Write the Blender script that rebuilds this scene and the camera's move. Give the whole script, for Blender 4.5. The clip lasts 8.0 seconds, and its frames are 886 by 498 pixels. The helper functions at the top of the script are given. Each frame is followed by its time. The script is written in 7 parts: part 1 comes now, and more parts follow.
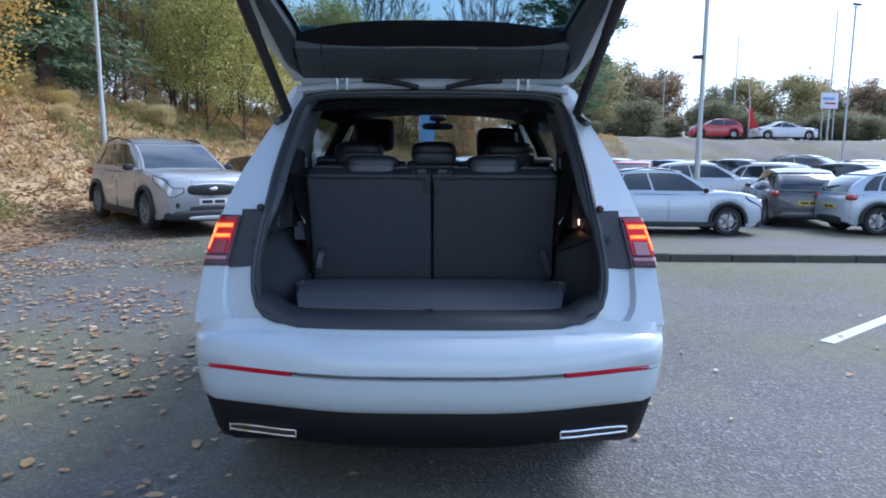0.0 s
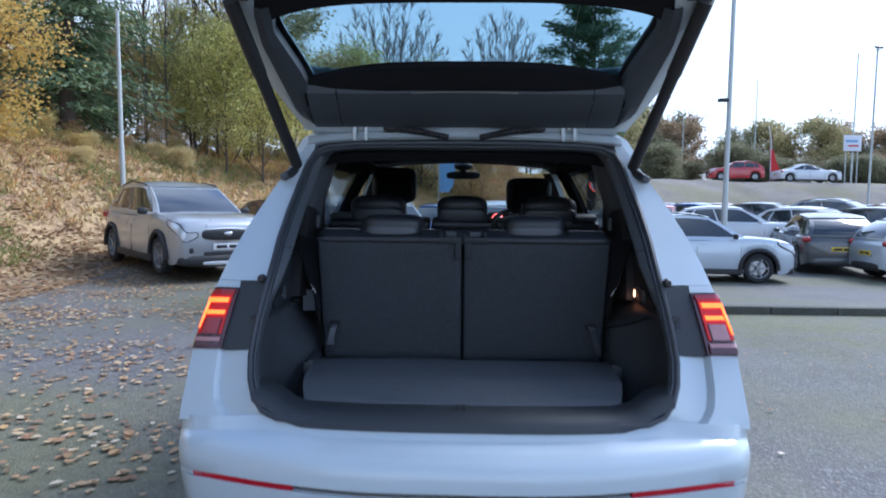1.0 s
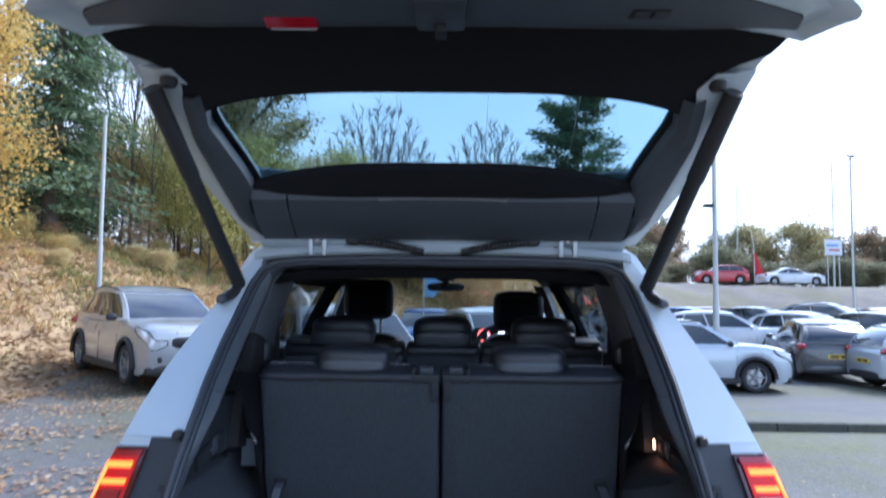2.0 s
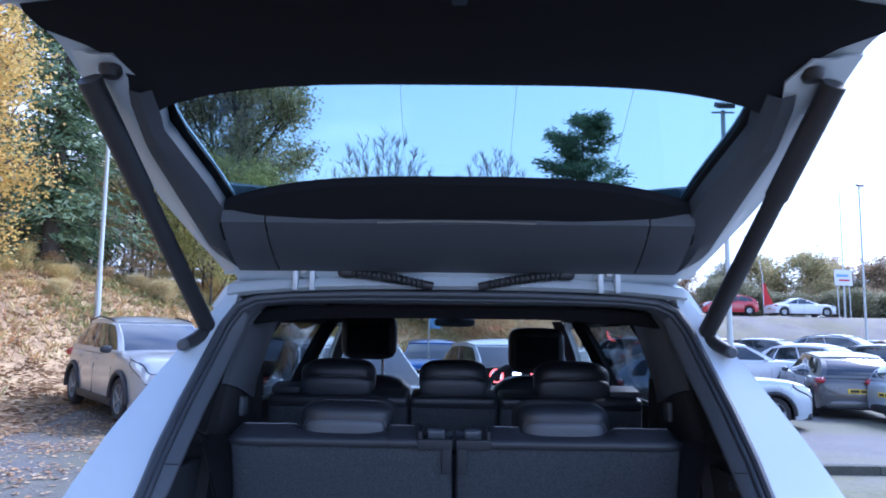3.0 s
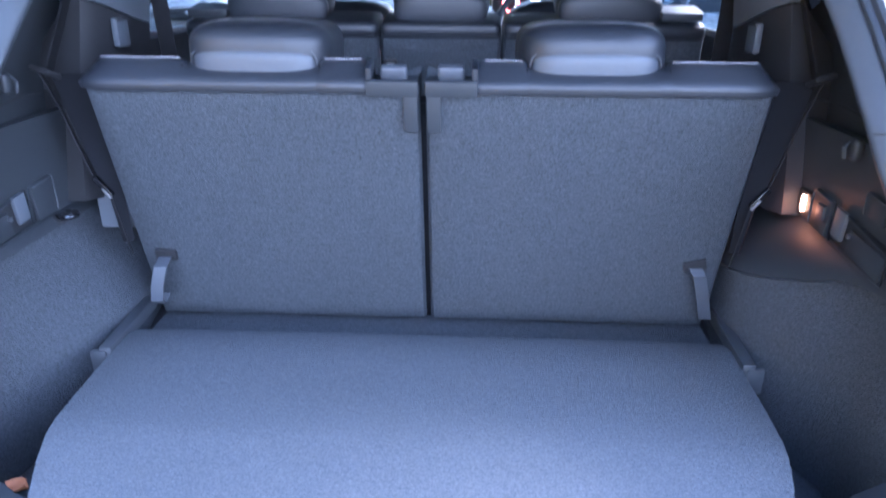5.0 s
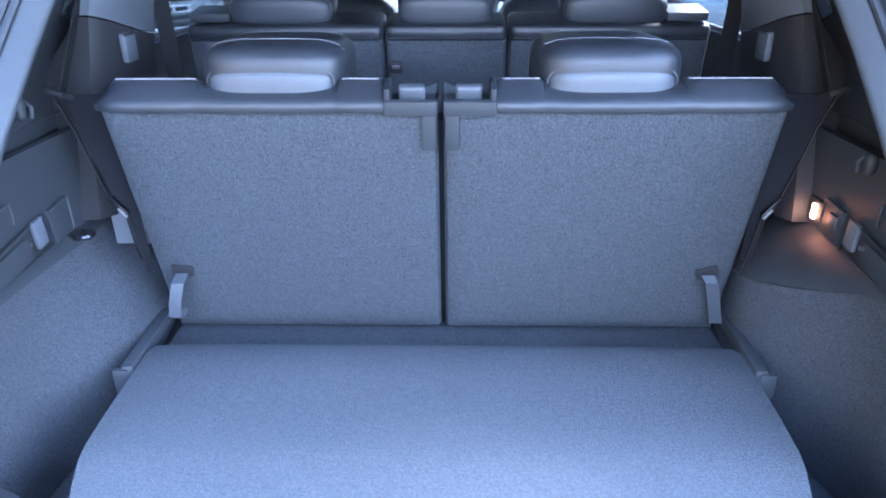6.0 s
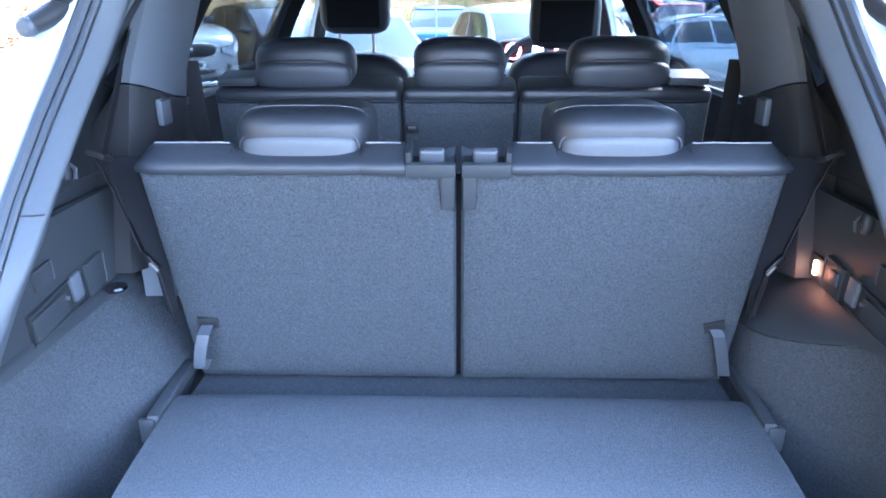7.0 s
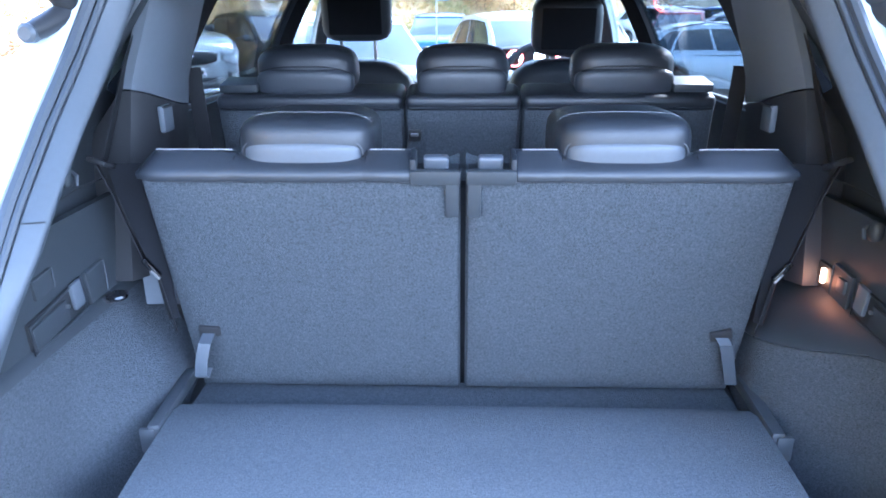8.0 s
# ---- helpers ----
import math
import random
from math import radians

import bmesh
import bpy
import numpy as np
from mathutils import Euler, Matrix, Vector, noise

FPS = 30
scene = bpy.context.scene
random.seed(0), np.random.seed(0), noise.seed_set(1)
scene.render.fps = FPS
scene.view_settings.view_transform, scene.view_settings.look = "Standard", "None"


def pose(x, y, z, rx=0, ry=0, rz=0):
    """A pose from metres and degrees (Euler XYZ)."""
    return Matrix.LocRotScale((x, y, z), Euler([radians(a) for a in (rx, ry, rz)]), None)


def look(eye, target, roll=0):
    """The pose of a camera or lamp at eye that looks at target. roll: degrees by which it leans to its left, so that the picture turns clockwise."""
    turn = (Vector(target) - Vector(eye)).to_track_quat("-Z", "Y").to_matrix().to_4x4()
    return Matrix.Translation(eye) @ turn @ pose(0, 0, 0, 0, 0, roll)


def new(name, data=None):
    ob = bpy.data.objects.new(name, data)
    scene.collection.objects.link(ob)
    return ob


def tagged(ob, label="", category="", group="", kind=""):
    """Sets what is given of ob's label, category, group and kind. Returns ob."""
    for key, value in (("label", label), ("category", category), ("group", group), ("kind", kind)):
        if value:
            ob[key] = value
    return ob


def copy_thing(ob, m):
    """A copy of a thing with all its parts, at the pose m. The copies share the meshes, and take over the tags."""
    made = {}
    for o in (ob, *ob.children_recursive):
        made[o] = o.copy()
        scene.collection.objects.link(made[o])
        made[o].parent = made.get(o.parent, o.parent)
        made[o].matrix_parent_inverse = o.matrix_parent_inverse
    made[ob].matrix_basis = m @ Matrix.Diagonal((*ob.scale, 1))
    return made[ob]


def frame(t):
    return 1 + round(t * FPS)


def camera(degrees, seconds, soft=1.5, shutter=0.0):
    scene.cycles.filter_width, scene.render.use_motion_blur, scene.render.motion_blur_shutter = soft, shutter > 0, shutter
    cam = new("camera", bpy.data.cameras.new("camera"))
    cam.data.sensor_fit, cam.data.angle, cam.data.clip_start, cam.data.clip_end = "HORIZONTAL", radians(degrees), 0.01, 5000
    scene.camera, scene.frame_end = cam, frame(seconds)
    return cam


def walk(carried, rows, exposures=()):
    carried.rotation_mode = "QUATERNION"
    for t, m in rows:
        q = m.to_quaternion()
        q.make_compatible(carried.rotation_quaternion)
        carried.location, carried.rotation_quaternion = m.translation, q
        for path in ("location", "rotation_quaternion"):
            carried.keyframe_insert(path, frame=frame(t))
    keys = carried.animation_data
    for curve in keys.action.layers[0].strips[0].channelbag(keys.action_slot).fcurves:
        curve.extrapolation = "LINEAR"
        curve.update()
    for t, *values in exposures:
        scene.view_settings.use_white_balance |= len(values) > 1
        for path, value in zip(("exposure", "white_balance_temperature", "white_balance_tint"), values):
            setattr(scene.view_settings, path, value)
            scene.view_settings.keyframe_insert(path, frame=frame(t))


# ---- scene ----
cam = camera(66.6, 8.0, soft=1.8, shutter=0.4)
PATH = [
    (0, (0.058, -2.604, 1.31), (0.053, -0.619, 1.066), 0.3),
    (0.5, (0.053, -2.419, 1.326), (0.021, -0.432, 1.097), -0.1),
    (1, (-0.004, -2.164, 1.391), (-0.06, -0.169, 1.265), 0.5),
    (1.5, (-0.022, -1.951, 1.419), (-0.045, 0.049, 1.387), 0.8),
    (2, (0.023, -1.701, 1.477), (0.003, 0.292, 1.652), 0.6),
    (2.2, (0.03, -1.629, 1.508), (-0.004, 0.355, 1.755), 0.9),
    (3.3, (-0.036, -1.208, 1.522), (-0.067, 0.774, 1.784), 0.6),
    (3.5, (-0.054, -1.14, 1.505), (-0.066, 0.856, 1.63), 0.7),
    (4, (-0.016, -0.972, 1.467), (-0.023, 1.017, 1.255), 0.0),
    (4.5, (0.058, -0.799, 1.466), (-0.011, 1.145, 1.004), -0.0),
    (5, (0.082, -0.701, 1.431), (0.002, 1.15, 0.676), 0.3),
    (5.2, (0.077, -0.677, 1.43), (0.007, 1.14, 0.6), 0.1),
    (6.3, (0.011, -0.701, 1.522), (-0.029, 1.126, 0.708), -0.4),
    (6.5, (0.005, -0.719, 1.524), (-0.037, 1.131, 0.765), -0.5),
    (7, (0.008, -0.734, 1.529), (-0.051, 1.144, 0.843), -0.3),
    (7.5, (0.003, -0.728, 1.529), (-0.054, 1.156, 0.861), -0.2),
    (8, (0.0, -0.723, 1.526), (-0.059, 1.162, 0.86), -0.3),
]
walk(cam, [(t, look(eye, target, roll)) for t, eye, target, roll in PATH],
     [(0, 0.95, 5150, 10), (1.5, 1.06, 5250, 10), (2.2, 1.42, 5100, 12), (3.5, 1.55, 4450, 24), (4.0, 2.3, 4250, 25), (4.5, 3.2, 4300, 23), (5.0, 3.8, 4950, 20), (6.5, 4.2, 4900, 13), (8, 4.2, 4900, 11)])

# ---- world, sun, exposure ----
SUN_EL, SUN_AZ = radians(46), radians(54)      # azimuth clockwise from +y
world = bpy.data.worlds.new("sky")
scene.world = world
world.use_nodes = True
wn = world.node_tree.nodes
wl = world.node_tree.links
sky = wn.new("ShaderNodeTexSky")
sky.sky_type, sky.sun_disc, sky.sun_elevation, sky.sun_rotation = "NISHITA", False, SUN_EL, SUN_AZ
sky.air_density, sky.dust_density, sky.ozone_density = 1.0, 1.6, 1.0
wn["Background"].inputs["Strength"].default_value = 0.15
coord, cloud, cover, blend = wn.new("ShaderNodeTexCoord"), wn.new("ShaderNodeTexNoise"), wn.new("ShaderNodeMapRange"), wn.new("ShaderNodeMix")
stretch = wn.new("ShaderNodeMapping")
stretch.inputs["Scale"].default_value = (1.0, 1.0, 2.6)
cloud.inputs["Scale"].default_value, cloud.inputs["Detail"].default_value, cloud.inputs["Roughness"].default_value = 1.7, 7, 0.55
cover.inputs["From Min"].default_value, cover.inputs["From Max"].default_value = 0.50, 0.72
wl.new(coord.outputs["Generated"], stretch.inputs["Vector"])
wl.new(stretch.outputs["Vector"], cloud.inputs["Vector"])
wl.new(cloud.outputs["Fac"], cover.inputs["Value"])
blend.data_type = "RGBA"
blend.inputs["B"].default_value = (5.6, 5.9, 6.3, 1)      # sunlit thin cloud
split, haze, veil = wn.new("ShaderNodeSeparateXYZ"), wn.new("ShaderNodeMapRange"), wn.new("ShaderNodeMath")
haze.interpolation_type = "SMOOTHSTEP"      # whitish haze low over the horizon, all round
haze.inputs["From Min"].default_value, haze.inputs["From Max"].default_value = 0.80, 0.08
haze.inputs["To Max"].default_value = 0.9
veil.operation = "MAXIMUM"
wl.new(coord.outputs["Generated"], split.inputs["Vector"])
wl.new(split.outputs["Z"], haze.inputs["Value"])
wl.new(haze.outputs["Result"], veil.inputs[0])
wl.new(cover.outputs["Result"], veil.inputs[1])
wl.new(veil.outputs[0], blend.inputs["Factor"])
wl.new(sky.outputs["Color"], blend.inputs["A"])
wl.new(blend.outputs["Result"], wn["Background"].inputs["Color"])
sun = new("sun", bpy.data.lights.new("sun", "SUN"))
sun.data.energy, sun.data.angle, sun.data.color = 1.9, radians(24), (1.0, 0.93, 0.84)
to_sun = Vector((math.sin(SUN_AZ) * math.cos(SUN_EL), math.cos(SUN_AZ) * math.cos(SUN_EL), math.sin(SUN_EL)))
sun.matrix_world = look(to_sun * 100, (0, 0, 0))

rnd = random.Random(7)


# ---- materials ----
def material(name, color, rough=0.6, metal=0.0, vary=0.12, scale=8.0, bump=0.0, bump_scale=60.0, fine=None, clear=0.0, random_tint=0.0, spec=0.5, rough_vary=0.08):
    """A surface with variation at two scales and fine relief, in object metres."""
    m = bpy.data.materials.new(name)
    m.use_nodes = True
    n, l = m.node_tree.nodes, m.node_tree.links
    b = n["Principled BSDF"]
    b.inputs["Roughness"].default_value, b.inputs["Metallic"].default_value = rough, metal
    b.inputs["Coat Weight"].default_value, b.inputs["Coat Roughness"].default_value = clear, 0.04
    b.inputs["Specular IOR Level"].default_value = spec
    geo = n.new("ShaderNodeNewGeometry")
    big, small = n.new("ShaderNodeTexNoise"), n.new("ShaderNodeTexNoise")
    big.inputs["Scale"].default_value, big.inputs["Detail"].default_value = scale, 4
    small.inputs["Scale"].default_value, small.inputs["Detail"].default_value = fine or scale * 9, 3
    l.new(geo.outputs["Position"], big.inputs["Vector"])
    l.new(geo.outputs["Position"], small.inputs["Vector"])
    add = n.new("ShaderNodeMath")
    add.operation = "ADD"
    l.new(big.outputs["Fac"], add.inputs[0])
    l.new(small.outputs["Fac"], add.inputs[1])
    ramp = n.new("ShaderNodeMapRange")
    ramp.inputs["From Min"].default_value, ramp.inputs["From Max"].default_value = 0.55, 1.45
    ramp.inputs["To Min"].default_value, ramp.inputs["To Max"].default_value = 1 - vary, 1 + vary
    l.new(add.outputs[0], ramp.inputs["Value"])
    hsv = n.new("ShaderNodeHueSaturation")
    hsv.inputs["Color"].default_value = (*color, 1)
    last = ramp.outputs["Result"]
    if random_tint:
        info = n.new("ShaderNodeObjectInfo")
        tint = n.new("ShaderNodeMapRange")
        tint.inputs["To Min"].default_value, tint.inputs["To Max"].default_value = 1 - random_tint, 1 + random_tint
        l.new(info.outputs["Random"], tint.inputs["Value"])
        mul = n.new("ShaderNodeMath")
        mul.operation = "MULTIPLY"
        l.new(last, mul.inputs[0])
        l.new(tint.outputs["Result"], mul.inputs[1])
        last = mul.outputs[0]
    l.new(last, hsv.inputs["Value"])
    l.new(hsv.outputs["Color"], b.inputs["Base Color"])
    rr = n.new("ShaderNodeMapRange")
    rr.inputs["To Min"].default_value, rr.inputs["To Max"].default_value = max(0.02, rough - rough_vary), min(1, rough + rough_vary)
    l.new(big.outputs["Fac"], rr.inputs["Value"])
    l.new(rr.outputs["Result"], b.inputs["Roughness"])
    if bump:
        bn, bp = n.new("ShaderNodeTexNoise"), n.new("ShaderNodeBump")
        bn.inputs["Scale"].default_value, bn.inputs["Detail"].default_value = bump_scale, 5
        bp.inputs["Strength"].default_value, bp.inputs["Distance"].default_value = bump, 0.01
        l.new(geo.outputs["Position"], bn.inputs["Vector"])
        l.new(bn.outputs["Fac"], bp.inputs["Height"])
        l.new(bp.outputs["Normal"], b.inputs["Normal"])
    return m


def leaf_material(name, colors, trans=0.35):
    """Leaves whose colour changes from leaf to leaf."""
    m = bpy.data.materials.new(name)
    m.use_nodes = True
    n, l = m.node_tree.nodes, m.node_tree.links
    geo, ramp = n.new("ShaderNodeNewGeometry"), n.new("ShaderNodeValToRGB")
    ramp.color_ramp.elements[0].color, ramp.color_ramp.elements[1].color = (*colors[0], 1), (*colors[-1], 1)
    for i, c in enumerate(colors[1:-1]):
        ramp.color_ramp.elements.new((i + 1) / (len(colors) - 1)).color = (*c, 1)
    l.new(geo.outputs["Random Per Island"], ramp.inputs["Fac"])
    b = n["Principled BSDF"]
    b.inputs["Roughness"].default_value = 0.6
    l.new(ramp.outputs["Color"], b.inputs["Base Color"])
    tr, mix = n.new("ShaderNodeBsdfTranslucent"), n.new("ShaderNodeMixShader")
    l.new(ramp.outputs["Color"], tr.inputs["Color"])
    mix.inputs["Fac"].default_value = trans
    l.new(b.outputs[0], mix.inputs[1])
    l.new(tr.outputs[0], mix.inputs[2])
    l.new(mix.outputs[0], n["Material Output"].inputs["Surface"])
    return m


def glass_material(name, tint, gloss=1.0, base=0.04, rim=0.5):
    """Thin clear glass; the gloss grows towards grazing angles."""
    m = bpy.data.materials.new(name)
    m.use_nodes = True
    n, l = m.node_tree.nodes, m.node_tree.links
    n.remove(n["Principled BSDF"])
    clear, shine, mix, lw = n.new("ShaderNodeBsdfTransparent"), n.new("ShaderNodeBsdfGlossy"), n.new("ShaderNodeMixShader"), n.new("ShaderNodeLayerWeight")
    clear.inputs["Color"].default_value = (*tint, 1)
    shine.inputs["Roughness"].default_value = 0.02
    shine.inputs["Color"].default_value = (gloss, gloss, gloss, 1)
    power, scale = n.new("ShaderNodeMath"), n.new("ShaderNodeMath")
    power.operation, power.inputs[1].default_value = "POWER", 4.0
    scale.operation, scale.inputs[1].default_value, scale.inputs[2].default_value = "MULTIPLY_ADD", rim, base
    l.new(lw.outputs["Facing"], power.inputs[0])
    l.new(power.outputs[0], scale.inputs[0])
    l.new(scale.outputs[0], mix.inputs[0])
    l.new(clear.outputs[0], mix.inputs[1])
    l.new(shine.outputs[0], mix.inputs[2])
    l.new(mix.outputs[0], n["Material Output"].inputs["Surface"])
    return m


def glow_material(name, color, strength, base=(0.3, 0.02, 0.01)):
    m = bpy.data.materials.new(name)
    m.use_nodes = True
    b = m.node_tree.nodes["Principled BSDF"]
    b.inputs["Base Color"].default_value, b.inputs["Roughness"].default_value = (*base, 1), 0.2
    b.inputs["Emission Color"].default_value, b.inputs["Emission Strength"].default_value = (*color, 1), strength
    return m


PAINT = material("white_car_paint", (0.50, 0.56, 0.605), 0.28, 0.0, 0.012, 3, clear=1.0, rough_vary=0.01)
BLACK_PLASTIC = material("black_grained_plastic", (0.018, 0.018, 0.02), 0.55, 0, 0.15, 20, 0.12, 420)
GREY_PLASTIC = material("dark_grey_trim_plastic", (0.030, 0.034, 0.039), 0.5, 0, 0.08, 12, 0.1, 500)
PALE_PLASTIC = material("light_grey_pillar_plastic", (0.090, 0.100, 0.115), 0.5, 0, 0.06, 12, 0.08, 500)
FRAME_PLASTIC = material("grey_boot_frame_plastic", (0.049, 0.054, 0.062), 0.45, 0, 0.08, 12, 0.06, 500)
FRAME_PALE = material("grey_pillar_plastic", (0.060, 0.067, 0.078), 0.5, 0, 0.08, 12, 0.06, 500)
WEBBING = material("black_seat_belt_webbing", (0.010, 0.010, 0.012), 0.7, 0, 0.1, 60, spec=0.3)
SEAL = material("grey_seal_rubber", (0.040, 0.045, 0.054), 0.45, 0, 0.1, 30)
RUBBER = material("black_rubber", (0.02, 0.02, 0.022), 0.5, 0, 0.1, 30)
CARPET = material("charcoal_boot_carpet", (0.097, 0.105, 0.118), 0.95, 0, 0.36, 230, 0.5, 330, fine=420, spec=0.15)
SEAT_CARPET = material("charcoal_seat_carpet", (0.077, 0.086, 0.098), 0.95, 0, 0.62, 260, 0.9, 420, fine=620, spec=0.15)
LINING_CARPET = material("dark_lining_carpet", (0.074, 0.082, 0.094), 0.95, 0, 0.45, 190, 0.8, 330, fine=420, spec=0.15)
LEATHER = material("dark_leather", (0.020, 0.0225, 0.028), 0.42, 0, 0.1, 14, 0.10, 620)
# grey of buttons and straps; on head restraint pads a lit copy of dark_leather
LEATHER_GREY_LIT = material("grey_and_lit_leather", (0.062, 0.069, 0.082), 0.42, 0, 0.08, 14, 0.10, 620)
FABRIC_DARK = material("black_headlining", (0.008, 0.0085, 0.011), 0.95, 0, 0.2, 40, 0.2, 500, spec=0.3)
GLOSS_BLACK = material("satin_black_valance", (0.007, 0.007, 0.009), 0.5, 0, 0.1, 20, spec=0.25)
GLOSS_TRIM = material("glossy_black_plastic", (0.008, 0.008, 0.010), 0.18, 0, 0.1, 30, clear=0.6)
LABEL_GREY = material("pale_grey_label", (0.12, 0.132, 0.15), 0.6, 0, 0.05, 20)
# lighter copy of dark_leather, for pads that catch the light
LEATHER_PAD_LIT = material("lit_dark_leather", (0.033, 0.037, 0.045), 0.42, 0, 0.08, 14, 0.10, 620)
STITCH = material("white_stitching", (0.40, 0.40, 0.42), 0.8, 0, 0.1, 50)
CHROME = material("chrome", (0.8, 0.8, 0.82), 0.12, 1.0, 0.03, 10)
DULL_CHROME = material("dull_dark_chrome", (0.30, 0.27, 0.24), 0.28, 1.0, 0.05, 10)
STEEL = material("zinc_steel", (0.45, 0.45, 0.46), 0.35, 1.0, 0.1, 20)
GLASS = glass_material("clear_glass", (0.66, 0.70, 0.70), 1.0, 0.02, 0.3)
GLASS_REAR = glass_material("blue_tinted_glass", (0.50, 0.595, 0.63), 0.8, 0.02, 0.3)
GLASS_DARK = glass_material("privacy_glass", (0.34, 0.375, 0.395), 1.0, 0.02, 0.3)
RED_LENS = material("red_lens", (0.32, 0.012, 0.018), 0.12, 0, 0.1, 30, clear=1.0)
RED_DARK = material("dark_red_lens", (0.07, 0.006, 0.01), 0.1, 0, 0.2, 30, clear=1.0)
RED_FIELD = glow_material("lit_red_lens", (1.0, 0.01, 0.005), 0.10, (0.30, 0.01, 0.012))
PINK_SHEEN_LENS = material("pink_lens_and_sheen", (0.42, 0.20, 0.20), 0.15, 0.2, 0.1, 40, clear=1.0)
LED = glow_material("orange_red_led", (1.0, 0.10, 0.008), 2.6)
REFLECTOR = material("red_reflector", (0.42, 0.006, 0.02), 0.2, 0, 0.1, 60, clear=0.15, spec=0.3)
LAMP_GLOW = glow_material("warm_boot_lamp", (1.0, 0.50, 0.24), 2.4, (0.8, 0.7, 0.6))
DIAL_RED = glow_material("red_dial_light", (1.0, 0.12, 0.1), 2.0, (0.02, 0.02, 0.02))
DIAL_WHITE = glow_material("white_dial_light", (0.9, 0.92, 1.0), 1.6, (0.02, 0.02, 0.02))
TYRE = material("tyre_rubber", (0.016, 0.016, 0.017), 0.8, 0, 0.25, 15, 0.2, 90)
ALLOY = material("silver_alloy", (0.50, 0.51, 0.53), 0.35, 0.35, 0.08, 10)
GREY_ALLOY = material("dull_grey_alloy", (0.24, 0.25, 0.26), 0.4, 0.4, 0.08, 10)
LABEL_WHITE = material("white_label", (0.65, 0.66, 0.7), 0.6, 0, 0.05, 20)


# ---- mesh helpers ----
def link(name, bm, mat, parent=None, label="", smooth=True, flat_angle=40):
    bmesh.ops.recalc_face_normals(bm, faces=bm.faces)
    me = bpy.data.meshes.new(name)
    if smooth:
        for f in bm.faces:
            f.smooth = True
        for e in bm.edges:
            if len(e.link_faces) != 2 or e.calc_face_angle(0) > radians(flat_angle):
                e.smooth = False
    bm.to_mesh(me)
    bm.free()
    me.materials.append(mat)
    ob = new(name, me)
    if parent:
        ob.parent = parent
    if label:
        ob["label"] = label
    return ob


def part(name, bm, mat, parent, label="", smooth=True):
    return link(name, bm, mat, parent, label, smooth)


def empty(name, label, category, group="", kind="", m=None):
    ob = new(name)
    ob.empty_display_size = 0.2
    if m:
        ob.matrix_world = m
    return tagged(ob, label, category, group, kind)


def lerp(a, b, t):
    return a + (b - a) * t


def curve(value, knots):
    """Straight-line interpolation in a table of (position, value)."""
    if value <= knots[0][0]:
        return knots[0][1]
    for (a, va), (b, vb) in zip(knots, knots[1:]):
        if value <= b:
            return va + (vb - va) * (value - a) / (b - a)
    return knots[-1][1]


def smooth01(t):
    t = min(1, max(0, t))
    return t * t * (3 - 2 * t)


def shell(rows, th, bm=None, flip=False):
    """A curved panel of thickness th from rows of points; the thickness goes behind the surface."""
    bm = bm or bmesh.new()
    P = [[Vector(p) for p in r] for r in rows]
    nr, nc = len(P), len(P[0])
    N = []
    for i in range(nr):
        line = []
        for j in range(nc):
            du = P[min(i + 1, nr - 1)][j] - P[max(i - 1, 0)][j]
            dv = P[i][min(j + 1, nc - 1)] - P[i][max(j - 1, 0)]
            c = du.cross(dv)
            line.append(c.normalized() if c.length > 1e-9 else (line[-1] if line else Vector((0, 0, 1))))
        N.append(line)
    s = -1 if flip else 1
    front = [[bm.verts.new(p) for p in r] for r in P]
    back = [[bm.verts.new(P[i][j] - s * th * N[i][j]) for j in range(nc)] for i in range(nr)]
    quads = []
    for i in range(nr - 1):
        for j in range(nc - 1):
            quads.append((front[i][j], front[i][j + 1], front[i + 1][j + 1], front[i + 1][j]))
            quads.append((back[i][j], back[i + 1][j], back[i + 1][j + 1], back[i][j + 1]))
    for i in range(nr - 1):
        quads.append((front[i][0], front[i + 1][0], back[i + 1][0], back[i][0]))
        quads.append((front[i][-1], back[i][-1], back[i + 1][-1], front[i + 1][-1]))
    for j in range(nc - 1):
        quads.append((front[0][j], back[0][j], back[0][j + 1], front[0][j + 1]))
        quads.append((front[-1][j], front[-1][j + 1], back[-1][j + 1], back[-1][j]))
    for q in quads:
        if len(set(q)) == 4:
            bm.faces.new(q)
    return bm


def box(c, size, bevel=0.0, m=None, bm=None, seg=2):
    """A box with rounded edges, centre c."""
    own = bmesh.new()
    bmesh.ops.create_cube(own, size=1)
    bmesh.ops.scale(own, vec=size, verts=own.verts)
    if bevel:
        bmesh.ops.bevel(own, geom=list(own.edges), offset=bevel, segments=seg, affect="EDGES", profile=0.6)
    bmesh.ops.transform(own, matrix=Matrix.Translation(c) @ (m or Matrix()), verts=own.verts)
    if bm is None:
        return own
    me = bpy.data.meshes.new("tmp")
    own.to_mesh(me)
    own.free()
    bm.from_mesh(me)
    bpy.data.meshes.remove(me)
    return bm


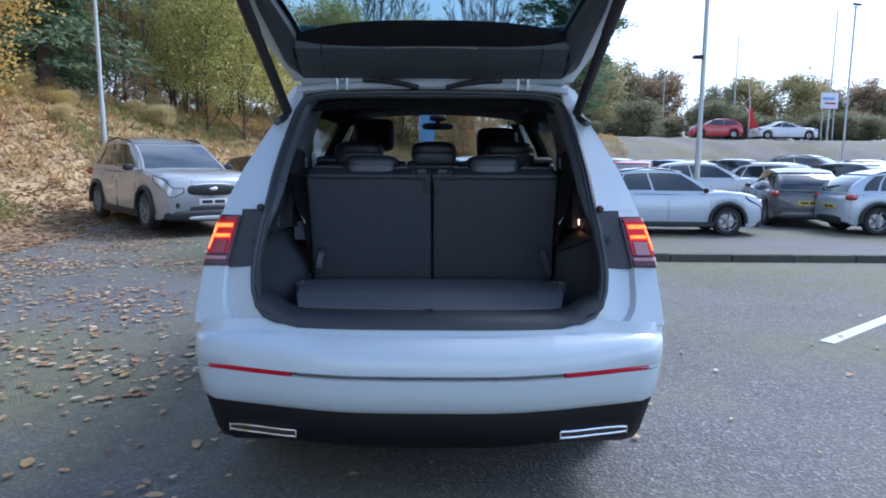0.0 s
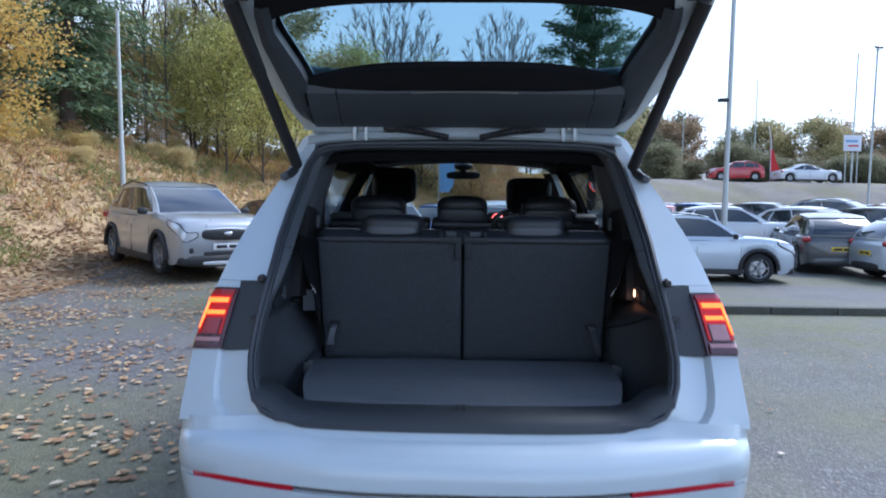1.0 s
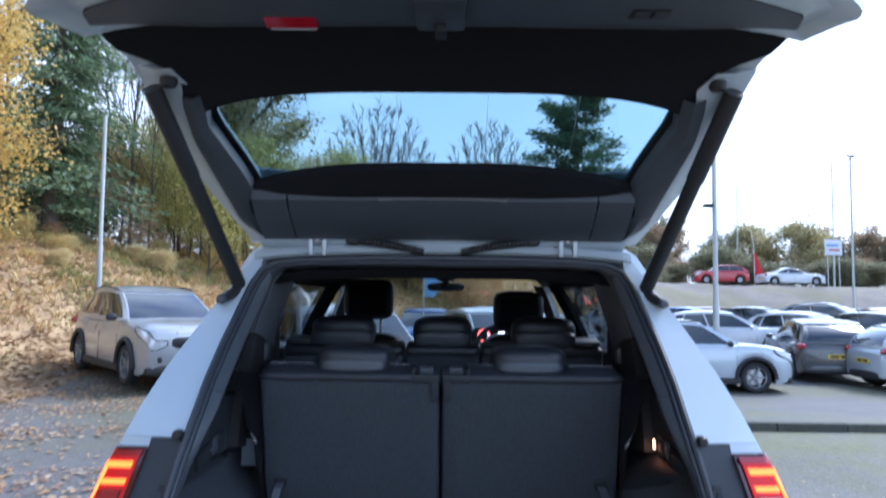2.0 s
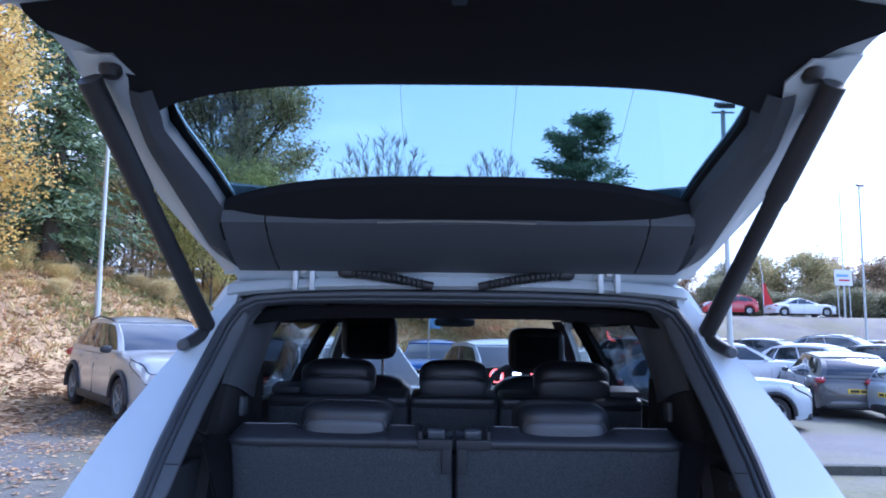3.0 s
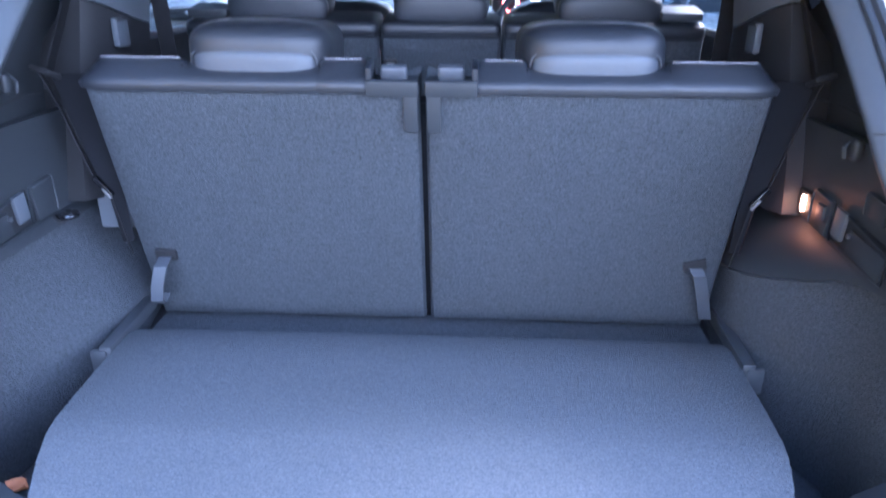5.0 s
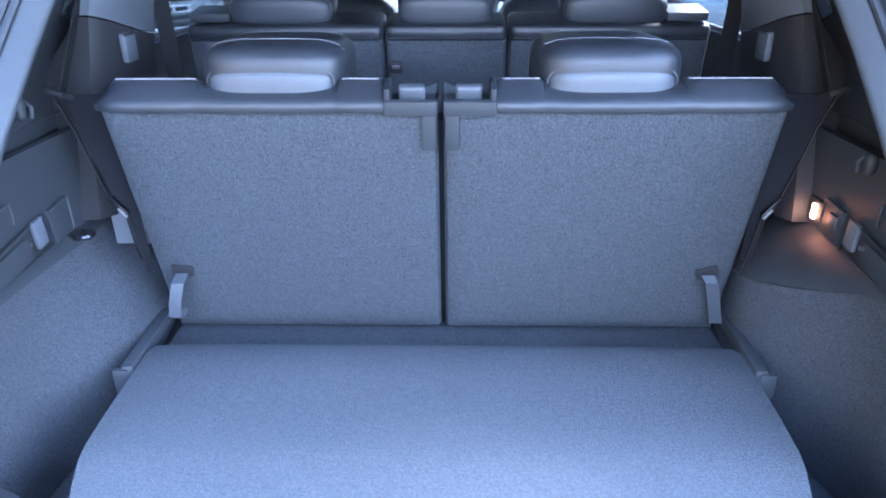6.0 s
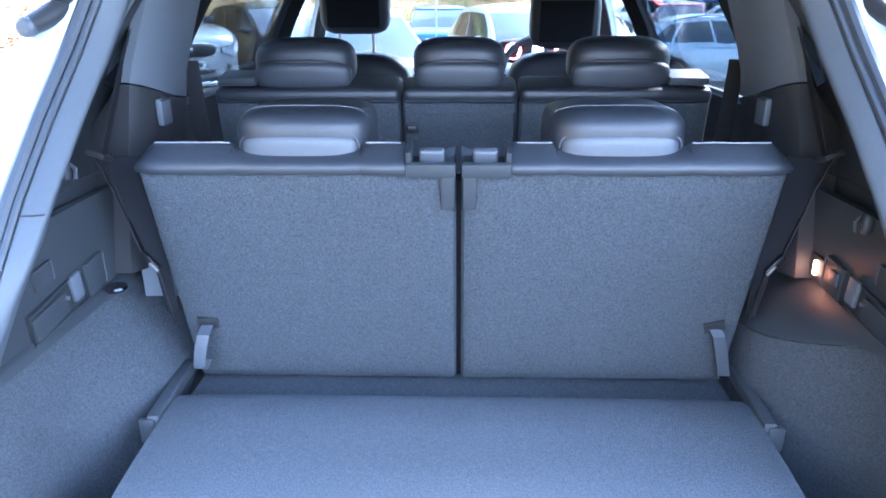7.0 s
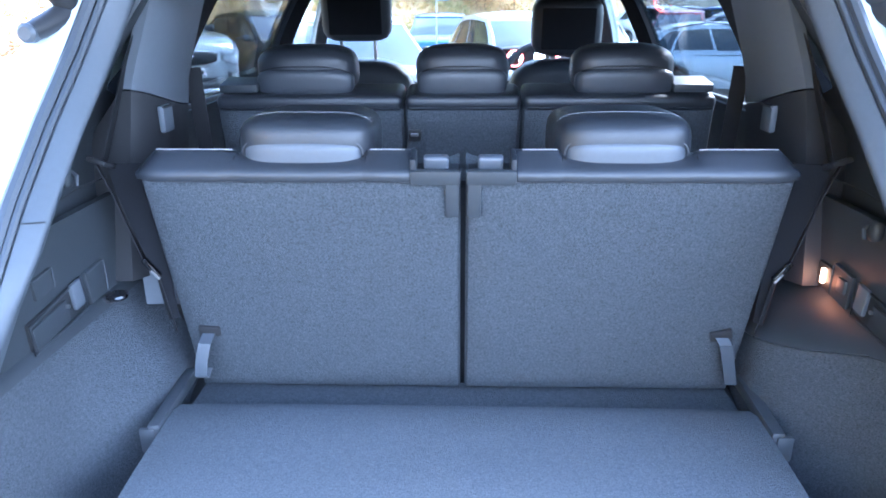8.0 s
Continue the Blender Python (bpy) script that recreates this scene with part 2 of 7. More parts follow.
def pillow(c, size, power=4.0, n=9, m=None, bm=None):
    """A cushion: a box swollen to a rounded solid; higher power is boxier."""
    bm = bm or bmesh.new()
    m = Matrix.Translation(c) @ (m or Matrix())
    seen = {}

    def vert(d):
        key = tuple(round(v, 5) for v in d)
        if key not in seen:
            r = sum(abs(v) ** power for v in d) ** (-1 / power)
            seen[key] = bm.verts.new(m @ Vector([d[k] * r * size[k] / 2 for k in range(3)]))
        return seen[key]

    for axis in range(3):
        for sgn in (-1, 1):
            def pt(a, b):
                d = [0, 0, 0]
                d[axis], d[(axis + 1) % 3], d[(axis + 2) % 3] = sgn, math.tan(a * math.pi / 4), math.tan(b * math.pi / 4)
                ln = math.sqrt(sum(v * v for v in d))
                return [v / ln for v in d]
            for i in range(n):
                for j in range(n):
                    a0, a1, b0, b1 = (-1 + 2 * i / n), (-1 + 2 * (i + 1) / n), (-1 + 2 * j / n), (-1 + 2 * (j + 1) / n)
                    f = [vert(pt(a0, b0)), vert(pt(a1, b0)), vert(pt(a1, b1)), vert(pt(a0, b1))]
                    if len(set(f)) == 4:
                        bm.faces.new(f if sgn > 0 else f[::-1])
    return bm


def tube(points, r, n=8, closed=False, bm=None, r_end=None, cap=True):
    """A round bar along points."""
    bm = bm or bmesh.new()
    P = [Vector(p) for p in points]
    k = len(P)
    rings = []
    up = None
    for i in range(k):
        if closed:
            t = P[(i + 1) % k] - P[i - 1]
        else:
            t = P[min(i + 1, k - 1)] - P[max(i - 1, 0)]
        t.normalize()
        if up is None:
            up = Vector((0, 0, 1)) if abs(t.z) < 0.9 else Vector((0, 1, 0))
        a = t.cross(up).normalized()
        b = a.cross(t).normalized()
        up = b
        rad = r if r_end is None else lerp(r, r_end, i / (k - 1))
        rings.append([bm.verts.new(P[i] + rad * (math.cos(q) * a + math.sin(q) * b)) for q in [2 * math.pi * j / n for j in range(n)]])
    for i in range(k if closed else k - 1):
        A, B = rings[i], rings[(i + 1) % k]
        for j in range(n):
            bm.faces.new((A[j], A[(j + 1) % n], B[(j + 1) % n], B[j]))
    if cap and not closed:
        bm.faces.new(rings[0][::-1])
        bm.faces.new(rings[-1])
    return bm


def strip(points, width, th, side, bm=None):
    """A flat band along points; side: the direction across its width."""
    side = Vector(side).normalized()
    rows = [[Vector(p) - side * width / 2, Vector(p) + side * width / 2] for p in points]
    return shell(rows, th, bm)


def lathe(profile, n=24, axis="x", c=(0, 0, 0), bm=None, hollow=False):
    """A turned solid from (radius, along) pairs; hollow: the profile closes on itself."""
    bm = bm or bmesh.new()
    rings = []
    for r, a in profile:
        ring = []
        for j in range(n):
            q = 2 * math.pi * j / n
            u, v = r * math.cos(q), r * math.sin(q)
            ring.append(bm.verts.new(Vector(c) + (Vector((a, u, v)) if axis == "x" else Vector((u, a, v)) if axis == "y" else Vector((u, v, a)))))
        rings.append(ring)
    for A, B in zip(rings, rings[1:]):
        for j in range(n):
            bm.faces.new((A[j], A[(j + 1) % n], B[(j + 1) % n], B[j]))
    if hollow:
        for j in range(n):
            bm.faces.new((rings[-1][j], rings[-1][(j + 1) % n], rings[0][(j + 1) % n], rings[0][j]))
    else:
        bm.faces.new(rings[0][::-1])
        bm.faces.new(rings[-1])
    return bm


def mirror_x(points):
    return [(-p[0], *p[1:]) for p in points]


# ---- ground ----
FOOT = [(-6.9, -60), (-6.9, 7), (-7.6, 11.5), (-4, 22), (6, 34), (20, 40), (120, 52)]


def bank_distance(x, y):
    """Metres beyond the foot of the bank (negative: on the car park)."""
    best, sgn = 1e9, 1
    for (ax, ay), (bx, by) in zip(FOOT, FOOT[1:]):
        dx, dy = bx - ax, by - ay
        t = min(1, max(0, ((x - ax) * dx + (y - ay) * dy) / (dx * dx + dy * dy)))
        px, py = ax + t * dx - x, ay + t * dy - y
        d = math.hypot(px, py)
        if d < best - 1e-6:
            best, sgn = d, 1 if dx * (y - ay) - dy * (x - ax) > 0 else -1
    return best * sgn


KERB_Y = 7.35


def height(x, y):
    d = bank_distance(x, y)
    fall = -0.22 * smooth01((y - 4.5) / 7.0) * smooth01((x - 0.5) / 3.0)
    left = 0.22 * smooth01((y - 9.5) / 4) * smooth01((-3 - x) / 4)
    if x > 1.0 and KERB_Y < y < 30:
        fall += 0.09 - 0.09 * smooth01((y - 8.0) / 4.0)
    fall += 0.38 * smooth01((y - 15.5) / 9.0) * smooth01((x - 0.5) / 3.0)
    if d <= 0:
        return fall + left
    side = smooth01((6 - x) / 14)
    wide = lerp(9.0, 8.5, side)
    top = 3.3
    z = top * smooth01(d / wide) + 0.05 * max(0, d - wide) * (1 if x < 10 else 0.2)
    bump = 0.16 * noise.noise((x * 0.5, y * 0.5, 0)) + 0.06 * noise.noise((x * 1.9, y * 1.9, 3))
    return fall + left + z + bump * smooth01(d / 3)


def ground_material():
    """Worn asphalt with pale chippings, damp stains and a mossy edge; leaf mould and dry grass on the bank."""
    m = bpy.data.materials.new("worn_asphalt_and_bank")
    m.use_nodes = True
    n, l = m.node_tree.nodes, m.node_tree.links
    b = n["Principled BSDF"]
    geo = n.new("ShaderNodeNewGeometry")

    def nz(scale, detail=5, rough=0.6):
        t = n.new("ShaderNodeTexNoise")
        t.inputs["Scale"].default_value, t.inputs["Detail"].default_value, t.inputs["Roughness"].default_value = scale, detail, rough
        l.new(geo.outputs["Position"], t.inputs["Vector"])
        return t.outputs["Fac"]

    def ramp(fac, stops):
        r = n.new("ShaderNodeValToRGB")
        r.color_ramp.elements[0].position, r.color_ramp.elements[0].color = stops[0][0], (*stops[0][1], 1)
        r.color_ramp.elements[1].position, r.color_ramp.elements[1].color = stops[-1][0], (*stops[-1][1], 1)
        for p, c in stops[1:-1]:
            r.color_ramp.elements.new(p).color = (*c, 1)
        l.new(fac, r.inputs["Fac"])
        return r.outputs["Color"]

    def mix(fac, a, c):
        x = n.new("ShaderNodeMix")
        x.data_type = "RGBA"
        l.new(fac, x.inputs["Factor"])
        l.new(a, x.inputs["A"])
        l.new(c, x.inputs["B"])
        return x.outputs["Result"]

    base = ramp(nz(0.7, 6), [(0.3, (0.098, 0.093, 0.090)), (0.55, (0.157, 0.149, 0.144)), (0.75, (0.214, 0.204, 0.195))])
    chips = n.new("ShaderNodeTexVoronoi")
    chips.inputs["Scale"].default_value = 75
    l.new(geo.outputs["Position"], chips.inputs["Vector"])
    spot = ramp(chips.outputs["Color"], [(0.0, (0.039, 0.038, 0.038)), (0.55, (0.112, 0.107, 0.104)), (0.80, (0.213, 0.205, 0.196)), (1.0, (0.448, 0.437, 0.420))])
    fac = n.new("ShaderNodeValue")
    fac.outputs[0].default_value = 0.5
    asphalt = mix(fac.outputs[0], base, spot)
    moss_f = ramp(nz(0.35, 4), [(0.42, (0, 0, 0)), (0.64, (0.75, 0.75, 0.75))])
    moss = ramp(nz(9, 4), [(0.3, (0.094, 0.097, 0.044)), (0.7, (0.166, 0.161, 0.083))])
    asphalt = mix(moss_f, asphalt, moss)
    edge = n.new("ShaderNodeAttribute")
    edge.attribute_name = "verge"
    broken = n.new("ShaderNodeMath")
    broken.operation = "MULTIPLY"
    l.new(edge.outputs["Fac"], broken.inputs[0])
    l.new(ramp(nz(1.6, 6, 0.7), [(0.35, (0, 0, 0)), (0.6, (1, 1, 1))]), broken.inputs[1])
    asphalt = mix(broken.outputs[0], asphalt, ramp(nz(14, 5), [(0.3, (0.075, 0.080, 0.028)), (0.7, (0.17, 0.165, 0.065))]))
    soil = ramp(nz(1.3, 8, 0.7), [(0.28, (0.121, 0.081, 0.047)), (0.45, (0.338, 0.216, 0.115)), (0.58, (0.567, 0.405, 0.203)), (0.72, (0.432, 0.378, 0.162))])
    fine_soil = ramp(nz(16, 8, 0.75), [(0.3, (0.081, 0.057, 0.035)), (0.5, (0.378, 0.257, 0.135)), (0.68, (0.729, 0.553, 0.324))])
    soil = mix(fac.outputs[0], soil, fine_soil)
    at = n.new("ShaderNodeAttribute")
    at.attribute_name = "bank"
    col = mix(at.outputs["Fac"], asphalt, soil)
    l.new(col, b.inputs["Base Color"])
    b.inputs["Roughness"].default_value = 0.8
    b.inputs["Specular IOR Level"].default_value = 0.35
    bp = n.new("ShaderNodeBump")
    bp.inputs["Strength"].default_value, bp.inputs["Distance"].default_value = 0.55, 0.012
    l.new(chips.outputs["Distance"], bp.inputs["Height"])
    l.new(bp.outputs["Normal"], b.inputs["Normal"])
    return m


def make_ground():
    xs = [-400, -220, -120, -70, -45] + [-34 + 0.5 * i for i in range(0, 120)] + [28, 32, 38, 45, 55, 70, 95, 130, 200, 400]
    ys = [-400, -200, -100, -60, -40, -25, -15, -9] + sorted([-6 + 0.5 * i for i in range(0, 112)] + [KERB_Y - 0.01, KERB_Y + 0.04]) + [52, 55, 60, 66, 75, 90, 120, 180, 300, 600]
    verts, faces, bank, verge = [], [], [], []
    for y in ys:
        for x in xs:
            d = bank_distance(x, y)
            verts.append((x, y, height(x, y)))
            verge.append(0.75 * smooth01((x - 1.6) / 1.6) * smooth01((y - 2.2) / 3.5) * (1 if y < KERB_Y else 0))
            edge = d + 0.8 * noise.noise((x * 0.8, y * 0.8, 9))
            bank.append(smooth01((edge + 0.3) / 1.0) * lerp(1.0, 0.12, smooth01((x - 7) / 5)))
    w = len(xs)
    for j in range(len(ys) - 1):
        for i in range(w - 1):
            faces.append((j * w + i, j * w + i + 1, (j + 1) * w + i + 1, (j + 1) * w + i))
    me = bpy.data.meshes.new("ground")
    me.from_pydata(verts, [], faces)
    at = me.attributes.new("bank", "FLOAT", "POINT")
    at.data.foreach_set("value", bank)
    me.attributes.new("verge", "FLOAT", "POINT").data.foreach_set("value", verge)
    me.shade_smooth()
    me.materials.append(ground_material())
    tagged(new("ground", me), "worn grey asphalt car park with a leaf-strewn bank", "ground", kind="structure")


make_ground()

# ---- the white SUV with its tailgate up ----
suv = empty("suv_car", "white SUV with open tailgate, parked on asphalt", "car")

# half width of the body by height, and where its rear corner lies
WIDE = [(0.25, 0.86), (0.45, 0.89), (0.70, 0.90), (0.93, 0.885), (1.10, 0.843), (1.20, 0.813), (1.30, 0.778), (1.44, 0.716), (1.55, 0.656), (1.64, 0.60)]
CORNER_Y = [(0.60, -0.15), (0.74, -0.09), (0.93, 0.0), (1.10, 0.075), (1.20, 0.135), (1.30, 0.21), (1.44, 0.33), (1.55, 0.41), (1.64, 0.46)]
# the edge of the boot's opening, from its bottom middle up to its top middle: x, z
OPENING = [(0.0, 0.722), (0.30, 0.722), (0.50, 0.722), (0.575, 0.728), (0.625, 0.748), (0.658, 0.785), (0.678, 0.835), (0.688, 0.90),
           (0.685, 0.97), (0.675, 1.05), (0.661, 1.13), (0.655, 1.20), (0.652, 1.27), (0.640, 1.37), (0.622, 1.47), (0.600, 1.555),
           (0.575, 1.60), (0.53, 1.622), (0.44, 1.632), (0.22, 1.640), (0.0, 1.642)]
REAR_Y = [(0.30, -0.13), (0.57, -0.22), (0.722, -0.130), (0.80, -0.085), (0.93, -0.012), (1.144, 0.076), (1.30, 0.21), (1.50, 0.385), (1.64, 0.455), (1.70, 0.47)]
BELT = [(-1, 1.10), (0.3, 1.12), (1.0, 1.17), (2.0, 1.16), (3.2, 1.05), (5, 0.98)]


def half_width(y, z):
    w = curve(z, WIDE)
    w += 0.012 * smooth01((y - 0.3) / 0.8)
    return w - 0.10 * max(0, (y - 3.5)) ** 1.6


def opening_x(z):
    rising = [(q[1], q[0]) for q in OPENING[2:17]]
    return curve(z, rising)


def quarter_row(z, s):
    """One level of the rear corner: from the opening's edge, round the corner, along the flank."""
    ya, xa = curve(z, REAR_Y), opening_x(z)
    xc, yc = curve(z, WIDE), curve(z, CORNER_Y)
    return [(s * xa, ya, z), (s * lerp(xa, xc, 0.45), lerp(ya, yc, 0.40), z), (s * lerp(xa, xc, 0.86), lerp(ya, yc, 0.72), z),
            (s * lerp(xa, xc, 0.97), lerp(ya, yc, 0.93), z), (s * (xc + 0.004), yc + 0.03, z), (s * (xc + 0.006), yc + 0.10, z)]


def levels(a, b, n):
    return [lerp(a, b, i / (n - 1)) for i in range(n)]


def lamp_inner(z):
    return curve(z, [(0.915, 0.785), (0.99, 0.772), (1.118, 0.748)])


def pick(row, x):
    """The point of a level at a given distance from the middle."""
    for p, q in zip(row, row[1:]):
        if abs(p[0]) <= x <= abs(q[0]):
            t = (x - abs(p[0])) / (abs(q[0]) - abs(p[0]))
            return tuple(lerp(u, v, t) for u, v in zip(p, q))
    return row[-1]


def tail_light(s):
    rows, zs = [], levels(0.925, 1.112, 7)
    for z in zs:
        r = quarter_row(z, s)
        inner = pick(r, lamp_inner(z))
        pts = [inner] + [p for p in r if abs(p[0]) > lamp_inner(z) + 0.004]
        while len(pts) < 5:
            pts.insert(1, tuple((u + v) / 2 for u, v in zip(pts[0], pts[1])))
        pts = pts[-5:] if len(pts) > 5 else pts
        pts[0] = inner
        rows.append([(p[0], p[1] - 0.012, p[2]) for p in pts])
    lamp = part("tail_light", shell(rows, 0.05, flip=s > 0), RED_DARK, suv, "lit red tail lamp with an orange hooked strip")

    def on(u, v, off=-0.006):
        i = v * (len(rows) - 1)
        k = min(int(i), len(rows) - 2)
        j = u * 3.0
        c = min(int(j), 2)
        a = Vector(rows[k][c]).lerp(Vector(rows[k][c + 1]), j - c)
        d = Vector(rows[k + 1][c]).lerp(Vector(rows[k + 1][c + 1]), j - c)
        p = a.lerp(d, i - k)
        return Vector((p.x, p.y + off, p.z))

    # u runs from the inner edge outwards, v upwards: a red-lit hook round a darker field
    part("glow_field", shell([[on(u, v, -0.003) for u in levels(0.06, 0.93, 7)] for v in levels(0.24, 0.97, 7)], 0.004), RED_FIELD, lamp, "red inner lens")
    part("dark_field", shell([[on(u, v, -0.005) for u in levels(0.10, 0.42, 4)] for v in levels(0.22, 0.50, 4)], 0.003), RED_DARK, lamp)
    # right lamp only: pink colour stands for the reflection on the red lens
    part("reflex_block", shell([[on(u, v, -0.009) for u in levels(0.12, 0.46, 4)] for v in levels(0.25, 0.50, 4)], 0.003), PINK_SHEEN_LENS if s > 0 else RED_LENS, lamp)
    part("led_strip", shell([[on(u, v, -0.009) for u in levels(0.10, 0.66, 6)] for v in (0.775, 0.845)], 0.005), LED, lamp)
    part("led_strip", shell([[on(u, v, -0.009) for u in (lerp(0.66, 0.56, (v - 0.34) / 0.505), lerp(0.78, 0.70, (v - 0.34) / 0.505))] for v in levels(0.34, 0.845, 6)], 0.005), LED, lamp)
    part("led_strip", shell([[on(u, v, -0.009) for u in levels(0.10, 0.50, 4)] for v in (0.575, 0.635)], 0.005), LED, lamp)
    part("top_lens", shell([[on(u, v, -0.006) for u in levels(0.04, 0.95, 6)] for v in (0.91, 0.985)], 0.004), RED_LENS, lamp)
    part("edge_lens", shell([[on(u, v, -0.005) for u in (0.88, 0.98)] for v in levels(0.22, 0.90, 5)], 0.004), RED_LENS, lamp)
    part("base_bar", shell([[on(u, v, -0.007) for u in levels(0.05, 0.95, 6)] for v in (0.125, 0.19)], 0.004), PINK_SHEEN_LENS, lamp, "pale pink lower strip")
    part("base_lens", shell([[on(u, v, -0.005) for u in levels(0.04, 0.97, 6)] for v in (0.03, 0.08, 0.12)], 0.004), RED_DARK, lamp)


def stepped_row(z, s):
    """Below the lamp: the recessed jamb, a rounded step, then the corner and the flank."""
    r = quarter_row(z, s)
    xs = curve(z, [(0.715, 0.725), (0.735, 0.752), (0.77, 0.776), (0.82, 0.786), (0.921, 0.788)])
    a, b, c = pick(r, lerp(abs(r[0][0]), xs, 0.5)), pick(r, xs - 0.012), pick(r, xs + 0.006)
    out = [p for p in r if abs(p[0]) > xs + 0.02][-3:]
    return [r[0], (a[0], a[1] + 0.014, z), (b[0], b[1] + 0.020, z), (c[0], c[1] - 0.003, z)] + out + [(s * half_width(0.3, z), 0.32, z)]


def quarter(s):
    # paint under the lamp, dark cover beside it, paint of the pillar above it
    part("quarter_panel", shell([stepped_row(z, s) for z in levels(0.716, 0.921, 11)], 0.03, flip=s > 0), PAINT, suv, "white painted quarter panel")
    rows = []
    for z in levels(0.921, 1.134, 7):
        r = quarter_row(z, s)
        rows.append([r[0], *[pick(r, lerp(abs(r[0][0]), lamp_inner(z), t)) for t in (0.35, 0.7, 1.0)]])
    part("lamp_cover", shell(rows, 0.03, flip=s > 0), GREY_PLASTIC, suv, "dark grey plastic cover beside tail lamp")
    part("flank_panel", shell([[(s * curve(z, WIDE) + s * 0.006, curve(z, CORNER_Y) + 0.10, z), (s * half_width(0.3, z), 0.32, z)] for z in levels(0.923, 1.114, 4)], 0.03, flip=s > 0), PAINT, suv)
    rows = []
    for z in levels(1.137, 1.645, 16):
        r = quarter_row(z, s)
        end = lerp(0.32, 0.80, smooth01((z - 1.1) / 0.5)) if z > 1.14 else 0.34
        end = max(end, r[-1][1] + 0.06)
        k = 0 if z > 1.135 else 1
        row = r + [(s * (curve(z, WIDE) + 0.006), end, z)]
        rows.append(row)
    part("rear_pillar", shell(rows, 0.03, flip=s > 0), PAINT, suv, "white painted rear pillar")
    rows = [[pick(quarter_row(z, s), lamp_inner(1.11)), *quarter_row(z, s)[2:], (s * half_width(0.3, z), 0.34, z)] for z in (1.114, 1.125, 1.136)]
    part("shoulder_strip", shell(rows, 0.03, flip=s > 0), PAINT, suv)
    part("buffer", lathe([(0.0, -0.012), (0.010, -0.011), (0.0135, -0.005), (0.0135, 0.01)], 14, "y", (s * 0.672, 0.062, 1.146)), RUBBER, suv)
    tail_light(s)


for s in (-1, 1):
    quarter(s)


# rear bumper
def bumper_point(u, z, dy):
    """u: -1 to 1 across and round both corners."""
    s, a = (-1 if u < 0 else 1), abs(u)
    if a < 0.75:
        x = 0.84 * a / 0.75
        y = -0.25 + 0.105 * (x / 0.84) ** 2.6
    else:
        t = (a - 0.75) / 0.25
        x, y = curve(t, [(0, 0.84), (0.2, 0.872), (0.5, 0.894), (1, 0.902)]), curve(t, [(0, -0.145), (0.2, -0.08), (0.5, 0.06), (1, 0.30)])
    fade = 1 if a < 0.55 else curve(a, [(0.55, 1), (0.75, 0.45), (0.85, 0.2), (1, 0)])
    narrow = curve(z, [(0.26, 0.075), (0.36, 0.05), (0.45, 0.02), (0.6, 0), (0.72, 0.0)])
    x += 0.004 * smooth01((z - 0.62) / 0.08) * smooth01((a - 0.55) / 0.2) * (1 - smooth01((a - 0.8) / 0.2))
    return (s * max(0, x - narrow * smooth01(a / 0.7)), y + dy * fade, z + 0.022 * smooth01((a - 0.2) / 0.6) * (1 if z < 0.62 else curve(z, [(0.62, 1), (0.72, 0)])))


US = [-1 + i / 22 for i in range(45)]


def bumper_shell(profile, th=0.03, us=US):
    return shell([[bumper_point(u, z, dy) for u in us] for z, dy in profile], th)


bumper = part("rear_bumper", bumper_shell([(0.545, 0.0), (0.56, 0.012), (0.572, 0.0), (0.60, 0.003), (0.628, 0.012), (0.645, 0.035), (0.655, 0.075), (0.675, 0.095), (0.70, 0.108), (0.722, 0.12)]), PAINT, suv, "white painted rear bumper with a stepped ledge")
part("lower_skin", bumper_shell([(0.438, 0.03), (0.45, 0.012), (0.50, 0.003), (0.548, 0.0)]), PAINT, bumper)
part("diffuser", bumper_shell([(0.255, 0.22), (0.268, 0.12), (0.30, 0.065), (0.36, 0.045), (0.40, 0.045), (0.442, 0.05)]), GLOSS_BLACK, bumper, "black plastic lower valance")
part("trim_strip", shell([[bumper_point(u, z, d) for u in US[2:-2]] for z, d in ((0.545, -0.005), (0.566, -0.013))], 0.006), DULL_CHROME, bumper, "thin dull chrome strip")
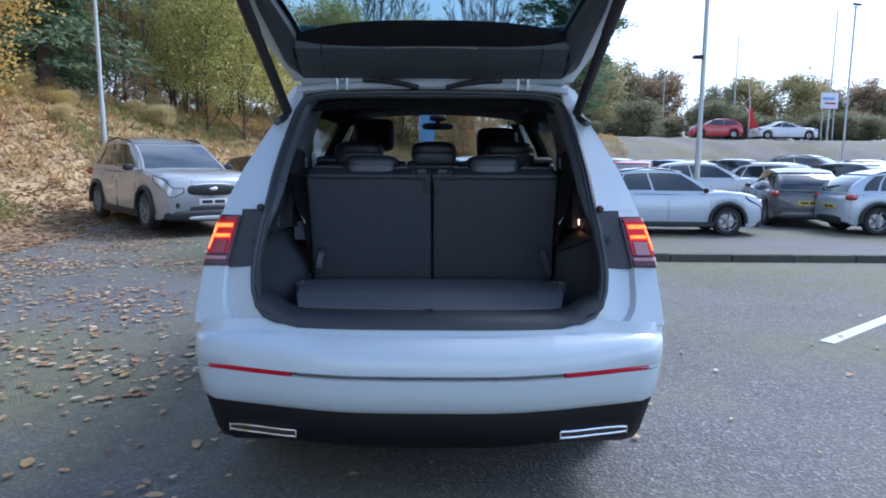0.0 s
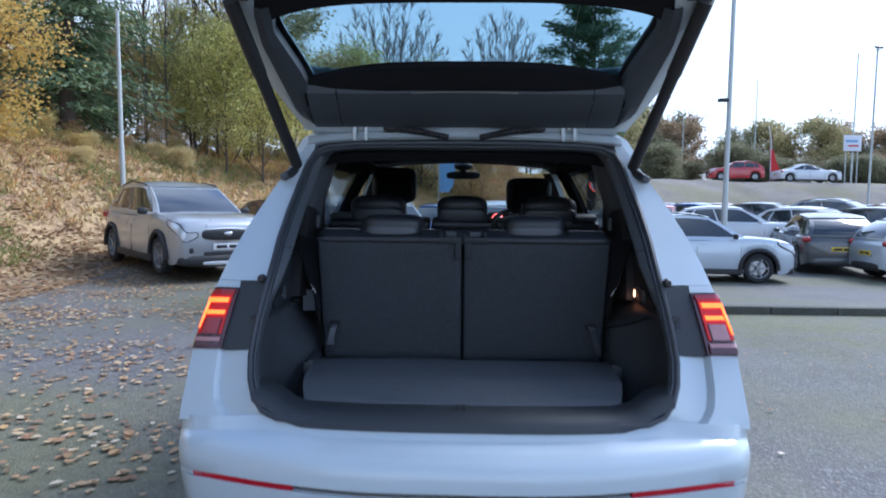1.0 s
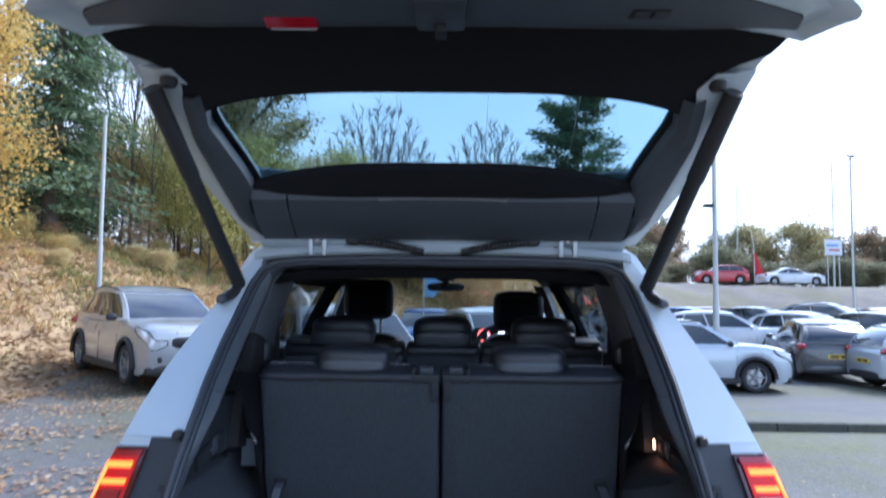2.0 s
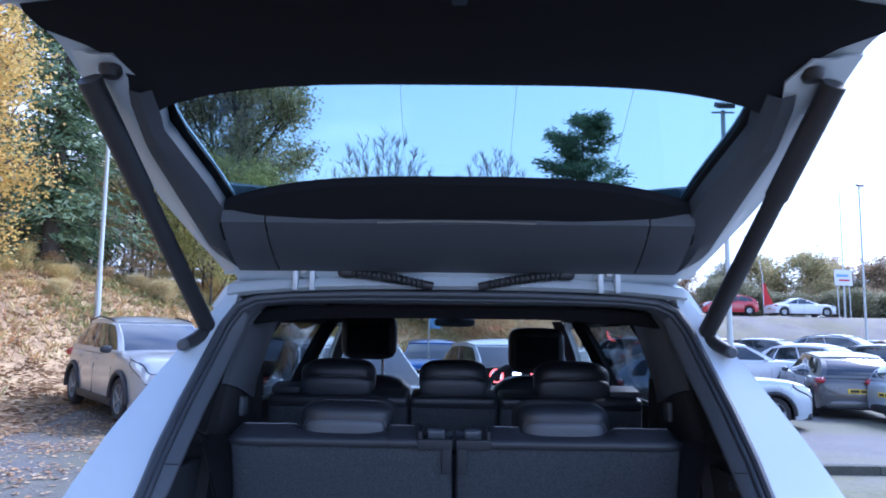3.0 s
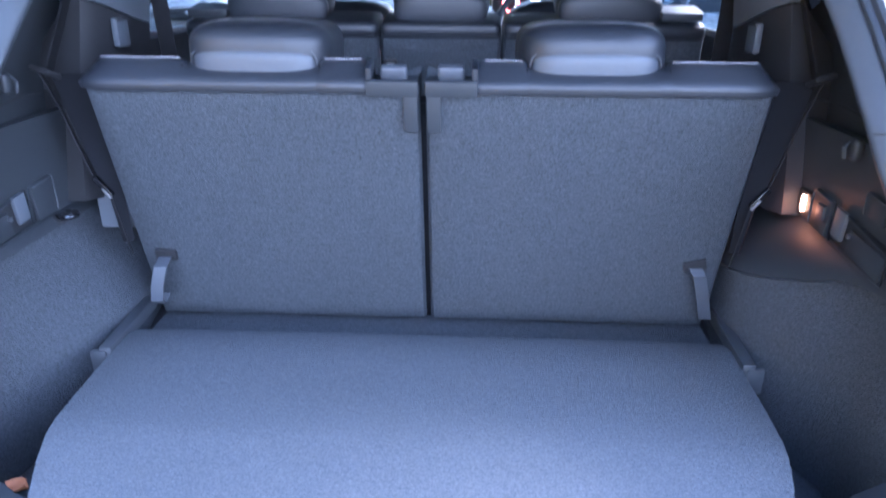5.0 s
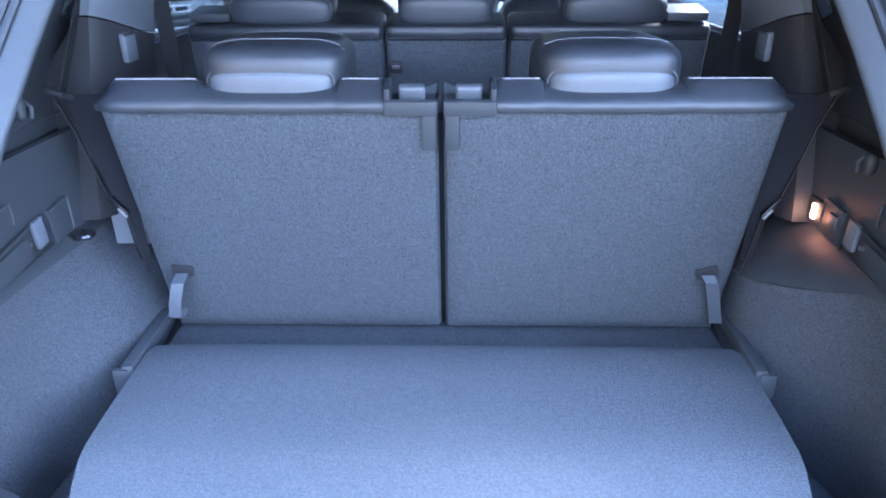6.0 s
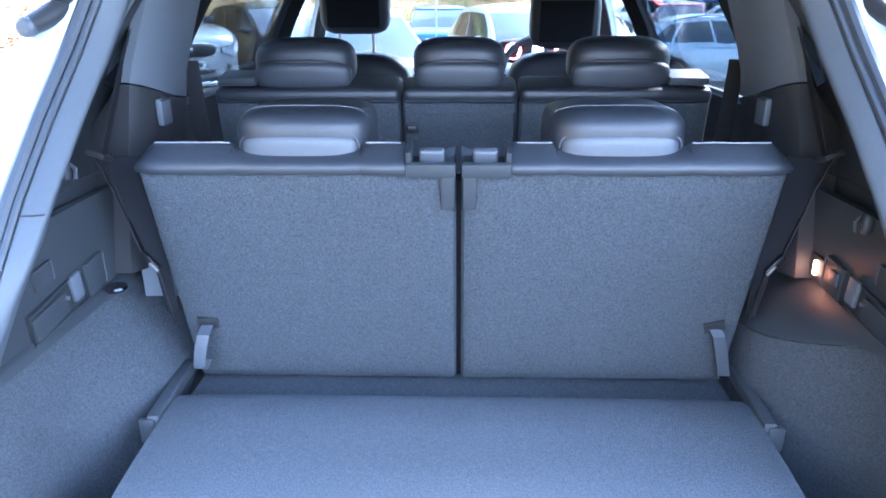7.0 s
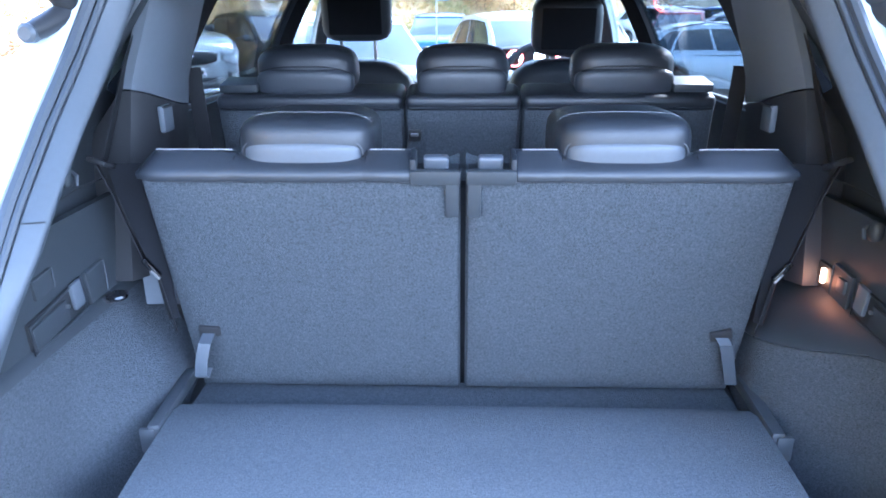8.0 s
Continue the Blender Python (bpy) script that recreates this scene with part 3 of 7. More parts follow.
for s in (-1, 1):
    us = [s * u for u in levels(0.445, 0.73, 9)]
    part("reflector", shell([[bumper_point(u, z, d / curve(abs(u), [(0.55, 1), (0.75, 0.45)])) for u in us] for z, d in ((0.5455, -0.007), (0.548, -0.010), (0.558, -0.011), (0.5605, -0.008))], 0.016, flip=s < 0), REFLECTOR, bumper, "long red reflector")
    for dz, back in ((0.0125, 0.0), (-0.0125, 0.004)):
        blade = []
        for ex in levels(0.492, 0.745, 9):
            p = bumper_point(ex / 0.84 * 0.75, 0.322, 0.030)
            lift = 0.010 * smooth01((ex - 0.5) / 0.24)
            pinch = 1 - 0.25 * smooth01((ex - 0.70) / 0.045)
            blade.append([(s * ex, p[1] - 0.014 + back + d, 0.322 + lift + dz * pinch + e) for d, e in ((0.02, 0.004), (0.0, 0.004), (-0.002, 0.0), (0.0, -0.004), (0.02, -0.004))])
        part("exhaust_trim", shell(blade, 0.002, flip=s > 0), CHROME, bumper, "chrome exhaust surround blade")
    for ex in (0.490, 0.746):
        p = bumper_point(ex / 0.84 * 0.75, 0.322, 0.030)
        part("exhaust_end", box((s * ex, p[1] - 0.006, 0.322 + 0.010 * smooth01((ex - 0.5) / 0.24)), (0.006, 0.022, 0.030), 0.002), CHROME, bumper)
    part("exhaust_mouth", shell([[(s * ex, bumper_point(ex / 0.84 * 0.75, 0.322, 0.030)[1] - 0.004, 0.322 + 0.010 * smooth01((ex - 0.5) / 0.24) + dz) for ex in levels(0.492, 0.744, 7)] for dz in (-0.012, 0.0, 0.012)], 0.003), RUBBER, bumper, "black blanked exhaust mouth")
part("tow_cover", box((0.30, -0.205, 0.375), (0.028, 0.02, 0.055), 0.005), PALE_PLASTIC, bumper)


# opening: seal, jamb and inner frame
def loop_points(inset=0.0, forward=0.0):
    cx, cz = 0.0, 1.18
    half = []
    for x, z in OPENING:
        l2 = math.hypot(x - cx, z - cz)
        wide = lerp(0.45, 1.0, smooth01((z - 0.95) / 0.30)) * lerp(1.0, 0.6, smooth01((z - 1.57) / 0.06))
        k = 1 - inset * (wide if inset > 0.03 else 1) / l2
        half.append((cx + (x - cx) * k, curve(z, REAR_Y) + forward, cz + (z - cz) * k))
    return half + mirror_x(half[-2:0:-1])


def frame_ring(rings, th):
    bm = bmesh.new()
    layers = [[bm.verts.new(p) for p in r] for r in rings]
    k = len(layers[0])
    for A, B in zip(layers, layers[1:]):
        for i in range(k):
            bm.faces.new((A[i], A[(i + 1) % k], B[(i + 1) % k], B[i]))
    return bm


seal = part("door_seal", tube(loop_points(0.007, -0.004), 0.010, 8, True), SEAL, suv, "dark grey rubber tailgate seal")
part("seal_lip", tube(loop_points(0.0215, 0.0), 0.0058, 8, True), SEAL, seal)
part("boot_frame", frame_ring([loop_points(0.0, 0.006), loop_points(0.0265, 0.007), loop_points(0.0285, 0.004), loop_points(0.0300, 0.0045), loop_points(0.052, 0.022), loop_points(0.0555, 0.027), loop_points(0.056, 0.034), loop_points(0.045, 0.060), loop_points(-0.02, 0.05)], 0), FRAME_PALE, suv, "grey plastic trim round the boot opening")
for s in (-1, 1):
    x, y = opening_x(1.245), curve(1.245, REAR_Y)
    part("trim_joint", tube([(s * (x - 0.028), y + 0.005, 1.246), (s * (x - 0.040), y + 0.0135, 1.244), (s * (x - 0.053), y + 0.024, 1.2425)], 0.0014, 5), RUBBER, suv)

# body sides with arches and windows, doors, roof, bonnet: all thick shells
AXLES = (0.70, 3.49)


def sill_z(y):
    z = 0.30
    for a in AXLES:
        if abs(y - a) < 0.415:
            z = max(z, 0.35 + math.sqrt(0.415 ** 2 - (y - a) ** 2))
    return z


def flank(ya, yb, n, top, name, s, mat=PAINT, bottom=None, label="", inner=None):
    cols = []
    for y in levels(ya, yb, n):
        lo = bottom(y) if bottom else sill_z(y)
        hi = top(y)
        cols.append([(s * half_width(y, z), y, z) for z in levels(lo, hi, 6)])
    return part(name, shell(cols, 0.035, flip=s < 0), mat, suv, label)


def belt(y):
    return curve(y, BELT)


def door_trim(ya, yb, s, rise=0.0):
    rows = [[(s * (half_width(y, z) - 0.05 - 0.03 * smooth01((0.9 - z) / 0.4)), y, z) for y in levels(ya, yb, 6)] for z in levels(0.45, belt(ya) - 0.005 + rise, 7)]
    return shell(rows, 0.02, flip=s > 0)


for s in (-1, 1):
    flank(0.30, 1.10, 18, belt, "rear_flank", s, label="white painted rear wing")
    d = flank(1.105, 2.02, 10, belt, "rear_door", s, bottom=lambda y: sill_z(y) + 0.06, label="white rear door")
    part("door_handle", pillow((s * 0.915, 1.30, 0.97), (0.03, 0.2, 0.03), 4, 4), PAINT, d)
    lin = part("door_lining", door_trim(1.02, 2.0, s, 0.12), GREY_PLASTIC, d, "dark grey door lining with pale ribs")
    for z in (1.285, 1.245, 1.210):
        part("lining_rib", box((s * (half_width(1.3, z) - 0.056), 1.30, z), (0.012, 0.52, 0.016), 0.004), PALE_PLASTIC, lin)
    d = flank(2.025, 3.04, 10, belt, "front_door", s, bottom=lambda y: sill_z(y) + 0.06, label="white front door")
    part("door_handle", pillow((s * 0.915, 2.2, 0.97), (0.03, 0.2, 0.03), 4, 4), PAINT, d)
    part("door_lining", door_trim(2.04, 3.02, s), GREY_PLASTIC, d, "dark grey door lining")
    part("door_mirror", pillow((s * 1.0, 2.85, 1.10), (0.22, 0.13, 0.15), 3.5, 5), PAINT, d, "white door mirror")
    flank(1.105, 3.04, 12, lambda y: sill_z(y) + 0.055, "side_sill", s, BLACK_PLASTIC)
    flank(3.045, 4.25, 22, lambda y: belt(y) - 0.10 * smooth01((y - 3.4) / 0.8), "front_wing", s, label="white front wing")

    def pillar(name, ya, yb, ta, tb, mat, inner_mat, label=""):
        rows = []
        for z in levels(belt(ya), 1.60, 7):
            t = (z - belt(ya)) / (1.60 - belt(ya))
            rows.append([(s * half_width(1.5, z), lerp(ya, ta, t), z), (s * half_width(1.5, z), lerp(yb, tb, t), z)])
        p = part(name, shell(rows, 0.02, flip=s > 0), mat, suv, label)
        rows2 = [[(r[0][0] - s * 0.035, r[0][1] - 0.02, r[0][2]), (r[0][0] - s * 0.07, (r[0][1] + r[1][1]) / 2, r[0][2]), (r[1][0] - s * 0.035, r[1][1] + 0.02, r[1][2])] for r in rows]
        part("pillar_trim", shell(rows2, 0.02, flip=s < 0), inner_mat, p)
        return p
    pillar("third_pillar", 0.66, 1.00, 0.76, 1.08, BLACK_PLASTIC, FABRIC_DARK)
    pillar("middle_pillar", 1.98, 2.10, 1.96, 2.06, BLACK_PLASTIC, FABRIC_DARK)
    rows = [[(s * half_width(2.5, lerp(1.03, 1.62, t)), lerp(3.20, 2.52, t), lerp(1.03, 1.62, t)), (s * half_width(2.5, lerp(1.03, 1.62, t)), lerp(3.12, 2.44, t), lerp(1.03, 1.62, t))] for t in levels(0, 1, 8)]
    p = part("front_pillar", shell(rows, 0.03, flip=s < 0), PAINT, suv)
    rows = [[(q[0] - s * d, q[1] + e, q[2]) for q, d, e in ((r[0], 0.036, 0.0), (r[0], 0.075, -0.05), (r[1], 0.036, -0.03))] for r in rows]
    part("pillar_trim", shell(rows, 0.01), FABRIC_DARK, p)
    part("rail_trim", shell([[(s * x, y, z + 0.022 * (y - 0.5)) for y in levels(0.60, 2.50, 9)] for x, z in ((0.645, 1.565), (0.60, 1.575), (0.555, 1.61))], 0.01), FABRIC_DARK, suv)
    for name, ya, yb, ta, tb, g in (("quarter_window", 0.36, 0.66, 0.70, 0.76, GLASS_DARK), ("rear_door_window", 1.00, 1.98, 1.08, 1.96, GLASS_DARK), ("front_door_window", 2.10, 3.10, 2.06, 2.50, GLASS)):
        rows = []
        for z in levels(belt(ya), 1.585, 6):
            t = (z - belt(ya)) / (1.585 - belt(ya))
            rows.append([(s * (half_width(1.5, z) - 0.012), y, z) for y in levels(lerp(ya, ta, t), lerp(yb, tb, t), 4)])
        w = part(name, shell(rows, 0.004, flip=s > 0), g, suv, "tinted side window" if g is GLASS_DARK else "clear side window")
        w.visible_shadow = False
    rows = [[(s * (half_width(1.5, 1.58) + 0.004), y, 1.578), (s * 0.625, y, 1.62 + 0.03 * math.sin((y - 0.5) / 2.1 * 3.1)), (s * 0.56, y, 1.655 + 0.045 * math.sin((y - 0.5) / 2.1 * 3.1))] for y in levels(0.60, 2.56, 14)]
    part("cant_rail", shell(rows, 0.05, flip=s > 0), PAINT, suv)
    part("roof_rail", tube([(s * 0.585, 0.62, 1.67), (s * 0.585, 0.72, 1.705)] + [(s * 0.585, y, 1.715 + 0.03 * math.sin((y - 0.5) / 2.1 * 3.1)) for y in levels(0.9, 2.2, 8)] + [(s * 0.585, 2.45, 1.67)], 0.016, 8), CHROME, suv, "silver roof rail")


def roof_z(x, y):
    return 1.655 + 0.022 * (y - 0.49) + 0.045 * math.sin((y - 0.42) / 2.2 * 3.0) + 0.02 * (1 - (x / 0.6) ** 2)


part("roof", shell([[(x, y, roof_z(x, y)) for x in levels(-0.585, 0.585, 13)] for y in levels(0.49, 2.50, 14)], 0.02), PAINT, suv, "white painted roof")
part("headlining", shell([[(x, y, roof_z(x, y) - 0.05 - 0.02 * (x / 0.6) ** 2) for x in levels(-0.56, 0.56, 9)] for y in levels(0.52, 2.46, 9)], 0.012), FABRIC_DARK, suv, "black roof lining")
# rear roof edge where the tailgate hinges
part("roof_edge", shell([[(x, y, z - 0.025 * (abs(x) / 0.6) ** 3) for x in levels(-0.60, 0.60, 15)] for y, z in ((0.455, 1.648), (0.462, 1.662), (0.48, 1.668), (0.53, 1.672))], 0.02), PAINT, suv, "white painted rear roof edge")
part("header_trim", shell([[(x, y, z - 0.02 * (abs(x) / 0.55) ** 4) for x in levels(-0.56, 0.56, 13)] for y, z in ((0.52, 1.60), (0.56, 1.575), (0.64, 1.60))], 0.012), FABRIC_DARK, suv)
ws = part("windscreen", shell([[(x, lerp(2.49, 3.22, t) + 0.10 * (1 - (x / 0.7) ** 2) * t, lerp(1.70, 1.07, t)) for x in levels(-lerp(0.61, 0.78, t), lerp(0.61, 0.78, t), 11)] for t in levels(0, 1, 8)], 0.005), GLASS, suv, "clear windscreen")
ws.visible_shadow = False
part("bonnet", shell([[(x, y, 1.06 - 0.10 * ((y - 3.25) / 1.15) ** 1.5 - 0.07 * (x / 0.8) ** 4) for x in levels(-0.80 + 0.12 * max(0, y - 3.8), 0.80 - 0.12 * max(0, y - 3.8), 13)] for y in levels(3.25, 4.38, 10)], 0.02), PAINT, suv, "white bonnet")
part("front_bumper", shell([[(0.84 * math.sin(a), 4.05 + 0.42 * math.cos(a) ** 0.6 - 0.04 * abs(z - 0.6), z) for a in levels(-1.45, 1.45, 17)] for z in levels(0.28, 0.94, 7)], 0.03), PAINT, suv, "white front bumper")
part("floor_pan", shell([[(x, y, 0.30) for x in (-0.82, 0.0, 0.82)] for y in (-0.02, 1.5, 3.1, 4.2)], 0.04), BLACK_PLASTIC, suv)
part("floor_carpet", shell([[(x, y, 0.36) for x in (-0.80, 0.0, 0.80)] for y in (0.1, 1.5, 3.1)], 0.03), CARPET, suv)


def wheel(c, s, parent, r=0.345, w=0.23, spokes=10, name="wheel", tyre_mat=TYRE, rim_mat=ALLOY):
    cx, cy, cz = c
    t = part(name, lathe([(r * 0.66, -w / 2 + 0.01), (r * 0.9, -w / 2), (r, -w / 2 + 0.035), (r, w / 2 - 0.035), (r * 0.9, w / 2), (r * 0.66, w / 2 - 0.01)], 28, "x", c, hollow=True), tyre_mat, parent, "black rubber tyre on alloy wheel")
    bm = bmesh.new()
    lathe([(r * 0.14, s * (w / 2 - 0.03)), (r * 0.14, s * (w / 2 - 0.012)), (r * 0.05, s * (w / 2 - 0.008))], 12, "x", c, bm)
    lathe([(r * 0.67, s * (w / 2 - 0.045)), (r * 0.67, s * (w / 2 - 0.006)), (r * 0.635, s * (w / 2 - 0.010)), (r * 0.62, s * (w / 2 - 0.05)), (r * 0.60, s * (w / 2 - 0.14)), (r * 0.665, s * (w / 2 - 0.14))], 28, "x", c, bm, hollow=True)
    for k in range(spokes):
        q = 2 * math.pi * k / spokes
        box((0, 0, 0), (0.024, r * 0.54, r * 0.10), 0, Matrix.Translation((cx + s * (w / 2 - 0.022), cy + math.cos(q) * r * 0.37, cz + math.sin(q) * r * 0.37)) @ Matrix.Rotation(q, 4, "X"), bm)
    part("rim", bm, rim_mat, t, "silver alloy rim")
    part("brake_disc", lathe([(r * 0.5, s * (w / 2 - 0.09)), (r * 0.5, s * (w / 2 - 0.08))], 20, "x", c), STEEL, t)
    part("hub_well", lathe([(r * 0.64, s * (w / 2 - 0.13)), (r * 0.64, s * (w / 2 - 0.11))], 20, "x", c), BLACK_PLASTIC, t)
    return t


for a in AXLES:
    for s in (-1, 1):
        wheel((s * 0.785, a, 0.345), s, suv)
        part("arch_liner", frame_ring([[(s * x, a + 0.43 * math.cos(q), 0.35 + 0.43 * math.sin(q)) for q in levels(-0.15, math.pi + 0.15, 14)] for x in (0.87, 0.55)], 0), BLACK_PLASTIC, suv)

# ---- tailgate, raised ----
GATE_O, GATE_D, GATE_N = Vector((0, 0.48, 1.68)), Vector((0, -0.8346, 0.5508)), Vector((0, 0.5508, 0.8346))


def gp(x, u, n=0.0):
    """A point of the raised tailgate: across, along from the hinge, and outwards from its inner face."""
    p = GATE_O + GATE_D * u + GATE_N * n
    return (x, p.y, p.z)


GATE_EDGE = [(0.0, 0.63), (0.12, 0.67), (0.25, 0.71), (0.45, 0.75), (0.62, 0.765), (0.70, 0.775), (0.725, 0.79), (0.78, 0.82), (0.81, 0.815), (0.835, 0.805), (0.86, 0.845), (0.885, 0.885), (0.92, 0.885), (0.95, 0.855), (1.0, 0.79), (1.08, 0.70), (1.13, 0.62)]
GATE_RIM = [(0.0, 0.56), (0.04, 0.585), (0.12, 0.628), (0.25, 0.648), (0.45, 0.678), (0.57, 0.672), (0.64, 0.656), (0.665, 0.668), (0.70, 0.725), (0.725, 0.785), (0.78, 0.815), (0.834, 0.79), (0.90, 0.765)]
GATE_IN_N = [(0.0, -0.005), (0.04, 0.0), (0.60, 0.0), (0.70, 0.012), (0.80, 0.010), (0.828, -0.01), (0.842, -0.052), (1.0, -0.165), (1.09, -0.235)]
GATE_OUT_N = [(-0.02, 0.03), (0.05, 0.055), (0.30, 0.06), (0.62, 0.06), (0.74, 0.05), (0.84, 0.028), (0.92, -0.03), (1.02, -0.118), (1.12, -0.212), (1.13, -0.225)]


def window_half(u):
    return curve(u, [(0.22, 0.55), (0.33, 0.572), (0.50, 0.622), (0.545, 0.615), (0.575, 0.57), (0.595, 0.49), (0.606, 0.36), (0.613, 0.15), (0.615, 0.0)])


# white outer skin, in two side members, the lower panel and the spoiler, round the glass
GATE_CURL = [(0.62, 0.035), (0.77, 0.032), (0.805, 0.015), (0.82, -0.03), (0.835, -0.07), (0.90, -0.078), (1.0, -0.14), (1.1, -0.225), (1.13, -0.235)]
rows = []
for u in levels(0.63, 1.13, 26):
    e, no, nc = curve(u, GATE_EDGE), curve(u, GATE_OUT_N), curve(u, GATE_CURL)
    rows.append([gp(x * e, u, lerp(no, nc, abs(x) ** 5)) for x in levels(-1, 1, 25)])
gate = part("tailgate", shell(rows, 0.015), PAINT, suv, "white raised tailgate")
for s in (-1, 1):
    rows = []
    for u in levels(0.0, 0.68, 14):
        e, r = curve(u, GATE_EDGE), curve(u, GATE_RIM)
        rows.append([gp(s * (r - 0.02), u, 0.004), gp(s * lerp(r, e, 0.35), u, 0.006), gp(s * lerp(r, e, 0.55), u, 0.016), gp(s * e, u, 0.022), gp(s * (e + 0.004), u, 0.04), gp(s * (e - 0.02), u, 0.055), gp(s * (window_half(max(0.22, min(u, 0.5))) - 0.01), u, 0.06)])
    part("side_member", shell(rows, 0.006), PAINT, gate, "white painted side member")
    rows = []
    for u in levels(0.836, 1.128, 20):
        e, inner = curve(u, GATE_EDGE), 0.76 * max(0.0, min(1.0, (1.085 - u) / 0.18)) ** 0.435 - 0.012
        inner = max(0.004, inner)
        nn, nc = curve(u, GATE_IN_N) + 0.005, curve(u, GATE_CURL)
        rows.append([gp(s * lerp(inner, e, t), u, lerp(nn, nc, t) + 0.012 * math.sin(math.pi * t)) for t in levels(0, 1, 7)])
    part("corner_flange", shell(rows, 0.006), PAINT, gate, "white painted inner flange")
part("hinge_panel", shell([[gp(x, u, n) for x in levels(-0.585, 0.585, 15)] for u, n in ((-0.02, 0.03), (-0.015, 0.005), (0.0, -0.004), (0.03, -0.006), (0.055, 0.0))], 0.006), PAINT, gate, "white painted panel by the hinges")
part("spoiler", shell([[gp(x, u + 0.05 * (x / 0.63) ** 2 * (1 if u > 0.2 else 0), n) for x in levels(-0.635, 0.635, 15)] for u, n in ((-0.03, 0.032), (0.0, 0.06), (0.08, 0.08), (0.16, 0.088), (0.22, 0.088), (0.23, 0.075), (0.19, 0.062))], 0.01), PAINT, gate, "white roof spoiler")

# dark inner trim: band by the hinges, hood under the spoiler, side strips, lower panel
for xa, xb in ((-0.566, -0.462), (-0.458, 0.458), (0.462, 0.566)):
    part("upper_trim", shell([[gp(x, u, n) for x in levels(xa, xb, 7)] for u, n in ((0.045, 0.004), (0.052, -0.012), (0.10, -0.022), (0.18, -0.024), (0.235, -0.016), (0.245, 0.006))], 0.008), FRAME_PALE, gate, "dark grey tailgate lining")
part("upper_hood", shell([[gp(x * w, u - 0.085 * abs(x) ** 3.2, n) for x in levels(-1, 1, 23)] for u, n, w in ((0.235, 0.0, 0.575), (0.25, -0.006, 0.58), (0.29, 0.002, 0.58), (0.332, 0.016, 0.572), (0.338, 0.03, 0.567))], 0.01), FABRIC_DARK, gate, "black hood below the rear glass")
part("hood_trim_line", tube([gp(x, 0.240 + 0.006 * (1 - (x / 0.18) ** 2), -0.021) for x in levels(-0.19, 0.19, 9)], 0.003, 6), STEEL, gate, "thin bright trim line")
for s in (-1, 1):
    rows = []
    for u in [0.046, 0.055, 0.075, *levels(0.10, 0.60, 16)]:
        w = window_half(min(u, 0.54)) if u > 0.25 else lerp(0.562, window_half(0.25), smooth01((u - 0.19) / 0.06))
        r = curve(u, GATE_RIM) - 0.02 * max(0, (0.10 - u) / 0.054) ** 2
        rows.append([gp(s * w, u, 0.03), gp(s * (w + 0.004), u, 0.0), gp(s * lerp(w, r, 0.5), u, -0.014), gp(s * r, u, -0.004), gp(s * (r + 0.004), u, 0.012)])
    part("side_trim", shell(rows, 0.006), FRAME_PALE, gate)
    part("glass_border", shell([[gp(s * (window_half(min(u, 0.54)) + d), u, 0.041) for d in (-0.014, 0.01, 0.035)] for u in levels(0.20, 0.62, 9)], 0.002), RUBBER, gate, "black printed border of the glass")
    part("buffer_socket", lathe([(0.0, -0.012), (0.016, -0.010), (0.022, 0.0), (0.022, 0.012)], 14, "z", gp(s * 0.685, 0.645, -0.004)), RUBBER, gate, "black rubber buffer")
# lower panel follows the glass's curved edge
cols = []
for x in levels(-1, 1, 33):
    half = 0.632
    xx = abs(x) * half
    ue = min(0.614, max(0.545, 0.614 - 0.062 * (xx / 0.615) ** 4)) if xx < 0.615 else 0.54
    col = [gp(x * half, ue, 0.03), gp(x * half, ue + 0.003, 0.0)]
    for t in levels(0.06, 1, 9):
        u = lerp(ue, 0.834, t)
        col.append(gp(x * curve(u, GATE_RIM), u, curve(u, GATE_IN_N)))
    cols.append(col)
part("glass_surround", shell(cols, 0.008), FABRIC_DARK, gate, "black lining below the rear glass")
cols = []
for x in levels(-1, 1, 41):
    end = 1.085 - 0.18 * abs(x) ** 2.3
    cols.append([gp(x * lerp(0.787, 0.76, t), lerp(0.829, end, t), curve(lerp(0.829, end, t), GATE_IN_N) - 0.004 - 0.012 * (1 - (2 * t - 1) ** 6) * smooth01((abs(x) - 0.2) / 0.1) * 0.3 + (0.02 if t == 1 else 0)) for t in (0, 0.03, 0.07, 0.2, 0.4, 0.6, 0.8, 0.95, 1)])
lower = part("lower_trim", shell(cols, 0.008), FRAME_PALE, gate, "dark grey lower tailgate lining")
part("lock", box(gp(0.0, 0.945, -0.135), (0.105, 0.15, 0.05), 0.012, Matrix.Rotation(radians(0), 4, "X")), FRAME_PLASTIC, gate, "grey plastic lock housing")
part("lock_claw", box(gp(0.0, 0.885, -0.125), (0.024, 0.05, 0.03), 0.004, Matrix.Rotation(radians(0), 4, "X")), RUBBER, gate)
lamp = part("warning_lamp", box(gp(-0.325, 0.88, -0.084), (0.115, 0.055, 0.012), 0.005, Matrix.Rotation(radians(-14), 4, "X")), REFLECTOR, gate, "red warning lamp")
part("white_lens", box(gp(-0.325, 0.850, -0.066), (0.105, 0.012, 0.014), 0.004, Matrix.Rotation(radians(-14), 4, "X")), LABEL_WHITE, lamp)
btn = part("button_panel", box(gp(0.435, 0.915, -0.107), (0.085, 0.055, 0.010), 0.005, Matrix.Rotation(radians(2), 4, "X")), RUBBER, gate, "black closing-button panel")
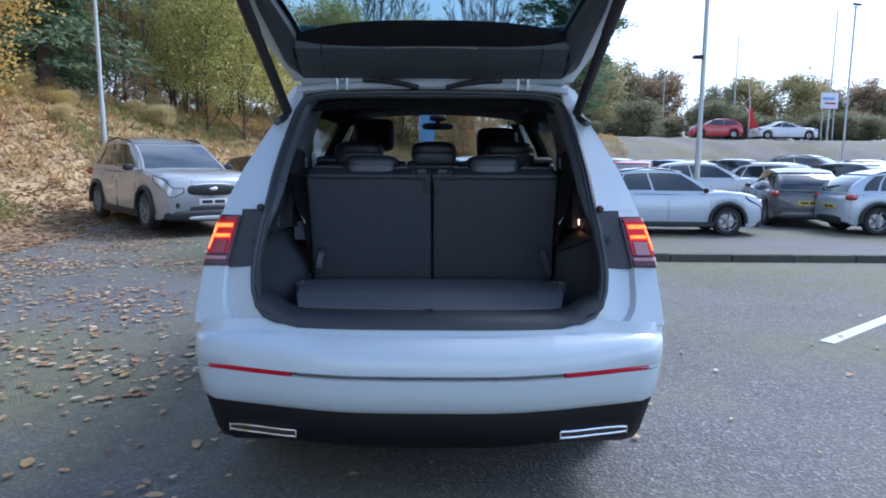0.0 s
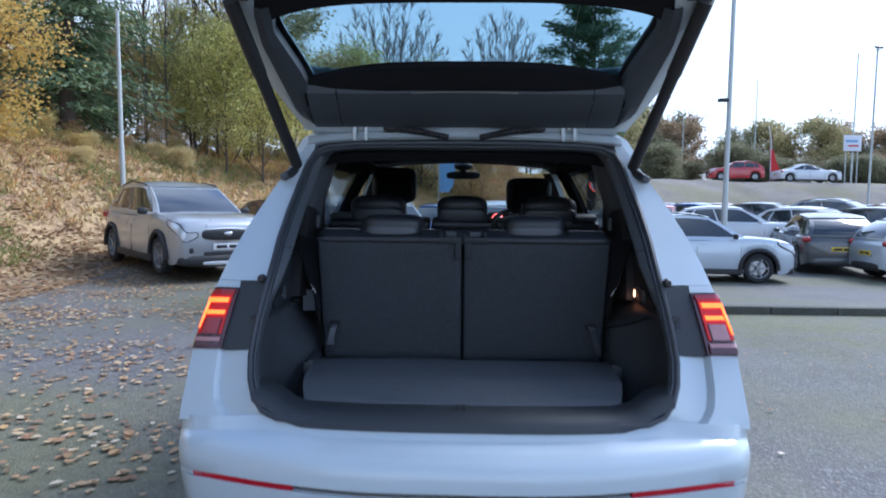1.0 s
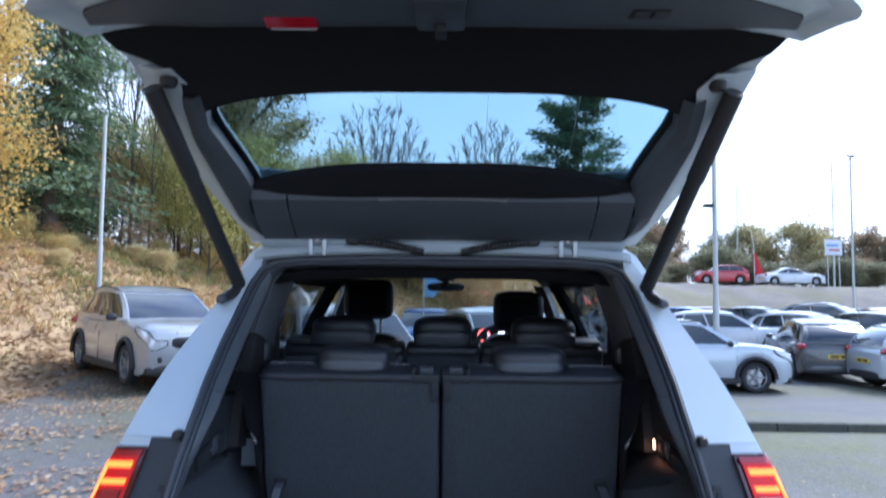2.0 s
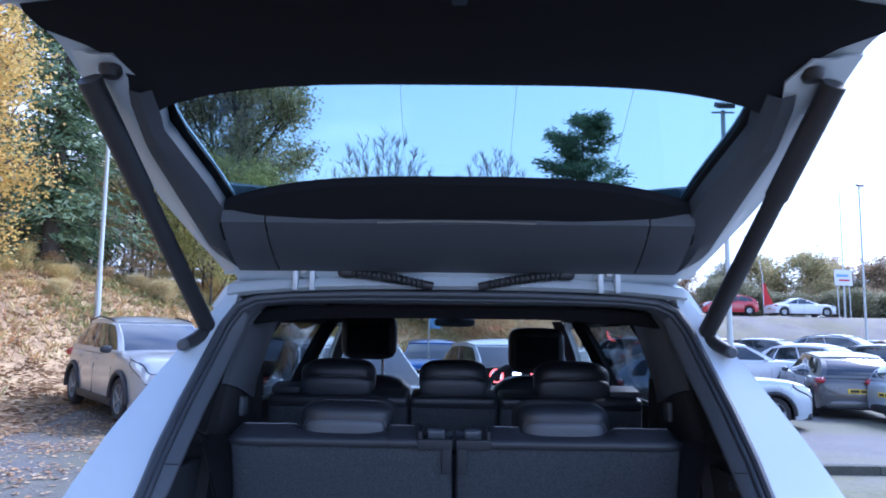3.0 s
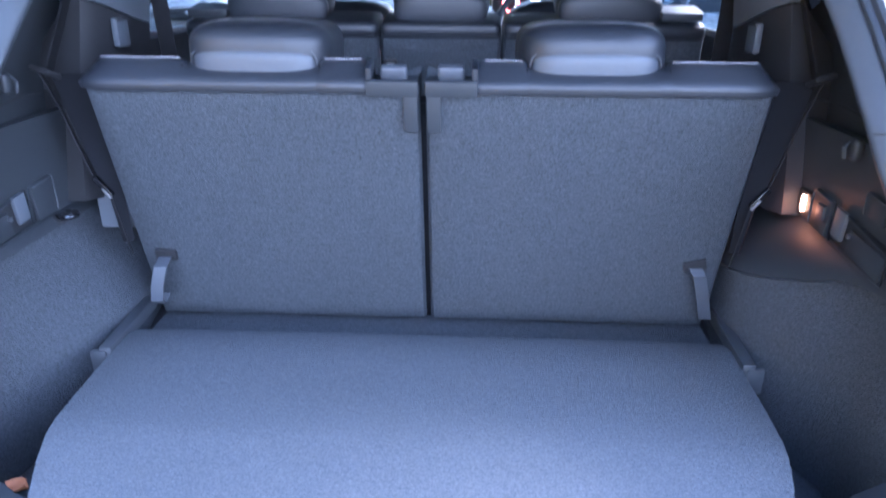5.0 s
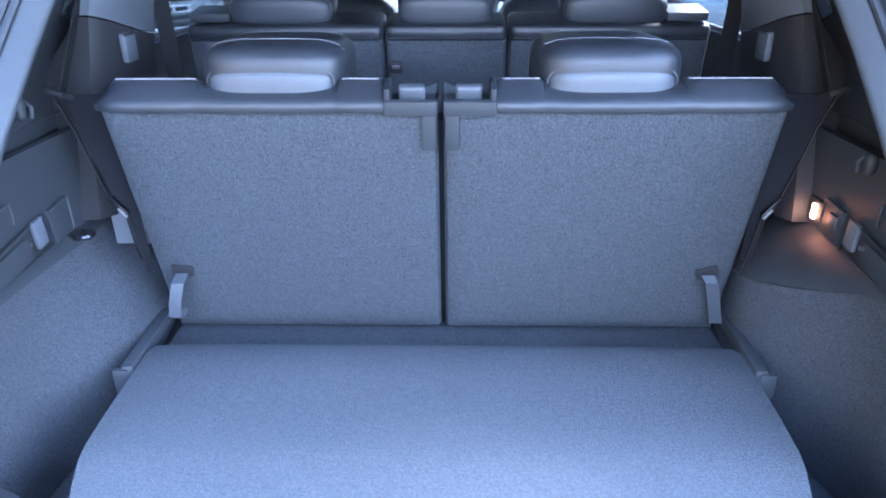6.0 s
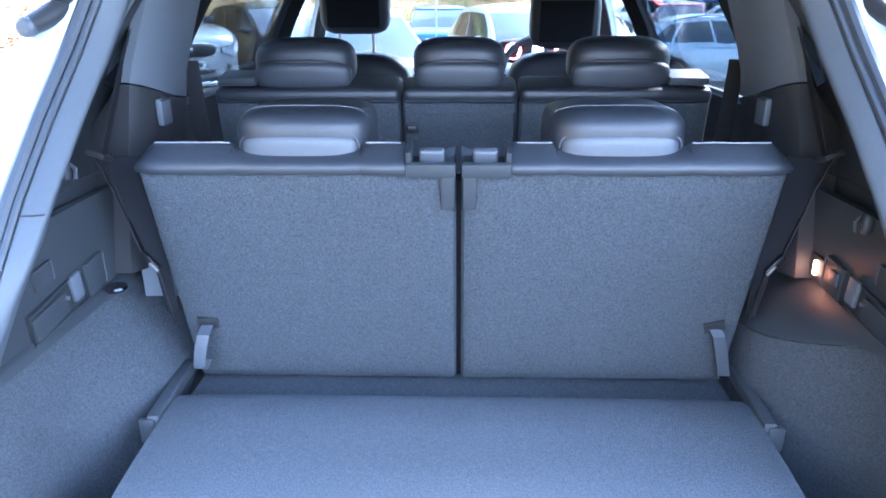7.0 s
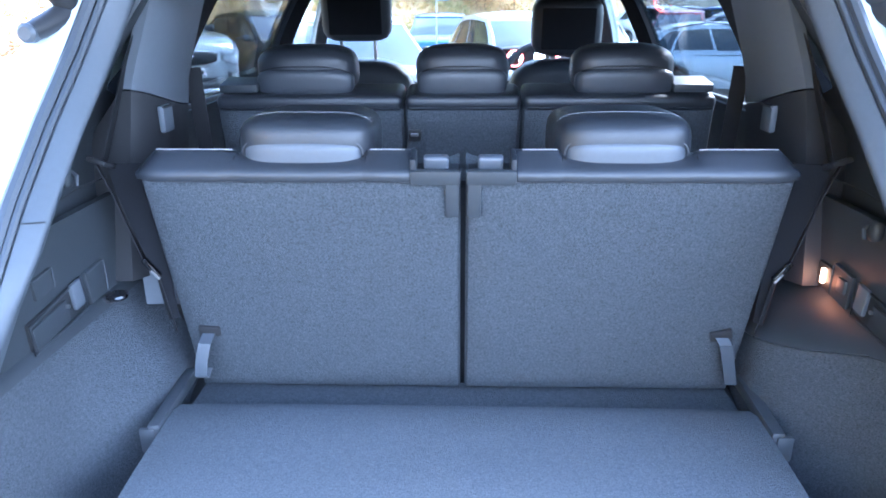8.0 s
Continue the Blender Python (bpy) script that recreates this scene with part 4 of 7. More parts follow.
for dx in (-0.02, 0.02):
    part("button", box(gp(0.435 + dx, 0.915, -0.115), (0.032, 0.035, 0.006), 0.002, Matrix.Rotation(radians(2), 4, "X")), GREY_PLASTIC, btn)
glass = part("rear_glass", shell([[gp(x * (window_half(min(u, 0.5)) + 0.03), u, 0.045) for x in levels(-1, 1, 11)] for u in levels(0.19, 0.66, 8)], 0.004), GLASS_REAR, gate, "blue-tinted rear glass with heating wires")
glass.visible_shadow = False
for x in (-0.36, -0.12, 0.12, 0.36):
    part("heating_wire", tube([gp(x * k, u, 0.038) for u, k in ((0.34, 1.0), (0.61, 1.0))], 0.0004, 4), STEEL, glass)
part("wiper", tube([gp(0.0, 0.62, 0.075), gp(-0.2, 0.60, 0.075), gp(-0.34, 0.585, 0.07)], 0.008, 6), BLACK_PLASTIC, gate)
for s in (-1, 1):
    h = part("hinge", box((s * 0.400, 0.452, 1.694), (0.085, 0.034, 0.022), 0.005, Matrix.Rotation(radians(-30), 4, "X")), PAINT, gate, "white painted hinge")
    for dx in (-0.024, 0.020):
        part("hinge_arm", box((s * (0.400 + dx), 0.446, 1.672), (0.014, 0.036, 0.062), 0.004), PAINT, h)
    part("hinge_bolt", lathe([(0.0, -0.012), (0.008, -0.010), (0.008, 0.004)], 10, "y", (s * 0.398, 0.438, 1.692)), STEEL, h)
    hose = [Vector((s * x, 0.440 - 0.010 * math.sin(3.1 * t), lerp(1.690, 1.655, t ** 1.3))) for t, x in [(k / 8, lerp(0.285, 0.06, k / 8)) for k in range(9)]]
    part("wiring_hose", tube(hose, 0.0115, 10), RUBBER, gate, "black corrugated wiring hose")
    bm = bmesh.new()
    for k in range(16):
        t = k / 15 * 7
        lathe([(0.0115, -0.0025), (0.0150, 0.0), (0.0115, 0.0025)], 10, "x", hose[int(t)].lerp(hose[min(8, int(t) + 1)], t - int(t)), bm)
    part("hose_ribs", bm, RUBBER, gate)
    part("hose_grommet", pillow(tuple(hose[0]), (0.05, 0.03, 0.03), 3, 5), RUBBER, gate)
    # gas strut
    lo, hi = Vector((s * 0.634, 0.425, 1.530)), Vector(gp(s * 0.728, 0.635, -0.012))
    mid = lo.lerp(hi, 0.62)
    st = part("gas_strut", tube([lo, mid], 0.0215, 14), RUBBER, suv, "black gas strut")
    part("strut_sleeve", tube([mid, hi], 0.0245, 14), RUBBER, st)
    end = Vector((s * 0.668, 0.345, 1.497))
    part("strut_foot", tube([lo, lo.lerp(end, 0.5), end], 0.0215, 14, r_end=0.0145), RUBBER, st)
    part("foot_pad", lathe([(0.0, -0.012), (0.010, -0.012), (0.0125, -0.009), (0.0150, -0.007), (0.0155, 0.006), (0.0, 0.012)], 16, "y", tuple(end)), FRAME_PALE, st, "grey ball joint cap")

# ---- boot ----
# raised carpet floor with a lip that slopes to the sill
rows = []
for y, z, w in ((0.407, 0.760, 0.556), (0.404, 0.784, 0.556), (0.385, 0.787, 0.556), (0.30, 0.787, 0.552), (0.20, 0.786, 0.548), (0.125, 0.785, 0.543), (0.10, 0.781, 0.540), (0.05, 0.768, 0.532), (0.0, 0.756, 0.522), (-0.035, 0.748, 0.512), (-0.042, 0.735, 0.510)):
    rows.append([(w * x, y + 0.038 * abs(x) ** 3 * smooth01((0.10 - y) / 0.14), z - 0.004 * abs(x) ** 8) for x in levels(-1, 1, 21)])
part("boot_floor", shell(rows, 0.02, flip=True), CARPET, suv, "charcoal carpeted boot floor")
part("boot_step", shell([[(x, y, z) for x in levels(-0.555, 0.555, 9)] for y, z in ((0.40, 0.755), (0.405, 0.766), (0.53, 0.766), (0.56, 0.765))], 0.015, flip=True), LINING_CARPET, suv, "carpeted step before the seats")
part("boot_well", shell([[(x, y, z) for x in levels(-0.72, 0.72, 5)] for y, z in ((-0.10, 0.64), (0.2, 0.62), (0.62, 0.62))], 0.02, flip=True), CARPET, suv, "carpeted well beside the floor")
# sill cover with the lock striker
sill_rows = []
for y, z in ((-0.028, 0.700), (-0.034, 0.742), (-0.055, 0.748), (-0.09, 0.746), (-0.115, 0.745), (-0.140, 0.738), (-0.158, 0.724), (-0.166, 0.706)):
    sill_rows.append([(x, y + max(0.06 * smooth01((abs(x) - 0.45) / 0.2), 0.035 * min(1, abs(x) / 0.53) ** 3), z + 0.07 * smooth01((abs(x) - 0.5) / 0.16)) for x in levels(-0.655, 0.655, 25)])
sill = part("boot_sill", shell(sill_rows, 0.012, flip=True), GREY_PLASTIC, suv, "dark grey plastic sill cover")
part("striker_recess", box((0.0, -0.085, 0.749), (0.105, 0.040, 0.012), 0.004), RUBBER, sill)
part("striker", tube([(-0.012, -0.095, 0.748), (-0.012, -0.095, 0.772), (0.012, -0.095, 0.772), (0.012, -0.095, 0.748)], 0.005, 8), BLACK_PLASTIC, sill, "black lock striker")


# side linings
def lining(s):
    left = s < 0

    def lz(y):
        return 1.01 if left else curve(y, [(0.0, 1.03), (0.18, 1.018), (0.25, 1.004), (0.33, 0.966), (0.41, 0.940), (0.51, 0.920), (0.62, 0.910)])

    def low_x(y, z):
        bulge = smooth01((y - 0.20) / 0.28) * (smooth01((lz(y) - z) / 0.22) if left else 1.0)
        return 0.680 - (0.095 if left else 0.105) * bulge + 0.012 * smooth01((0.1 - y) / 0.12)

    rows = []
    for k in levels(0, 1, 9):
        rows.append([(s * low_x(y, lerp(0.63, lz(y), k)), y + 0.05 * smooth01((lerp(0.63, lz(y), k) - 0.8) / 0.3) * (1 - y), lerp(0.63, lz(y), k)) for y in levels(-0.02, 0.62, 18)])
    part("side_lining", shell(rows, 0.015, flip=left), LINING_CARPET, suv, "charcoal carpeted side lining")
    rows = []
    for k in levels(0, 1, 7):
        row = []
        for y in levels(0.0, 0.75, 12):
            z = lerp(lz(y), 1.20, k)
            row.append((s * (0.680 - 0.05 * max(0, z - 1.0)), y + curve(z, [(0.94, 0.0), (1.0, 0.03), (1.14, 0.10), (1.2, 0.16)]), z))
        rows.append(row)
    up = part("upper_lining", shell(rows, 0.015, flip=left), GREY_PLASTIC, suv, "dark grey plastic side lining")
    part("lining_ledge", shell([[(s * lerp(low_x(y, lz(y)) - 0.004, 0.70, t), y + 0.02, (lz(y) + 0.004 if left else lerp(lz(y) + 0.004, 1.03, t)) - 0.014 * (1 - t) ** 6) for y in levels(0.0, 0.66, 14)] for t in (0, 0.04, 0.12, 0.3, 0.6, 1.0)], 0.012, flip=not left), GREY_PLASTIC, up)
    # cover of the rear pillar, from the opening to the small window
    rows = []
    for z in levels(1.16, 1.60, 9):
        y0 = curve(z, REAR_Y) + 0.085
        rows.append([(s * (curve(z, WIDE) - 0.05 - 0.055 * (1 - t) - 0.02 * smooth01((1.3 - z) / 0.15)), y0 + 0.17 * t, z) for t in levels(0, 1, 4)])
    part("pillar_cover", shell(rows, 0.012, flip=left), GREY_PLASTIC, suv, "dark grey plastic rear pillar cover")
    rows = []
    for z in levels(1.04, 1.60, 17):
        xo = curve(z, [(1.0, 0.700), (1.16, 0.704), (1.30, 0.708), (1.44, 0.652), (1.60, 0.566)])
        y1 = lerp(0.56, 0.66, (z - 1.14) / 0.46)
        rows.append([(s * xo, lerp(curve(z, REAR_Y) + 0.12, y1, t * lerp(1.0, 0.51, smooth01((z - 1.34) / 0.06))), z) for t in (0, 0.35, 0.7, 1.0, 1.3)])
    part("window_cover", shell(rows, 0.01, flip=left), GREY_PLASTIC, suv, "dark grey lining of the rear side")
    # broad cover ahead of it: pale above, dark below
    def cover_row(z):
        t = (z - 1.14) / 0.46
        ya, yb = lerp(0.505, 0.60, t), lerp(0.80, 0.87, t)
        x = curve(z, [(1.14, 0.625), (1.40, 0.605), (1.60, 0.545)])
        return [(s * (x + lerp(0.10, 0.04, smooth01((z - 1.33) / 0.06))), ya - 0.002, z), (s * (x + 0.02), ya, z), (s * x, ya + 0.03, z), (s * x, lerp(ya, yb, 0.6), z), (s * (x + 0.012), yb - 0.02, z), (s * (x + 0.10), yb + 0.02, z)]
    lip = (1.390, 1.389, 1.380, 1.346, 1.332, 1.330)
    low = part("wing_cover", shell([[cover_row(lerp(1.03, q - 0.003, k))[i] for i, q in enumerate(lip)] for k in levels(0, 1, 5)], 0.012, flip=left), BLACK_PLASTIC, suv, "black lining beside the seats")
    part("third_pillar_cover", shell([[cover_row(lerp(q, 1.60, k))[i] for i, q in enumerate(lip)] for k in levels(0, 1, 6)], 0.012, flip=left), PALE_PLASTIC, suv, "light grey plastic pillar cover")
    part("belt_guide", box((s * 0.602, 0.636, 1.324), (0.014, 0.046, 0.054), 0.006), PALE_PLASTIC, low)
    part("guide_slot", box((s * 0.5955, 0.640, 1.348), (0.006, 0.052, 0.005), 0.002), RUBBER, low)
    rows = [[(s * (0.715 - 0.05 * (z - 1.0)), y, z) for y in levels(0.56, 1.12, 5)] for z in levels(0.72, 1.16, 4)]
    part("wing_lining", shell(rows, 0.012, flip=left), GREY_PLASTIC, suv, "dark grey lining beside the seats")
    # third-row belt: from the roof down the pillar into its slot, then to the seat
    part("seat_belt", strip([(s * 0.60, 0.665, 1.58), (s * 0.632, 0.56, 1.43), (s * 0.640, 0.448, 1.275)], 0.042, 0.002, (0.35 * s, 0.8, -0.5)), WEBBING, suv, "black webbing seat belt")
    part("belt_slot", box((s * 0.645, 0.442, 1.274), (0.036, 0.040, 0.010), 0.004, Matrix.Rotation(radians(-20), 4, "X") @ Matrix.Rotation(radians(s * -18), 4, "Y")), BLACK_PLASTIC, suv, "black belt slot")
    # black sheet behind the belt: its colour stands for the gap's shade
    part("belt_gap_shade", shell([[(s * lerp(a, 0.567, t), lerp(0.462, 0.478, t) + 0.05 * max(0, 1.05 - z), z) for t in (0, 0.5, 1)] for z, a in ((0.955, 0.578), (1.04, 0.586), (1.10, 0.604), (1.21, 0.634), (1.268, 0.646))], 0.006, flip=not left), FABRIC_DARK, suv, "black sheet standing for the shade beside the seat")
    part("seat_belt", strip([(s * 0.650, 0.436, 1.274), (s * 0.633, 0.446, 1.212), (s * 0.603, 0.452, 1.094)], 0.020, 0.002, (0.45 * s, 0.9, 0.1)), WEBBING, suv)
    buckle = part("belt_buckle", box((s * 0.588, 0.452, 1.070), (0.010, 0.012, 0.044), 0.003, Matrix.Rotation(radians(s * 38), 4, "Y")), GLOSS_TRIM, suv, "black belt tongue with a steel edge")
    part("tongue", box((s * 0.581, 0.447, 1.058), (0.004, 0.006, 0.022), 0.001, Matrix.Rotation(radians(s * 38), 4, "Y")), STEEL, buckle)
    part("seat_belt", strip([(s * 0.576, 0.452, 1.050), (s * 0.569, 0.458, 0.99), (s * 0.566, 0.472, 0.93)], 0.014, 0.002, (0.45 * s, 0.9, 0.1)), WEBBING, suv)
    # second-row belt
    part("seat_belt", strip([(s * 0.655, 0.94, 1.40), (s * 0.655, 0.96, 1.22), (s * 0.645, 1.0, 0.90)], 0.036, 0.002, (0.9, -0.45 * s, 0)), WEBBING, suv)
    # handle recess with its lever, and a lid beside it
    rm = Matrix.Rotation(radians(6), 4, "X")
    rim = [(0.198, 1.019), (0.357, 1.028), (0.352, 1.090), (0.200, 1.066)]
    plate = part("handle_recess", box((s * 0.677, 0.277, 1.051), (0.010, 0.150, 0.055), 0.003, rm), RUBBER, suv, "dark recess with a latch lever")
    part("recess_rim", tube([(s * 0.669, y, z) for y, z in rim], 0.0022, 6, True), GREY_PLASTIC, plate)
    part("lever", box((s * 0.668, 0.333, 1.066), (0.008, 0.030, 0.048), 0.003, rm), PALE_PLASTIC, plate, "pale grey latch lever")
    part("lever_plate", box((s * 0.671, 0.255, 1.045), (0.006, 0.098, 0.040), 0.002, rm), GREY_PLASTIC, plate)
    part("lever_screw", lathe([(0.0, -0.004), (0.004, -0.003), (0.004, 0.003)], 8, "x", (s * 0.667, 0.300, 1.058)), STEEL, plate)
    for y, z, w, h in ((0.404, 1.062, 0.060, 0.064), (0.256, 1.117, 0.052, 0.036)):
        lid = part("panel_lid", box((s * 0.6735, y, z), (0.008, w, h), 0.003, rm), GREY_PLASTIC, up)
        part("lid_edge", tube([(s * 0.669, y + a * w, z + b * h + 0.1 * a * w) for a, b in ((-0.48, 0.46), (0.46, 0.46), (0.50, 0.40), (0.50, -0.40), (0.46, -0.48))], 0.0016, 6), FRAME_PLASTIC, lid)
    part("panel_joint", tube([(s * 0.666, 0.33, 1.234), (s * 0.664, 0.38, 1.240), (s * 0.655, 0.47, 1.242)], 0.0016, 5), RUBBER, up)
    hy, hz = (0.362, 1.266) if left else (0.331, 1.188)
    hook = part("bag_hook", pillow((s * 0.664, hy, hz), (0.018, 0.026, 0.036), 3, 6), GREY_PLASTIC, suv, "grey fold-out bag hook")
    part("hook_tip", tube([(s * 0.658, hy + 0.006, hz + 0.010), (s * 0.648, hy + 0.004, hz + 0.002), (s * 0.648, hy - 0.002, hz - 0.014)], 0.0035, 6), FRAME_PLASTIC, hook)
    ty, tz = 0.434, (1.020 if left else lz(0.42) + 0.03)
    tie = part("tie_down", lathe([(0.016, -0.004), (0.020, -0.004), (0.022, 0.0), (0.020, 0.004), (0.016, 0.004)], 18, "z", (s * 0.655, ty, tz)), GLOSS_TRIM, suv, "glossy black tie-down ring")
    part("ring_base", pillow((s * 0.668, ty, tz - 0.004), (0.022, 0.036, 0.018), 3, 6), BLACK_PLASTIC, tie)
    # floor brackets at the step
    br = part("floor_bracket", box((s * 0.574, 0.428, 0.797), (0.024, 0.215, 0.026), 0.006, Matrix.Rotation(radians(s * -3), 4, "Z")), FRAME_PLASTIC, suv, "grey plastic floor bracket")
    part("bracket_end", box((s * 0.580, 0.322, 0.778), (0.030, 0.010, 0.050), 0.004), FRAME_PLASTIC, br)
    part("well_eye", tube([(s * 0.585, 0.02, 0.70), (s * 0.565, -0.005, 0.735), (s * 0.59, -0.02, 0.74), (s * 0.61, 0.0, 0.71)], 0.009, 8, True), STEEL, suv)
    return low


for s in (-1, 1):
    lining(s)
part("paper_label", box((-0.606, 0.515, 1.010), (0.070, 0.004, 0.085), 0.001), LABEL_GREY, suv, "pale grey label tab")
boot_lamp = part("boot_lamp", box((0.668, 0.460, 1.060), (0.006, 0.010, 0.028), 0.0025), LAMP_GLOW, suv, "lit warm boot lamp")
part("lamp_housing", box((0.675, 0.440, 1.060), (0.010, 0.095, 0.044), 0.004), BLACK_PLASTIC, boot_lamp)
part("lamp_switch", box((0.669, 0.397, 1.065), (0.008, 0.026, 0.026), 0.003), FRAME_PLASTIC, boot_lamp)
glow = new("boot_lamp_light", bpy.data.lights.new("boot_lamp_light", "POINT"))
glow.data.energy, glow.data.color, glow.data.shadow_soft_size = 0.008, (1.0, 0.33, 0.14), 0.012
glow.location = (0.645, 0.460, 1.050)


# ---- seats ----
def stitches(points, r=0.0006, gap=0.0055):
    bm = bmesh.new()
    P = [Vector(p) for p in points]
    for a, b in zip(P, P[1:]):
        n = max(1, int((b - a).length / gap))
        for k in range(n):
            tube([a.lerp(b, (k + 0.15) / n), a.lerp(b, (k + 0.75) / n)], r, 4, bm=bm)
    return bm


TILT3 = Matrix.Translation((0, 0.525, 0.77)) @ Matrix.Rotation(radians(15.9), 4, "X")


def t3(x, n, e):
    return TILT3 @ Vector((x, n, e))


R3 = Matrix.Rotation(radians(15.9), 4, "X")


def domed_panel(x0, x1, e0, e1, n0, dome, place, th=0.05, r=0.018):
    """A padded carpet back with rounded rims."""
    xs = [x0, x0 + r * 0.3, x0 + r, *levels(x0 + 3 * r, x1 - 3 * r, 6), x1 - r, x1 - r * 0.3, x1]
    es = [e0, e0 + r * 0.3, e0 + r, *levels(e0 + 3 * r, e1 - 3 * r, 5), e1 - r, e1 - r * 0.3, e1]
    rows = []
    for e in es:
        row = []
        for x in xs:
            edge = min(x - x0, x1 - x, e - e0, e1 - e)
            d = r * (1 - math.sqrt(max(0, 1 - (1 - min(1, edge / r)) ** 2)))
            bulge = dome * math.sin(math.pi * (x - x0) / (x1 - x0)) * math.sin(math.pi * (e - e0) / (e1 - e0))
            row.append(place(x, n0 + d - bulge, e))
        rows.append(row)
    return shell(rows, th, flip=True)


for s in (-1, 1):
    a, b = sorted((s * 0.0045, s * 0.556))
    seat = part("third_row_seat", domed_panel(a, b, 0.0, 0.511, 0.0, 0.006, t3, 0.075), SEAT_CARPET, suv, "third-row seat back in charcoal carpet and leather")
    part("back_core", box(t3(s * 0.283, 0.07, 0.24), (0.52, 0.06, 0.46), 0.015, R3), LEATHER, seat)
    # one leather cap with a rolled rear edge, dipping under the head restraint, its outer end rounded off
    cols = []
    for x in [0.088, 0.090, *levels(0.096, 0.160, 4), 0.166, 0.170, *levels(0.20, 0.36, 5), 0.390, 0.394, *levels(0.42, 0.53, 6), 0.542, 0.550, 0.555, 0.558]:
        dip = 0.010 * smooth01((x - 0.163) / 0.006) * smooth01((0.397 - x) / 0.006)
        seam = 0.0035 * (math.exp(-((x - 0.168) / 0.003) ** 2) + math.exp(-((x - 0.392) / 0.003) ** 2))
        end = 0.026 * max(0, (x - 0.530) / 0.028) + 0.006 * max(0, (0.094 - x) / 0.006) ** 2
        top = 0.538 - dip - seam - end
        cols.append([t3(s * x, n + 0.4 * end + seam, min(e, top) if k else 0.504) for k, (n, e) in enumerate(((0.004, 0.504), (-0.003, 0.508), (-0.0035, 0.513), (-0.001, 0.518), (0.004, 0.5215), (0.012, 0.525), (0.034, 0.5345), (0.044, 0.538), (0.048, 0.5365), (0.056, 0.525), (0.058, 0.504)))])
    part("leather_cap", shell(cols, 0.004, flip=s > 0), LEATHER, seat, "dark leather cap with a rolled edge")
    part("seam", tube([t3(s * x, 0.002, 0.5055) for x in (0.125, 0.25, 0.40, 0.553)], 0.0016, 6), WEBBING, seat)
    for x in (0.167, 0.393):
        part("seam", tube([t3(s * x, n - 0.0006, e + 0.0004) for n, e in ((-0.003, 0.508), (-0.0035, 0.513), (-0.001, 0.518), (0.004, 0.5215), (0.012, 0.525), (0.034, 0.534))], 0.0010, 5), WEBBING, seat)
    part("side_bolster", shell([[t3(s * x, n, e) for x, n in ((0.556, 0.014), (0.562, 0.024), (0.563, 0.05), (0.556, 0.08))] for e in levels(0.01, 0.50, 6)], 0.006, flip=s > 0), LEATHER, seat)
    part("stitching", stitches([t3(s * x, 0.0415, 0.5426) for x in levels(0.397, 0.53, 4)], 0.0011, 0.004), STITCH, seat)
    part("stitching", stitches([t3(s * x, 0.0415, 0.5426) for x in (0.100, 0.160)], 0.0011, 0.004), STITCH, seat)
    # latch surround at the inner top corner
    fr = part("latch_surround", box(t3(s * 0.047, -0.003, 0.514), (0.084, 0.014, 0.026), 0.004, R3), GREY_PLASTIC, seat, "dark grey plastic latch surround")
    part("surround_leg", box(t3(s * 0.019, -0.002, 0.474), (0.024, 0.012, 0.074), 0.004, R3), GREY_PLASTIC, fr)
    part("surround_post", box(t3(s * 0.084, 0.020, 0.526), (0.010, 0.045, 0.040), 0.004, R3), LEATHER, fr)
    part("surround_tray", box(t3(s * 0.045, 0.024, 0.510), (0.074, 0.045, 0.010), 0.004, R3), LEATHER, fr)
    part("release_button", box(t3(s * 0.046, 0.024, 0.526), (0.043, 0.018, 0.028), 0.006, R3, seg=3), LEATHER_GREY_LIT, seat, "grey release button")
    # head restraint: a rounded wedge; under a curved seam a rear pad, coloured paler as if lit
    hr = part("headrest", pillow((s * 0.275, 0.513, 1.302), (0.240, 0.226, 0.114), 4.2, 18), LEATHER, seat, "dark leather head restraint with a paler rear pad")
    part("headrest_pad", pillow((s * 0.275, 0.440, 1.291), (0.206, 0.088, 0.070), 3.6, 14), LEATHER_GREY_LIT, hr)

    def rim(x, y):
        return 1.302 + 0.057 * max(0, 1 - abs(x / 0.120) ** 4.2 - abs(y / 0.113) ** 4.2) ** (1 / 4.2)
    part("stitching", stitches([(s * 0.275 + x, 0.470, rim(x, 0.043) + 0.0003) for x in levels(-0.113, 0.113, 25)], 0.0005, 0.004), STITCH, hr)
    part("pad_piping", tube([(s * 0.275 + 0.1035 * math.copysign(abs(math.cos(q)) ** 0.56, math.cos(q)), 0.4125, 1.291 + 0.0325 * math.sin(q) ** 0.56) for q in levels(0.02, math.pi - 0.02, 25)], 0.0014, 5), LEATHER_PAD_LIT, hr)
    lint = bmesh.new()
    specks = random.Random(60 + s)
    for _ in range(34):
        k = specks.uniform(0.5, 1.0)
        box(t3(s * specks.uniform(0.03, 0.53), -0.0065, specks.uniform(0.03, 0.48)), (0.0022 * k, 0.0008, 0.0009 * k), 0, Matrix.Rotation(specks.uniform(0, 3.1), 4, "Y"), bm=lint)
    part("lint", lint, LABEL_GREY, seat, "pale specks of lint")
    # pull strap with its plate
    st = part("strap_plate", box(t3(s * 0.503, -0.004, 0.165), (0.042, 0.008, 0.024), 0.003, R3 @ Matrix.Rotation(radians(-16 if s > 0 else 4), 4, "Y")), BLACK_PLASTIC, seat)
    base = t3(s * 0.503, -0.012, 0.165)
